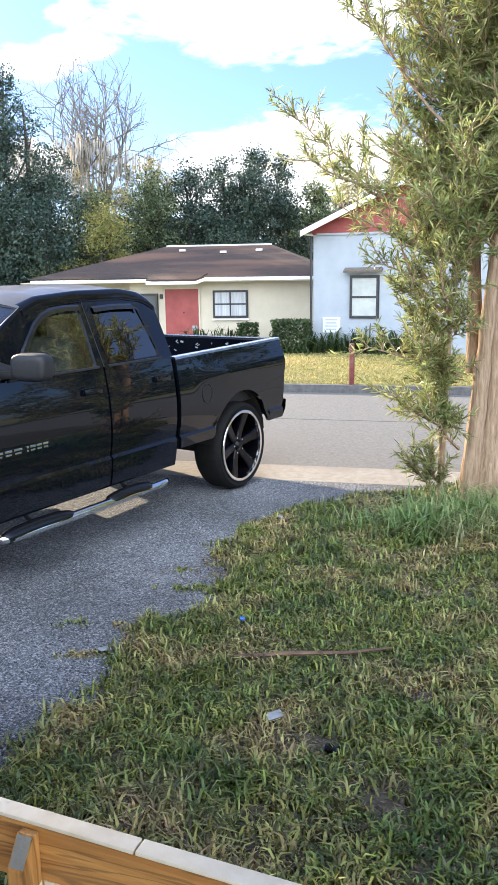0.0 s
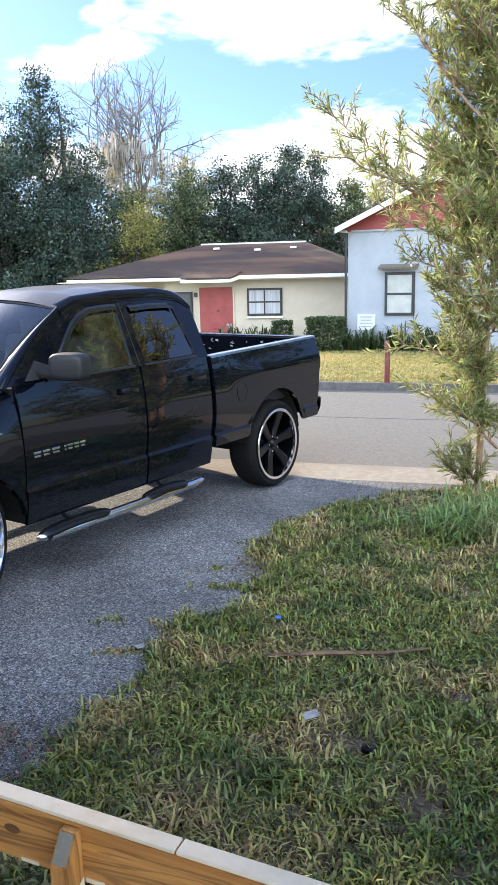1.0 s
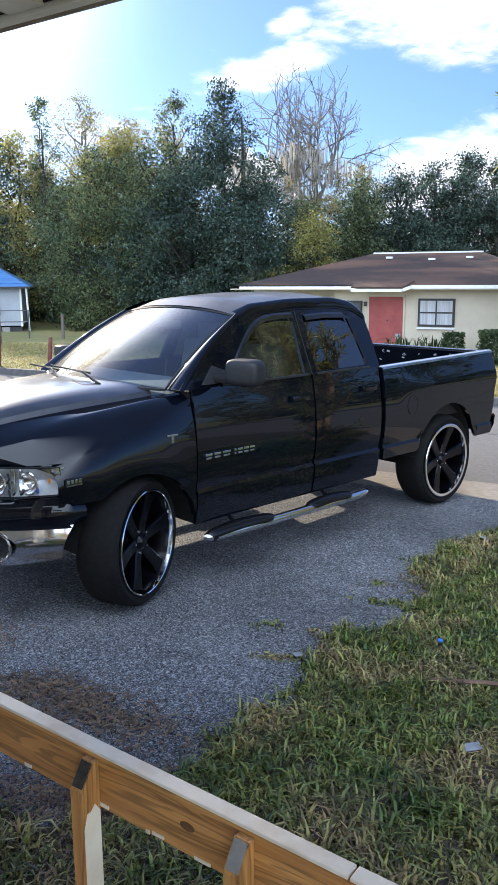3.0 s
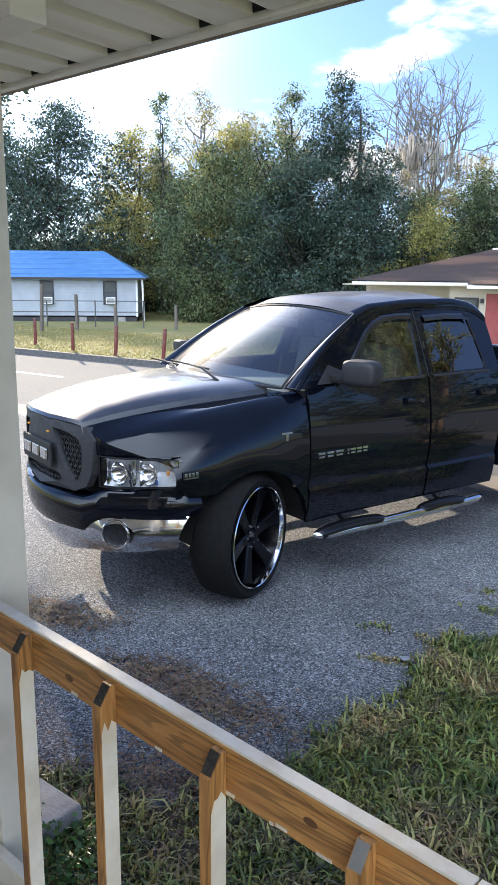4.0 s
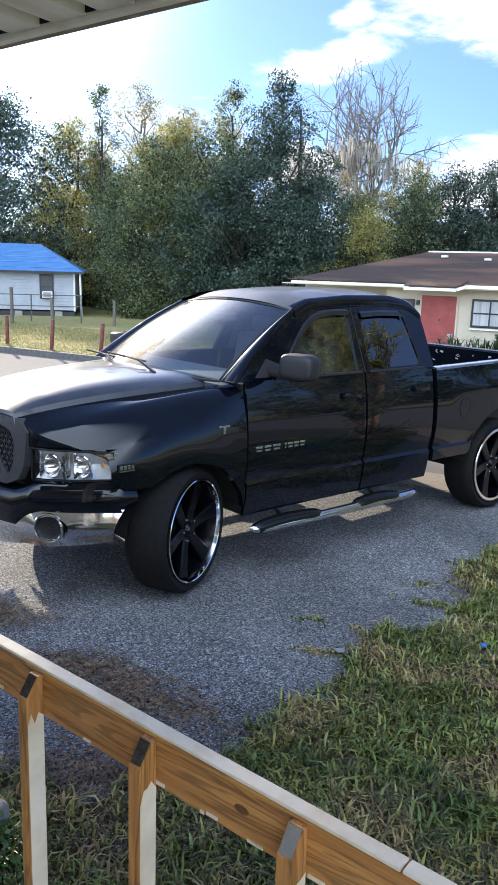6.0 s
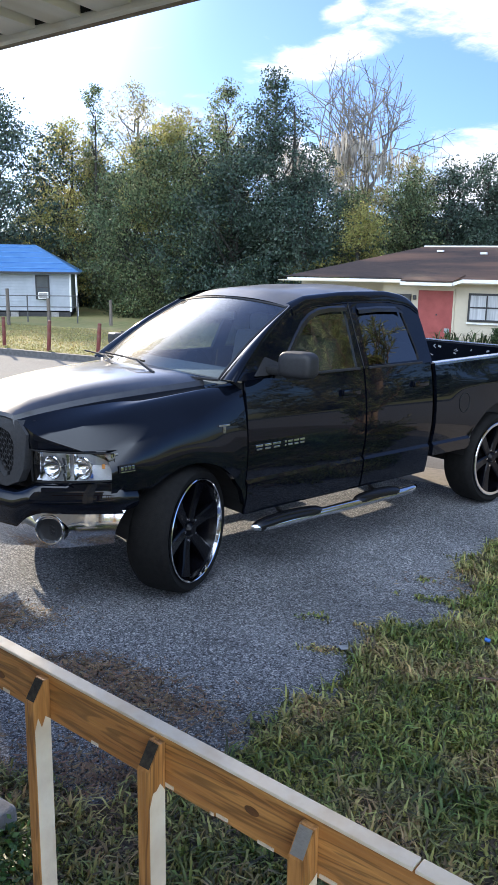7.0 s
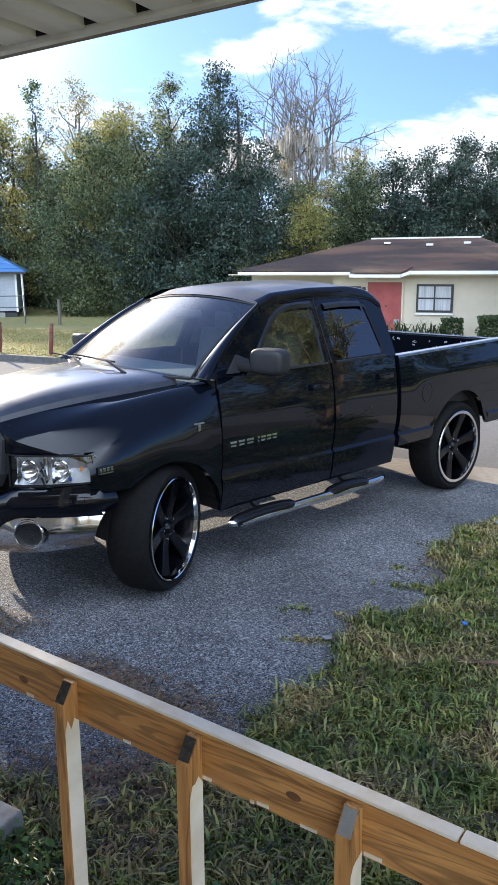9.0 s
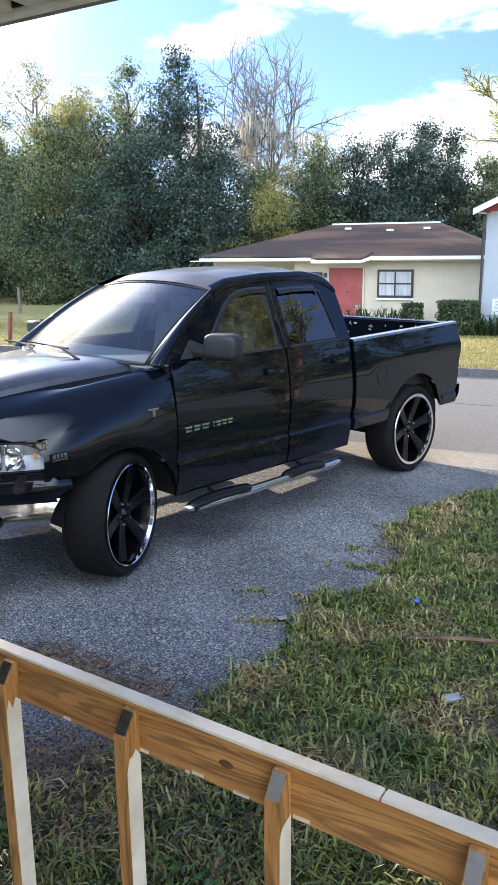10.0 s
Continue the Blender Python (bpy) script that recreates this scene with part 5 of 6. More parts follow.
def build_porch_roof():
    r = thing("porch_roof", "white ribbed metal porch roof with a rusty gutter edge", "porch roof", PORCH @ Matrix.Translation((0.0, 0.085, 0.024)) @ Matrix.Rotation(radians(5.5), 4, "Z") @ Matrix.Rotation(radians(-1.9), 4, "Y"))
    z = 2.735
    for i in range(-15, 22):
        x = i * 0.162
        bm = grid([[(x + dx, y, z + dz + 0.012 * (0.20 - y)) for dx, dz in ((0.0, 0.0), (0.108, 0.0), (0.114, 0.028), (0.156, 0.028), (0.162, 0.0))] for y in (-2.6, -1.3, 0.155)])
        part("roof_pan", thick(bm, 0.002), M_SOFFIT, r)
        # black plate paints the dark inside the open rib end
        part("pan_end_shade", boxes(((x + 0.135, 0.150, z + 0.014), (0.040, 0.004, 0.022))), M_VOID, r)
    part("fascia", boxes(((0.8, 0.172, z + 0.012), (5.2, 0.028, 0.05), None, 0.004)), M_SOFFIT, r, "white metal edge channel")
    part("gutter_lip", boxes(((0.8, 0.200, z + 0.004), (5.2, 0.030, 0.030), None, 0.004)), M_RUST, r, "rust-stained outer lip")
    part("beam", boxes(((-0.9, -0.36, z - 0.055), (3.0, 0.09, 0.09), None, 0.006)), M_SOFFIT, r, "white boxed cross beam")
    part("roof_cover", boxes(((0.8, -1.2, z + 0.075), (6.8, 2.75, 0.02))), M_SOFFIT, r)
    return r


M_RUST = surf("rust-stained metal edge", (0.22, 0.17, 0.12), (0.45, 0.40, 0.33), 14, 0.7, c3=(0.16, 0.09, 0.05), s3=8, stretch=(0.5, 3, 3))
build_porch_roof()


def build_column():
    bm = bmesh.new()
    box(bm, (-0.315, 0.085, 1.41), (0.19, 0.15, 2.70), None, 0.006)
    c = to_object("porch_column", bm, M_COLUMN)
    c.matrix_world = PORCH
    return tagged(c, "cream painted square porch column with stains", "column")


build_column()


def build_porch_floor():
    bm = boxes(((0.6, -1.50, 0.02), (6.5, 2.75, 0.20)))
    f = to_object("porch_floor", bm, M_STONE)
    f.matrix_world = PORCH
    tagged(f, "grey concrete porch slab", "floor", kind="structure")
    w = to_object("wall_south", boxes(((-0.9, -2.8, 1.4), (7.0, 0.2, 2.9))), M_BOUNCEWALL)
    w.matrix_world = PORCH
    tagged(w, "unseen cream house wall added behind the porch to bounce light", "wall", kind="structure")


build_porch_floor()


# ---- houses ----
def window_unit(parent, x, z, w, h, y, cols=2, rows=2, name="window", fill=None, frame_w=0.05):
    win = part(name, boxes(((x, y - 0.01, z), (w + 0.04, 0.04, h + 0.04))), M_DARKFRAME, parent, "dark framed window")
    pw, ph = (w - frame_w * (cols + 1)) / cols, (h - frame_w * (rows + 1)) / rows
    for i in range(cols):
        for j in range(rows):
            cx = x - w / 2 + frame_w + pw / 2 + i * (pw + frame_w)
            cz = z - h / 2 + frame_w + ph / 2 + j * (ph + frame_w)
            part("pane", boxes(((cx, y - 0.034, cz), (pw, 0.012, ph))), (fill or M_PANE), win)
    for i in range(cols + 1):
        part("frame_bar", boxes(((x - w / 2 + frame_w / 2 + i * (pw + frame_w), y - 0.042, z), (frame_w, 0.03, h))), M_DARKFRAME, win)
    for j in range(rows + 1):
        part("frame_bar", boxes(((x, y - 0.040, z - h / 2 + frame_w / 2 + j * (ph + frame_w)), (w - 0.004, 0.028, frame_w))), M_DARKFRAME, win)
    return win


def local(x, y, deg):
    return Matrix.Translation((x, y, 0)) @ Matrix.Rotation(radians(deg), 4, "Z")


def build_cream_house():
    # facade line: x along the street, y into the house
    h = thing("cream_house", "single-storey cream house with a brown hip roof and red door", "house", local(2.20, 25.3, -9))
    zf, ze = -0.30, 1.95
    part("wall", boxes(((-2.9, 4.0, (zf + ze) / 2), (6.0, 7.8, ze - zf))), M_WALLCREAM, h)
    part("side_wall", boxes(((-7.45, 4.6, (zf + ze) / 2 - 0.04), (3.2, 7.2, ze - zf))), M_WALLCREAM, h)
    # hip roof over the main part
    ex0, ex1, ey0, ey1 = -9.3, 0.6, -0.42, 8.4
    rx0, rx1, ry, rz = -5.66, -1.88, 4.0, 3.04
    bm = bmesh.new()
    v = [bm.verts.new(p) for p in ((ex0, ey0 + 0.5, ze + 0.02), (ex1, ey0, ze + 0.02), (ex1, ey1, ze + 0.02), (ex0, ey1, ze + 0.02), (rx0, ry, rz), (rx1, ry, rz))]
    for f in ((0, 1, 5, 4), (1, 2, 5), (2, 3, 4, 5), (3, 0, 4), (0, 3, 2, 1)):
        bm.faces.new([v[i] for i in f])
    roof = part("roof", bm, M_SHINGLE, h, "brown shingle hip roof with painted sunlit streaks")
    part("ridge_cap", boxes((((rx0 + rx1) / 2, ry, rz + 0.01), (rx1 - rx0, 0.12, 0.05))), M_WHITETRIM, roof)
    for vx, vy in ((-4.9, 3.2), (-3.4, 2.9), (-2.2, 3.1)):
        zz = ze + (rz - ze) * (vy + 0.2) / (ry + 0.2)
        part("roof_vent", boxes(((vx, vy, zz + 0.04), (0.22, 0.14, 0.07), None, 0.01)), M_WHITETRIM, roof)
    # fascias: long right run, lower porch run with a raised end, left run
    part("fascia", boxes(((-1.38, -0.44, ze - 0.03), (3.98, 0.05, 0.10))), M_WHITETRIM, h, "white painted eave board")
    part("fascia", boxes(((-4.38, -0.62, ze - 0.13), (1.56, 0.05, 0.09))), M_WHITETRIM, h, "white painted eave board")
    part("fascia_ramp", boxes(((-3.48, -0.53, ze - 0.080), (0.27, 0.05, 0.09), Matrix.Rotation(radians(-20), 4, "Y"))), M_WHITETRIM, h)
    part("porch_overhang", panel([(-5.16, -0.62), (-3.6, -0.62), (-3.4, 0.2), (-5.16, 0.2)], [], lambda x, y: (x, y, ze - 0.06 + 0.22 * (y + 0.62)), (0, 0, 0.03)), M_SHINGLE, roof)
    part("fascia", boxes(((-7.11, -0.10, ze - 0.055), (3.95, 0.05, 0.08))), M_WHITETRIM, h, "white painted eave board")
    part("soffit", boxes(((-4.3, -0.1, ze - 0.10), (10.0, 0.60, 0.03))), M_WALLCREAM, h)
    d = part("door", boxes(((-4.22, 0.07, zf + 0.95), (1.06, 0.05, 1.94))), M_RED, h, "dull red entrance door")
    part("door_frame", boxes(((-4.78, 0.075, zf + 0.98), (0.05, 0.07, 2.0)), ((-3.66, 0.075, zf + 0.98), (0.05, 0.07, 2.0)), ((-4.22, 0.075, zf + 1.95), (1.16, 0.07, 0.05))), M_WALLCREAM, d)
    part("knob", boxes(((-4.16, 0.03, 0.90), (0.05, 0.03, 0.05), None, 0.01)), M_DARKFRAME, d)
    part("sticker", boxes(((-3.82, 0.035, 0.42), (0.16, 0.01, 0.15), None, 0.004)), M_PAPER, d, "small white door sticker")
    w = window_unit(h, -2.68, 1.15, 1.06, 0.80, 0.075, 2, 2, fill=M_CURTAIN, frame_w=0.045)
    part("window_sill", boxes(((-2.68, 0.06, 0.68), (1.14, 0.08, 0.05))), M_WHITETRIM, w)
    window_unit(h, -5.35, 1.05, 0.70, 0.85, 0.075, 1, 2, fill=M_PANE, frame_w=0.05)
    part("wall_lamp", boxes(((-4.87, 0.05, 1.40), (0.10, 0.08, 0.14), None, 0.02)), M_DARKFRAME, h)
    return h


build_cream_house()


def build_gable_house():
    # origin at the facade's corner nearest the cream house
    h = thing("white_house", "white painted block house with a red gable end", "house", local(1.90, 23.0, -20))
    zb, zt = -0.15, 3.06
    part("wall", boxes(((2.9, 4.0, (zb + zt) / 2), (5.8, 8.0, zt - zb))), M_SHADEDWHITE, h)
    apex = 4.38
    part("gable", panel([(-0.02, zt), (-0.02, zt + 0.18), (2.9, apex + 0.18), (5.82, zt + 0.18), (5.82, zt)], [], lambda x, z: (x, -0.005, z), (0, 7.9, 0)), M_RED, h, "red painted gable boards")
    part("gable_line", boxes(((2.9, -0.03, zt + 0.01), (5.6, 0.03, 0.05))), M_SHADEDWHITE, h)
    s = (apex - zt) / 2.92
    for sgn in (1, -1):
        x0 = 2.9 - sgn * 3.14
        z0 = zt - s * 0.22 + 0.22
        rows = [[(x0, -0.45, z0), (2.9, -0.45, apex + 0.23)], [(x0, 8.4, z0), (2.9, 8.4, apex + 0.23)]]
        rf = part("roof", thick(grid(rows), 0.05), M_SHINGLE, h, "dark shingle gable roof")
        bm = bmesh.new()
        for z_lo, z_hi, y0, y1 in ((-0.17, -0.02, -0.47, -0.43),):
            p = [(x0, y0, z0 + z_lo), (2.9, y0, apex + 0.22 + z_lo), (2.9, y0, apex + 0.22 + z_hi), (x0, y0, z0 + z_hi)]
            q = [(a_, y1, c) for a_, b_, c in p]
            grid([p, q], True, bm)
            bm.faces.new([bm.verts.new(c) for c in p])
        part("barge_board", bm, M_WHITETRIM, rf, "white barge board under the roof edge")
        part("eave_soffit", grid([[(x0, -0.44, z0 - 0.12), (2.9 - sgn * 2.9, -0.44, z0 - 0.10)], [(x0, 8.4, z0 - 0.12), (2.9 - sgn * 2.9, 8.4, z0 - 0.10)]]), M_WHITETRIM, rf)
    part("downpipe", tube([(-0.05, -0.04, 3.0), (-0.05, -0.04, 0.2)], 0.035, 6), M_DARKFRAME, h)
    w = window_unit(h, 1.42, 1.41, 0.76, 1.10, -0.005, 1, 2, fill=M_BLIND, frame_w=0.055)
    part("awning", boxes(((1.40, -0.13, 2.12), (1.02, 0.26, 0.06), Matrix.Rotation(0.3, 4, "X"))), M_GREYWOOD, w, "small brown window hood")
    sign = part("sign", boxes(((0.52, -0.02, 0.66), (0.50, 0.03, 0.42), None, 0.01)), M_SIGN, h, "pale faded notice board")
    for k in range(4):
        part("print_bar", boxes(((0.52, -0.038, 0.80 - 0.085 * k), (0.34 - 0.05 * (k % 2), 0.004, 0.03))), M_INK, sign)
    return h


build_gable_house()


def build_blue_house():
    h = thing("blue_roofed_house", "small grey clapboard house with a bright blue metal roof", "house", local(-20.08, 35.83, 27))
    zb, ze = -0.05, 1.90
    W = 11.0
    part("wall", boxes(((-W / 2, 3.0, (zb + ze) / 2 + 0.06), (W, 6.0, ze - zb - 0.12))), M_WALLBLUE, h)
    for k in range(13):
        z = zb + 0.16 + 0.142 * k
        part("clapboard", boxes(((-W / 2, -0.012, z), (W - 0.06, 0.03, 0.132), Matrix.Rotation(radians(4), 4, "X"))), M_WALLBLUE, h)
    part("corner_board", boxes(((-0.04, -0.02, 0.95), (0.09, 0.06, 1.9))), M_WHITETRIM, h)
    part("foundation", boxes(((-W / 2, 3.0, zb - 0.18), (W - 0.1, 5.9, 0.40))), M_DARKFRAME, h)
    for k in range(6):
        part("pier", boxes(((-0.8 - k * 1.9, -0.02, zb - 0.14), (0.35, 0.10, 0.34))), M_STONE, h)
    x0, x1, rz = -W - 0.5, 0.45, 3.22
    bm = bmesh.new()
    v = [bm.verts.new(p) for p in ((x0, -0.45, ze), (x1, -0.45, ze - 0.02), (x1, 6.4, ze), (x0, 6.4, ze), (x0 + 2.2, 3.0, rz), (x1 - 2.3, 3.0, rz))]
    for f in ((0, 1, 5, 4), (1, 2, 5), (2, 3, 4, 5), (3, 0, 4), (0, 3, 2, 1)):
        bm.faces.new([v[i] for i in f])
    roof = part("roof", bm, M_BLUEROOF, h, "bright blue metal hip roof")
    for k in range(5):
        f = (k + 0.6) / 5.2
        a_, b_ = Vector((x0 + 2.2 * f, -0.45 + 3.45 * f, ze + (rz - ze) * f + 0.012)), Vector((x1 - 2.75 * f, -0.45 + 3.45 * f, ze + (rz - ze) * f + 0.012))
        part("sheet_lap", tube([a_, b_], 0.02, 4), M_BLUEROOF, roof)
    part("eave_board", boxes(((-W / 2, -0.44, ze - 0.05), (W + 0.9, 0.03, 0.09))), M_DARKFRAME, h)
    for x in (-1.35, -4.4, -7.3):
        w = window_unit(h, x, 1.16, 0.62, 1.12, -0.03, 1, 2, fill=M_PANE, frame_w=0.06)
        ac = part("air_conditioner", boxes(((x + 0.05, -0.22, 0.78), (0.46, 0.34, 0.32), None, 0.02)), M_WHITETRIM, w, "white window air conditioner")
        part("ac_grille", boxes(((x + 0.05, -0.395, 0.78), (0.38, 0.01, 0.24))), M_STONE, ac)
    part("pipe", tube([(0.25, -0.3, 1.9), (0.30, -0.3, -0.2)], 0.05, 6), M_WHITETRIM, h)
    return h


build_blue_house()

# ---- posts, fences, wires ----
def build_posts():
    red = [(1.93, 14.93, 0), (-9.17, 17.93, 5), (-10.66, 18.18, 4), (-12.33, 18.78, 0), (-14.3, 19.81, 0), (-17.9, 21.2, 0), (4.9, 15.6, 0)]
    first = None
    for x, y, lean in red:
        m = Matrix.Translation((x, y, 0.08)) @ Matrix.Rotation(radians(lean), 4, "Y")
        if first is None:
            bm = bmesh.new()
            tube([(0, 0, -0.2), (0.005, 0, 0.4), (0, 0.004, 0.78)], [0.050, 0.048, 0.046], 10, bm)
            bmesh.ops.bevel(bm, geom=[e_ for e_ in bm.edges if all(v.co.z > 0.77 for v in e_.verts)], offset=0.012, segments=1, affect="EDGES")
            first = to_object("bollard_post", bm, M_REDPOST)
            tagged(first, "faded red wooden bollard post in the verge", "post", "red posts along the verge")
            first.matrix_world = m
        else:
            copy_thing(first, m)
    grey = [(-18.45, 25.73, 1.83, 3), (-18.39, 27.98, 1.41, 0), (-15.79, 26.66, 1.14, 0), (-15.68, 31.35, 0.93, 0)]
    for x, y, hh, lean in grey:
        g = to_object("fence_post", tube([(0, 0, -0.2), (0.01, 0, hh * 0.5), (0, 0, hh)], [0.075, 0.07, 0.066], 8), M_GREYWOOD)
        g.matrix_world = Matrix.Translation((x, y, -0.12)) @ Matrix.Rotation(radians(lean), 4, "Y")
        tagged(g, "grey weathered wooden fence post on the grass", "post", "old fence posts")


build_posts()


def build_wire_fence():
    f = thing("wire_fence", "thin grey pipe fence before the clapboard house", "fence", local(-17.5, 31.8, 24))
    for k in range(6):
        part("fence_pole", tube([(-k * 2.1, 0, -0.4), (-k * 2.1, 0, 0.95)], 0.03, 6), M_WIRE, f)
    for z in (0.92, 0.45):
        part("fence_pipe", tube([(0, 0, z), (-10.6, 0, z)], 0.022, 6), M_WIRE, f)
    return f


build_wire_fence()


# ---- vegetation ----
def limb_points(p0, p1, bend, rng, k=6):
    p0, p1 = Vector(p0), Vector(p1)
    off = Vector((rng.normal() * bend, rng.normal() * bend, rng.normal() * bend * 0.5))
    return [p0.lerp(p1, i / k) + off * math.sin(math.pi * i / k) for i in range(k + 1)]


def build_tree(x, y, top, radius, seed, leaf, count, size_, base=-0.25, trunk=0.25, crown_lo=0.25, label="", bark=None, lumps=26, gap=0.55, narrow=1.0, category="tree"):
    """A trunk with limbs, and a crown of small leaves gathered in uneven clumps."""
    rng = np.random.default_rng(seed)
    size, count, lumps = size_ * 0.56, int(count * 3.6), int(lumps * 1.7)
    t = thing("tree", label, category, Matrix.Translation((x, y, base)))
    H = top - base
    bm = bmesh.new()
    tube(limb_points((0, 0, -0.2), (rng.normal() * 0.3, rng.normal() * 0.3, H * 0.86), 0.25, rng, 8), [trunk * (1 - 0.9 * i / 8) + 0.02 for i in range(9)], 7, bm)
    cs, rs = [], []
    for k in range(lumps):
        f = crown_lo + (1 - crown_lo) * (k + rng.uniform(0, 1)) / lumps
        prof = math.sin(math.pi * min(1.0, (f - crown_lo) / (1 - crown_lo) * 0.86 + 0.14)) ** 0.7
        a_, r_ = rng.uniform(0, 2 * math.pi), radius * prof * narrow * rng.uniform(0.15, 1.25)
        c = np.array([r_ * math.cos(a_), r_ * math.sin(a_), H * f - radius * 0.12])
        cs.append(c)
        rs.append(radius * rng.choice([0.16, 0.24, 0.34, 0.5]) * rng.uniform(0.8, 1.2) * (1.15 - 0.5 * f))
        tube(limb_points((0, 0, max(0.3, c[2] - r_ * 0.9 - 0.3)), c, 0.12, rng, 4), [0.20 * trunk * (1 - 0.85 * i / 4) + 0.006 for i in range(5)], 5, bm)
    part("trunk", bm, bark or (M_GREYBARK if leaf is M_LEAFPALE else M_SHADEBARK), t)
    cs, rs = np.array(cs), np.array(rs)
    pick = rng.choice(lumps, count, p=rs ** 1.7 / (rs ** 1.7).sum())
    d = rng.normal(size=(count, 3))
    d /= np.linalg.norm(d, axis=1, keepdims=True)
    rad = rng.uniform(gap, 1.0, count) ** 0.6
    pts = cs[pick] + d * (rs[pick] * rad)[:, None] * np.array([1, 1, 0.8]) + rng.normal(size=(count, 3)) * 0.07 * radius ** 0.8
    # leaves gather in sprays round twig ends, with gaps between the sprays
    tw = pts[: max(40, count // 16)]
    own = rng.integers(0, len(tw), count)
    reach = rng.uniform(0.5, 1.3, len(tw))[own][:, None] * 0.135 * radius ** 0.35
    loose = rng.uniform(0, 1, count) < 0.12
    pts = np.where(loose[:, None], pts, tw[own] + rng.normal(size=(count, 3)) * reach * np.array([1.15, 1.15, 0.75]))
    me = mesh_from_arrays("crown", leaves(pts, size * 1.12, rng), [(0, 1, 2, 3)], leaf)
    cr = new("crown", me)
    cr.parent = t
    return t


def build_bare_tree():
    """The tall half-bare tree hung with grey moss."""
    rng = np.random.default_rng(77)
    t = thing("bare_tree", "tall half-bare grey tree hung with pale moss", "tree", Matrix.Translation((-7.2, 47.9, -0.25)))
    bm = bmesh.new()
    twigs, mosses = [], []
    def grow(p, d, length, r, depth):
        k = 5
        pts = [Vector(p)]
        dd = Vector(d)
        for i in range(k):
            dd = (dd + Vector(rng.normal(size=3)) * 0.11 + Vector((0, 0, 0.04))).normalized()
            pts.append(pts[-1] + dd * length / k)
        tube(pts, [max(0.012, r * (1 - 0.5 * i / k)) for i in range(k + 1)], 5 if depth < 2 else 3, bm, False)
        if 2 <= depth <= 4:
            mosses.extend(pts[2:])
        if depth >= 4:
            twigs.extend(pts[1:])
        if depth < 5:
            for j in range((5, 4, 4, 3, 3)[depth]):
                if depth == 0:
                    a_ = 2 * math.pi * (j + 0.3 * rng.normal()) / 5
                    grow(pts[-1] if j < 3 else pts[4], (0.62 * math.cos(a_), 0.62 * math.sin(a_), 1.0), length * rng.uniform(0.52, 0.62), r * 0.62, 1)
                    continue
                nd = (dd + Vector(rng.normal(size=3)) * (0.62 if depth < 2 else 0.60) + Vector((0, 0, 0.05))).normalized()
                grow(pts[-1] if j == 0 else pts[int(rng.integers(2, k + 1))], nd, length * rng.uniform(0.58, 0.80), r * 0.58, depth + 1)
    grow((0, 0, 0), (0.0, 0, 1), 5.9, 0.24, 0)
    part("trunk", bm, M_GREYBARK, t)
    tw = np.array([list(p) for p in twigs])
    tw = tw[rng.integers(0, len(tw), 2600)] + rng.normal(size=(2600, 3)) * 0.10
    cr = new("crown", mesh_from_arrays("crown", leaves(tw, 0.075, rng), [(0, 1, 2, 3)], M_LEAFPALE))
    cr.parent = t
    mo = np.array([list(p) for p in mosses])
    low = mo[(mo[:, 2] < 9.6) & (mo[:, 2] > 6.0)]
    mo = low[rng.integers(0, len(low), 1500)] + rng.normal(size=(1500, 3)) * np.array([0.22, 0.22, 0.1])
    L_ = rng.uniform(0.3, 1.5, len(mo)) * (mo[:, 2] > 3)
    w = rng.uniform(0.015, 0.045, len(mo))
    a_ = rng.uniform(0, math.pi, len(mo))
    s = np.stack([np.cos(a_), np.sin(a_), np.zeros(len(mo))], 1) * w[:, None]
    dn = np.stack([rng.normal(size=len(mo)) * 0.05, rng.normal(size=len(mo)) * 0.05, -L_], 1)
    v = np.stack([mo - s * 0.6, mo + s * 0.6, mo + dn * 0.5 + s, mo + dn, mo + dn * 0.5 - s], 1)
    ob = new("moss", mesh_from_arrays("moss", v, [(0, 1, 2, 4), (4, 2, 3)], M_MOSS))
    ob.parent = t
    tagged(ob, "strands of pale hanging moss", kind="stuff")
    return t


build_bare_tree()
DARK, MID, GOLD, PALE = "dense dark green tree behind the houses", "green leafy tree in the wood behind the houses", "yellowing tree at the edge of the wood", "thin sparse tree standing above the wood"
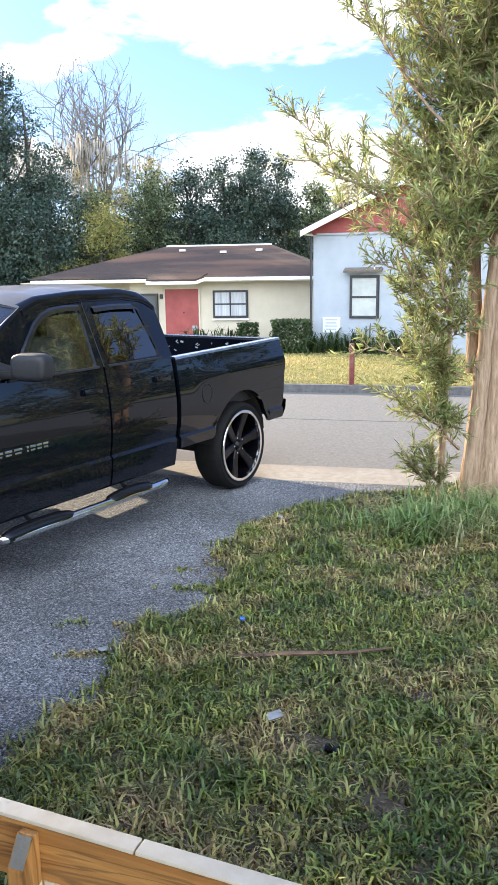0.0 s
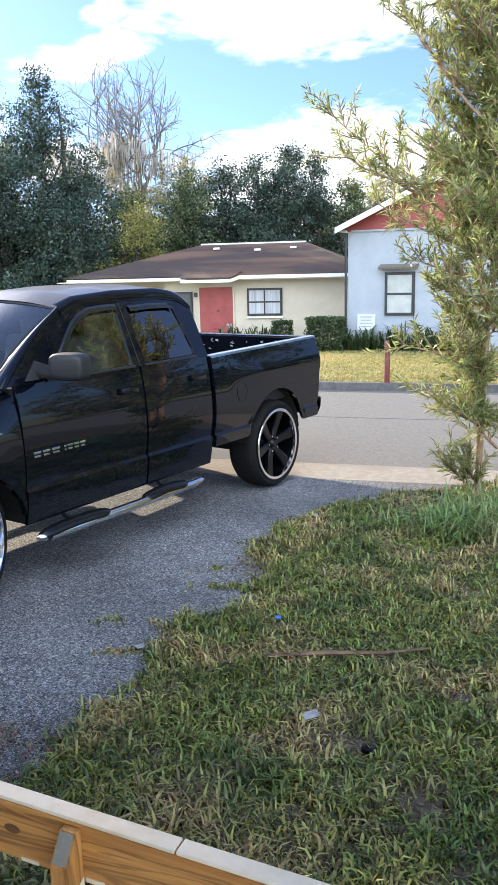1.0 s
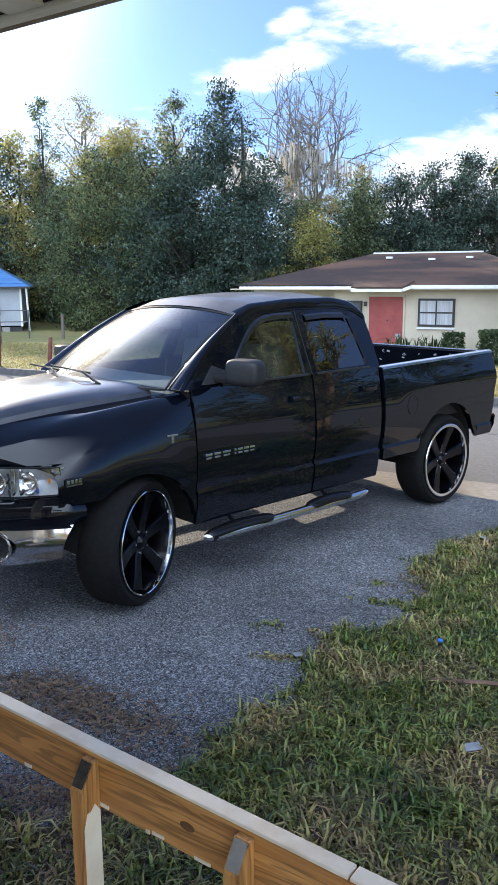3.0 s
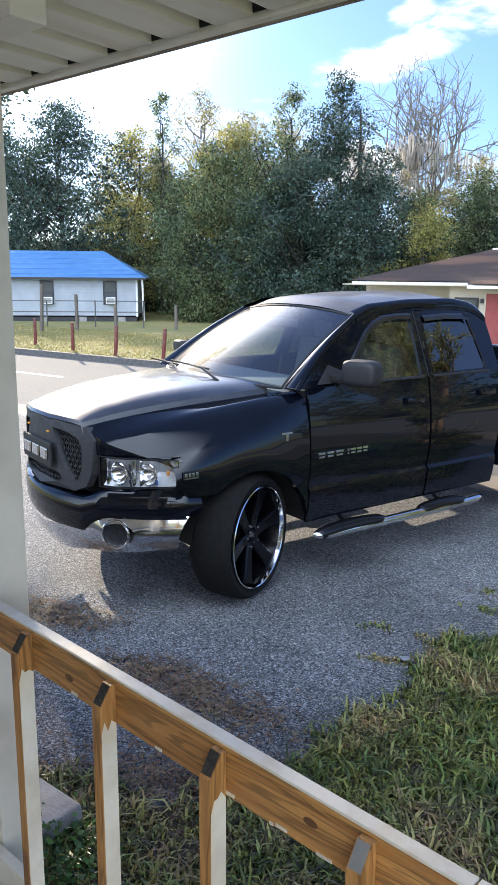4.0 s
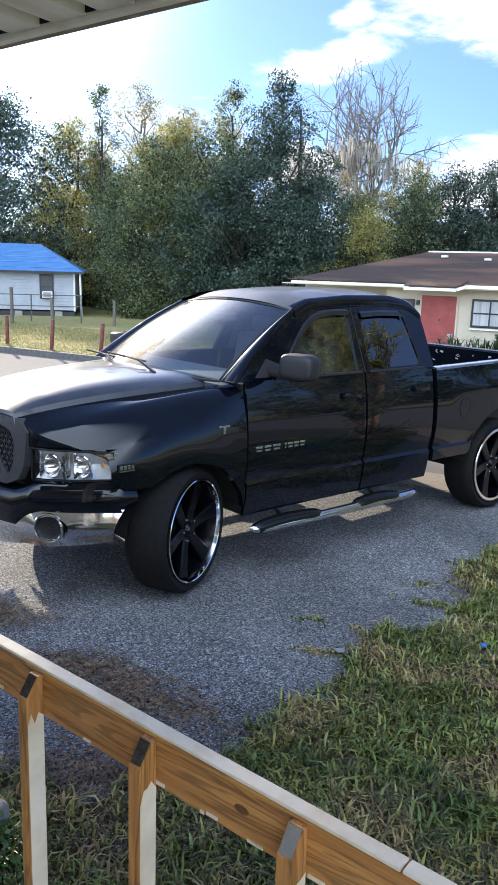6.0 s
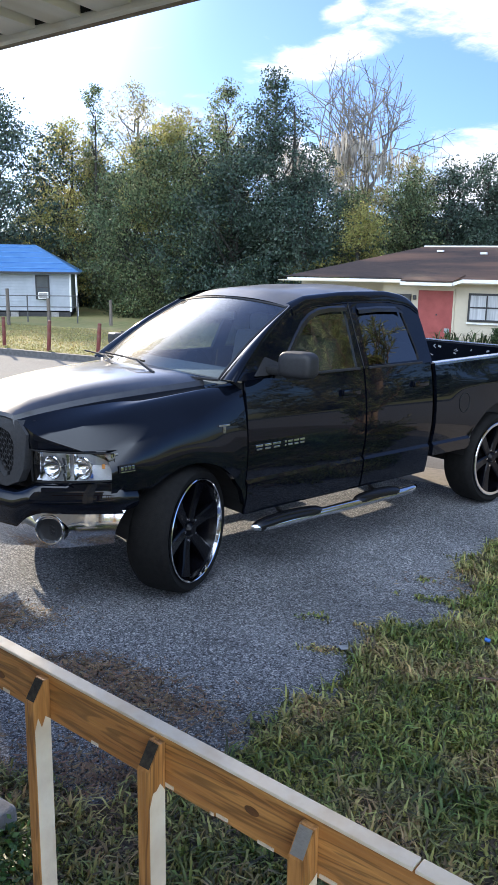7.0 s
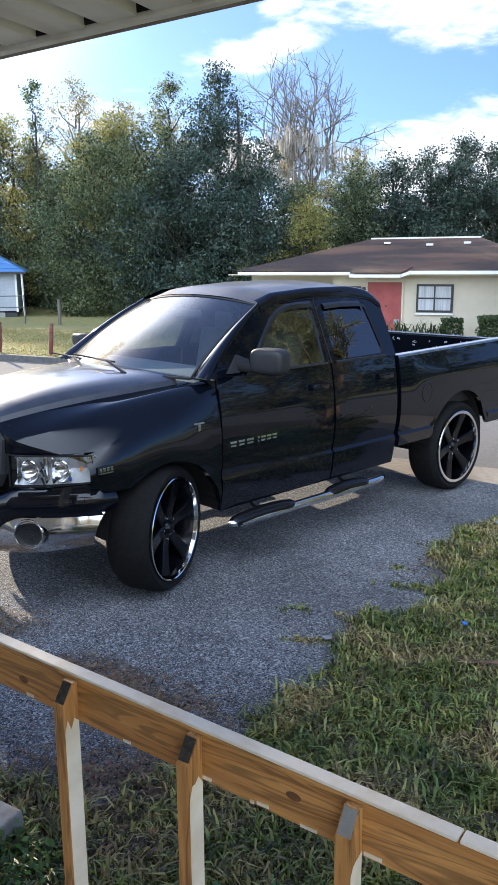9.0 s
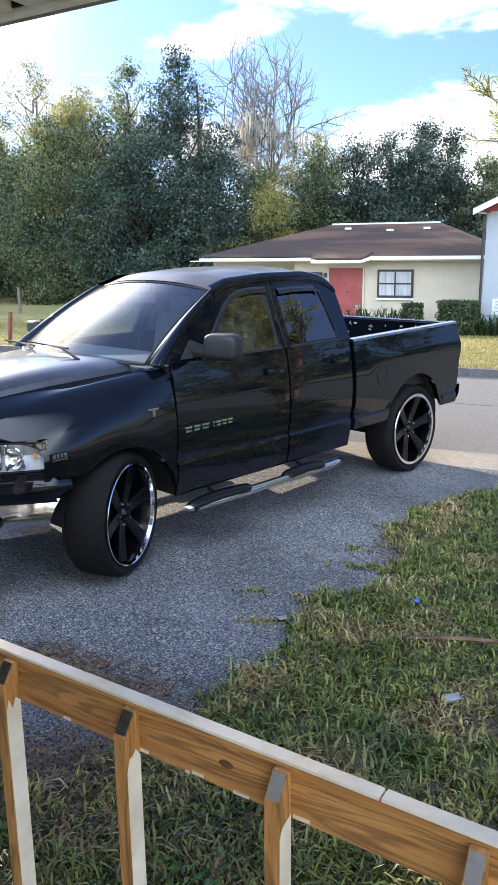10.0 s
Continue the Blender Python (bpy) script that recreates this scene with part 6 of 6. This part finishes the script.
# x, y, top, radius, kind
for k, (x, y, top, rad, leaf, cnt, size, lo, lab, nar, lumps) in enumerate((
        (-29.2, 42.6, 11.9, 4.2, M_LEAFDARK, 11000, 0.27, 0.10, DARK, 1.0, 36),
        (-35.0, 44.0, 11.5, 4.5, M_LEAFDARK, 8000, 0.30, 0.10, DARK, 1.0, 34),
        (-25.2, 44.4, 10.4, 2.9, M_LEAFGOLD, 6500, 0.23, 0.20, GOLD, 1.0, 28),
        (-23.0, 44.0, 12.2, 1.3, M_LEAFMID, 1500, 0.20, 0.35, PALE, 0.9, 16),
        (-20.9, 45.0, 12.2, 2.1, M_LEAFPALE, 1800, 0.20, 0.50, PALE, 0.9, 18),
        (-18.3, 45.4, 11.3, 2.0, M_LEAFPALE, 2000, 0.20, 0.45, PALE, 0.9, 18),
        (-16.2, 46.0, 10.6, 2.2, M_LEAFPALE, 2200, 0.20, 0.40, PALE, 0.9, 18),
        (-13.9, 41.0, 11.3, 1.7, M_LEAFMID, 3400, 0.19, 0.25, MID, 1.0, 24),
        (-11.0, 39.8, 11.4, 2.6, M_LEAFDARK, 8600, 0.20, 0.15, DARK, 1.0, 34),
        (-17.4, 39.6, 8.4, 3.2, M_LEAFMID, 10000, 0.20, 0.02, MID, 1.0, 38),
        (-14.6, 38.6, 8.4, 3.0, M_LEAFMID, 9000, 0.20, 0.02, MID, 1.0, 36),
        (-16.4, 40.5, 9.6, 2.2, M_LEAFGOLD, 3800, 0.20, 0.35, GOLD, 1.0, 24),
        (-12.2, 37.6, 7.4, 3.0, M_LEAFDARK, 10000, 0.20, 0.02, DARK, 1.0, 36),
        (-9.2, 38.2, 6.9, 2.8, M_LEAFDARK, 9000, 0.20, 0.02, DARK, 1.0, 36),
        (-20.2, 42.5, 7.6, 3.0, M_LEAFMID, 9000, 0.21, 0.02, MID, 1.0, 36),
        (-24.5, 46.5, 8.4, 3.2, M_LEAFDARK, 8000, 0.24, 0.02, DARK, 1.0, 32),
        (-6.3, 36.8, 4.9, 1.9, M_LEAFGOLD, 4600, 0.17, 0.05, GOLD, 1.0, 26),
        (-7.6, 46.0, 8.4, 2.4, M_LEAFPALE, 3200, 0.20, 0.20, PALE, 1.0, 24),
        (-5.2, 46.5, 8.3, 2.0, M_LEAFPALE, 3000, 0.20, 0.25, PALE, 1.0, 24),
        (-4.4, 41.2, 6.6, 2.3, M_LEAFMID, 7000, 0.19, 0.02, MID, 1.0, 30),
        (-2.7, 42.4, 7.3, 2.0, M_LEAFDARK, 7000, 0.19, 0.02, DARK, 1.0, 30),
        (-1.0, 42.6, 7.7, 1.9, M_LEAFDARK, 7000, 0.19, 0.02, DARK, 1.0, 30),
        (0.5, 42.8, 8.2, 1.9, M_LEAFDARK, 7000, 0.19, 0.02, DARK, 1.0, 30),
        (1.9, 42.6, 7.8, 1.8, M_LEAFDARK, 6500, 0.19, 0.02, DARK, 1.0, 30),
        (3.5, 42.5, 6.4, 2.0, M_LEAFMID, 6500, 0.19, 0.02, MID, 1.0, 30),
        (5.6, 46.0, 7.0, 2.2, M_LEAFPALE, 4500, 0.20, 0.05, PALE, 1.0, 26),
        (8.2, 44.0, 7.4, 2.6, M_LEAFDARK, 6000, 0.24, 0.05, DARK, 1.0, 30),
        (-7.4, 40.0, 5.9, 2.3, M_LEAFMID, 6500, 0.19, 0.02, MID, 1.0, 30),
        (21.0, 17.5, 8.2, 3.4, M_LEAFMID, 4500, 0.34, 0.10, "broad green tree down the street", 1.0, 34),
        (25.0, 12.5, 7.5, 3.4, M_LEAFPALE, 4000, 0.34, 0.10, "pale green tree down the street", 1.0, 30),
        (17.0, 22.5, 7.2, 3.2, M_LEAFMID, 4000, 0.32, 0.10, "broad green tree down the street", 1.0, 30),
        )):
    build_tree(x, y, top, rad, 100 + k, leaf, cnt, size, crown_lo=lo, label=lab, narrow=nar, lumps=lumps, trunk=0.16 if rad < 2 else 0.24)


def build_undergrowth():
    rng = np.random.default_rng(31)
    n_ = 76000
    x = rng.uniform(-36, 14, n_)
    y = np.where(x < -19, 46.0, np.where(x < -8, 41.5, 45.0)) + rng.uniform(-2.2, 4, n_)
    h = np.array([(4.2 if a_ < -8 else 5.6) + 1.6 * noise.noise((a_ * 0.35, 0, 3)) + 0.9 * noise.noise((a_ * 1.3, 2, 3)) for a_ in x])
    z = -0.3 + h * rng.uniform(0, 1, n_) ** 0.7
    me = mesh_from_arrays("undergrowth", leaves(np.column_stack([x, y, z]), 0.25, rng), [(0, 1, 2, 3)], M_LEAFDARK)
    return tagged(new("undergrowth", me), "dark thicket filling the wood behind the houses", "undergrowth", kind="stuff")


build_undergrowth()


def build_near_tree():
    """The narrow-leaved evergreen at the lawn's corner: several stems and leafy sprays down to the grass."""
    rng = np.random.default_rng(12)
    t = thing("evergreen_tree", "narrow-leaved evergreen tree with two rough brown trunks on the lawn", "tree", Matrix.Translation((2.17, 7.87, 0)))
    stems = [((0.11, 0.0, -0.1), (0.26, 0.1, 5.6), 0.150, 0.06), ((-0.09, -0.03, -0.1), (0.08, -0.06, 2.6), 0.095, 0.03), ((0.14, 0.05, 1.6), (0.60, 0.2, 5.4), 0.07, 0.15), ((-0.05, 0.1, 1.2), (-0.42, 0.1, 5.2), 0.055, 0.12), ((-0.34, -0.02, -0.1), (-0.30, -0.1, 2.3), 0.030, 0.05)]
    lines = []
    for k, (p0, p1, r, bend) in enumerate(stems):
        pts = limb_points(p0, p1, bend, rng, 14)
        bm = bmesh.new()
        tube(pts, [r * (1 - 0.62 * i / 14) * (1 + 0.10 * rng.normal()) + 0.006 for i in range(15)], 12, bm)
        for v in bm.verts:
            n3 = noise.noise((v.co.x * 22, v.co.y * 22, v.co.z * 3.0))
            v.co += Vector((v.co.x, v.co.y, 0)).normalized() * n3 * 0.012
        part("trunk", bm, M_BARK, t, "rough furrowed brown trunk" if k < 2 else "", True)
        lines.append(pts)
    bm = bmesh.new()
    tips = []
    def branch(p, d, length, r, wander=0.09, rise=0.05):
        pts = [Vector(p)]
        dd = Vector(d).normalized()
        k = 7
        for i in range(k):
            dd = (dd + Vector(rng.normal(size=3)) * wander + Vector((0, 0, rise))).normalized()
            pts.append(pts[-1] + dd * length / k)
        tube(pts, [r * (1 - 0.85 * i / k) + 0.002 for i in range(k + 1)], 5, bm, False)
        return pts, dd
    arms = []
    for k in range(390):
        st = lines[int(rng.choice(len(lines), p=[0.38, 0.16, 0.2, 0.23, 0.03]))]
        p = st[int(rng.integers(3, len(st)))]
        if p.z < (0.75 if st is lines[4] else 2.05):
            continue
        a_ = rng.uniform(0, 2 * math.pi)
        d = Vector((math.cos(a_) - 0.25, math.sin(a_) * 0.7 - 0.25, rng.uniform(0.15, 1.1)))
        if st is lines[4]:
            d.x = -abs(d.x) * 0.8
        ln = rng.uniform(0.5, 1.2) * (0.62 if p.z < 1.5 else 1.0)
        arms.append((p, d, ln))
    # the long arm that reaches out to the left, and the low sprays by the trunk
    arms += [(Vector((-0.2, 0.0, 2.2)), (-1.61, 0.0, 1.30), 1.85), (Vector((-0.9, 0.0, 2.72)), (-1, 0.0, 0.25), 0.75), (Vector((-0.30, 0, 2.2)), (-1, -0.2, 0.28), 1.2), (Vector((-0.2, -0.1, 1.2)), (-0.9, -0.3, 0.35), 0.95), (Vector((-0.25, -0.1, 0.8)), (-0.8, -0.4, 0.25), 0.75), (Vector((-0.2, -0.1, 0.55)), (-0.7, -0.5, 0.5), 0.7),
             (Vector((-0.3, 0, 1.7)), (-1, -0.1, 0.75), 1.15), (Vector((-0.4, 0, 3.3)), (-1, 0.1, 0.8), 1.3)]
    for k in range(10):
        st = lines[4]
        p = st[0].lerp(st[-1], rng.uniform(0.08, 0.85))
        arms.append((p, Vector((-abs(rng.normal()) * 0.8 + 0.1, rng.normal() * 0.7 - 0.5, rng.uniform(0.1, 1.2))), rng.uniform(0.14, 0.42)))
    for p, d, ln in arms:
        pts, dd = branch(p, d, ln, 0.014 if ln > 0.45 else 0.006, 0.03 if ln > 1.5 else 0.09, 0.0 if ln > 1.5 else 0.05)
        for i in range(2, len(pts)):
            for j in range(5 if ln > 1.5 else 2):
                d2 = (dd * 0.6 + Vector(rng.normal(size=3)) * 0.6 + Vector((0, 0, 0.35))).normalized()
                p2, e2 = branch(pts[i] - dd * rng.uniform(0.0, 0.8) * ln / 7, d2, rng.uniform(0.12, 0.34), 0.005)
                tips.append((p2, e2))
        tips.append((pts[2:], dd))
    tagged(part("branch_work", bm, M_BARK, t), "thin brown branches", kind="stuff")
    roots, dirs = [], []
    for p2, e2 in tips:
        for q in p2[1:]:
            for j in range(5):
                roots.append(tuple(q))
                dirs.append(tuple((e2 + Vector(rng.normal(size=3)) * 0.62 + Vector((0, 0, 0.12))).normalized()))
    roots, dirs = np.array(roots), np.array(dirs)
    n_ = len(roots)
    s = np.cross(dirs, rng.normal(size=(n_, 3)))
    s /= np.linalg.norm(s, axis=1, keepdims=True)
    L_ = rng.uniform(0.06, 0.13, n_)[:, None]
    w = rng.uniform(0.0042, 0.0072, n_)[:, None]
    v = np.stack([roots, roots + dirs * L_ * 0.5 + s * w, roots + dirs * L_ + np.array([0, 0, -0.012]), roots + dirs * L_ * 0.5 - s * w], 1)
    me = mesh_from_arrays("foliage", v, [(0, 1, 2, 3)], M_NEEDLE)
    ob = new("foliage", me)
    ob.parent = t
    ob["label"] = "sprays of narrow yellow-green leaves"
    return t


build_near_tree()


def build_hedge(name, x, y, w, d, hh, seed, count, base, label, leaf=None, size=0.075, turn=-13):
    rng = np.random.default_rng(seed)
    t = thing(name, label, "shrub", Matrix.Translation((x, y, base)) @ Matrix.Rotation(radians(turn), 4, "Z"))
    bm = bmesh.new()
    for k in range(6):
        a_ = rng.uniform(-w / 2, w / 2) * 0.7
        tube([(a_, 0, -0.1), (a_ + rng.normal() * 0.08, rng.normal() * 0.05, hh * 0.8)], [0.02, 0.006], 5, bm)
    part("stems", bm, M_GREYBARK, t)
    u = rng.uniform(-1, 1, (count, 3))
    m = np.abs(u).max(1, keepdims=True)
    shell = u / m * rng.uniform(0.72, 1.02, (count, 1))
    bump_ = np.array([noise.noise((p[0] * 3 + seed, p[1] * 3, p[2] * 3)) for p in shell])[:, None]
    shell *= 1 + 0.14 * bump_
    pts = shell * np.array([w / 2, d / 2, hh / 2]) + np.array([0, 0, hh / 2])
    ob = new("foliage", mesh_from_arrays("foliage", leaves(pts, size, rng), [(0, 1, 2, 3)], leaf or M_SHRUB))
    ob.parent = t
    return t


build_hedge("hedge", 1.30, 22.8, 1.0, 0.8, 0.86, 1, 6500, -0.05, "clipped dark green box hedge at the house corner")
build_hedge("shrub", 0.10, 24.3, 0.55, 0.5, 0.75, 2, 2200, -0.10, "small round green shrub by the cream wall")


def build_shade_tree():
    """An unseen flat-bottomed tree by the street, added to shade the near driveway."""
    rng = np.random.default_rng(9)
    t = thing("tree", "unseen evergreen tree added to shade the near driveway", "tree", Matrix.Translation((-16.1, 12.5, 0.0)) @ Matrix.Rotation(radians(41), 4, "Z"))
    bm = bmesh.new()
    tube(limb_points((0, 0, -0.2), (0.5, 0, 7.0), 0.12, rng, 8), [0.26 - 0.02 * i for i in range(9)], 9, bm)
    cs = []
    for k in range(100):
        c = np.array([rng.uniform(-1.8, 5.2), rng.uniform(-1.3, 1.3), rng.uniform(5.6, 9.6)])
        cs.append(c)
        tube(limb_points((0.3, 0, 2.6 + 0.4 * c[2]), c, 0.15, rng, 4), [0.06, 0.05, 0.035, 0.02, 0.01], 5, bm)
    part("trunk", bm, M_SHADEBARK, t)
    n_ = 34000
    pts = np.array(cs)[rng.integers(0, len(cs), n_)] + rng.normal(size=(n_, 3)) * np.array([0.34, 0.30, 0.20])
    ob = new("crown", mesh_from_arrays("crown", leaves(pts, 0.13, rng), [(0, 1, 2, 3)], M_LEAFDARK))
    ob.parent = t
    return t


build_shade_tree()


def build_strap_plant(x, y, base, seed, n_blades, hh, label):
    rng = np.random.default_rng(seed)
    xy = rng.normal(size=(n_blades, 2)) * np.array([0.16, 0.10])
    v = blades(xy, hh, 0.022, rng, np.zeros(n_blades))
    ob = new("strap_plant", mesh_from_arrays("strap_plant", v, [(0, 1, 2, 4), (4, 2, 3)], M_SHRUB))
    ob.location = (x, y, base)
    return tagged(ob, label, "plant", "strap-leaved plants along the walls")


for k in range(11):
    f = k / 10
    build_strap_plant(1.75 + 3.0 * f, 22.75 - 1.10 * f, -0.10, 40 + k, 46, 0.62 + 0.12 * (k % 3), "dark strap-leaved plant along the white wall")
for k, (x, y) in enumerate(((-1.55, 24.8), (-1.2, 24.75), (-0.62, 24.7), (-0.3, 24.6))):
    build_strap_plant(x, y, -0.02, 60 + k, 34, 0.62, "spiky green plant below the cream wall")


# ---- litter and small things ----
def build_litter():
    bm = bmesh.new()
    box(bm, (0, 0, 0.0), (0.078, 0.046, 0.006), Matrix.Rotation(0.1, 4, "X"), 0.002)
    p = to_object("paper_scrap", bm, M_PAPER)
    p.matrix_world = pose(0.203, 4.294, 0.050, 8, -6, 20)
    tagged(p, "dirty white paper scrap lying on the grass", "litter")
    q = to_object("paper_bit", boxes(((0, 0, 0), (0.07, 0.05, 0.005), None, 0.001)), M_PAPER)
    q.matrix_world = pose(-0.748, 5.07, 0.02, 0, 5, 35)
    tagged(q, "small white paper bit on the driveway edge", "litter")
    q2 = copy_thing(q, pose(0.363, 7.43, 0.05, 20, 5, 80))
    q3 = to_object("plastic_scrap", boxes(((0, 0, 0), (0.034, 0.026, 0.014), None, 0.005)), M_BLUEBIT)
    q3.matrix_world = pose(0.042, 5.38, 0.05, 15, 10, 0)
    tagged(q3, "small blue plastic scrap in the grass", "litter")
    can = to_object("crushed_can", lathe([(0.0, 0.0), (0.019, 0.0), (0.023, 0.006), (0.018, 0.025), (0.024, 0.045), (0.020, 0.06), (0.0, 0.062)], 16), M_DARKRIM)
    can.matrix_world = pose(0.478, 4.003, 0.045, 0, 12, 60)
    tagged(can, "crushed dark metal can in the grass", "litter")
    st = to_object("stick", tube([(0, 0, 0.055), (0.3, 0.02, 0.06), (0.62, 0.0, 0.065), (0.88, 0.03, 0.075)], [0.012, 0.014, 0.011, 0.006], 6), M_STRAW)
    st.matrix_world = pose(0.0, 4.875, 0, 0, 0, 1)
    tagged(st, "thin brown broken stick lying on the grass", "stick")
    bm = bmesh.new()
    box(bm, (0, 0, 0), (0.42, 0.26, 0.07), None, 0.012)
    sl = to_object("stone_slab", bm, M_STONE)
    sl.matrix_world = pose(-1.92, 3.10, 0.06, 4, -3, -20)
    tagged(sl, "grey broken stone slab by the porch", "stone")


build_litter()


def build_straw():
    rng = np.random.default_rng(17)
    spots = ((-1.6, 3.5, 0.40, 0.20, 1300), (-1.0, 3.85, 0.26, 0.18, 500), (-3.0, 4.82, 0.24, 0.12, 1500), (-2.1, 4.38, 0.22, 0.10, 900), (-1.8, 4.28, 0.20, 0.12, 900), (-1.45, 4.16, 0.20, 0.10, 600), (-1.44, 3.58, 0.20, 0.10, 700), (-1.85, 3.28, 0.18, 0.14, 800), (-0.9, 2.9, 0.35, 0.14, 700), (0.0, 6.3, 0.30, 0.12, 400))
    xy = np.concatenate([rng.normal(size=(k_, 2)) * [a_, b_] + [x_, y_] for x_, y_, a_, b_, k_ in spots])
    v = leaves(np.column_stack([xy, np.full(len(xy), 0.022)]), 0.05, rng, 0.22)
    v[:, :, 2] = 0.012 + np.abs(v[:, :, 2] - 0.022) * 0.5
    ob = new("dead_leaves", mesh_from_arrays("dead_leaves", v, [(0, 1, 2, 3)], M_STRAW))
    return tagged(ob, "brown straw and dead leaves on the driveway edge", "dead leaves", kind="stuff")


build_straw()


def build_weeds():
    rng = np.random.default_rng(23)
    for k, (x, y) in enumerate(((-1.75, 2.95), (-1.55, 2.85), (-0.78, 2.85), (-0.6, 2.75), (-1.95, 2.8))):
        c = rng.normal(size=(190, 3)) * [0.10, 0.09, 0.035] + [0, 0, 0.075]
        ob = new("weed", mesh_from_arrays("weed", leaves(c, 0.030, rng, 0.6, 0.3), [(0, 1, 2, 3)], M_WEED))
        ob.location = (x, y, 0.0)
        tagged(ob, "low broad-leaved green weed by the porch", "weed", "weeds by the porch", "stuff")


build_weeds()
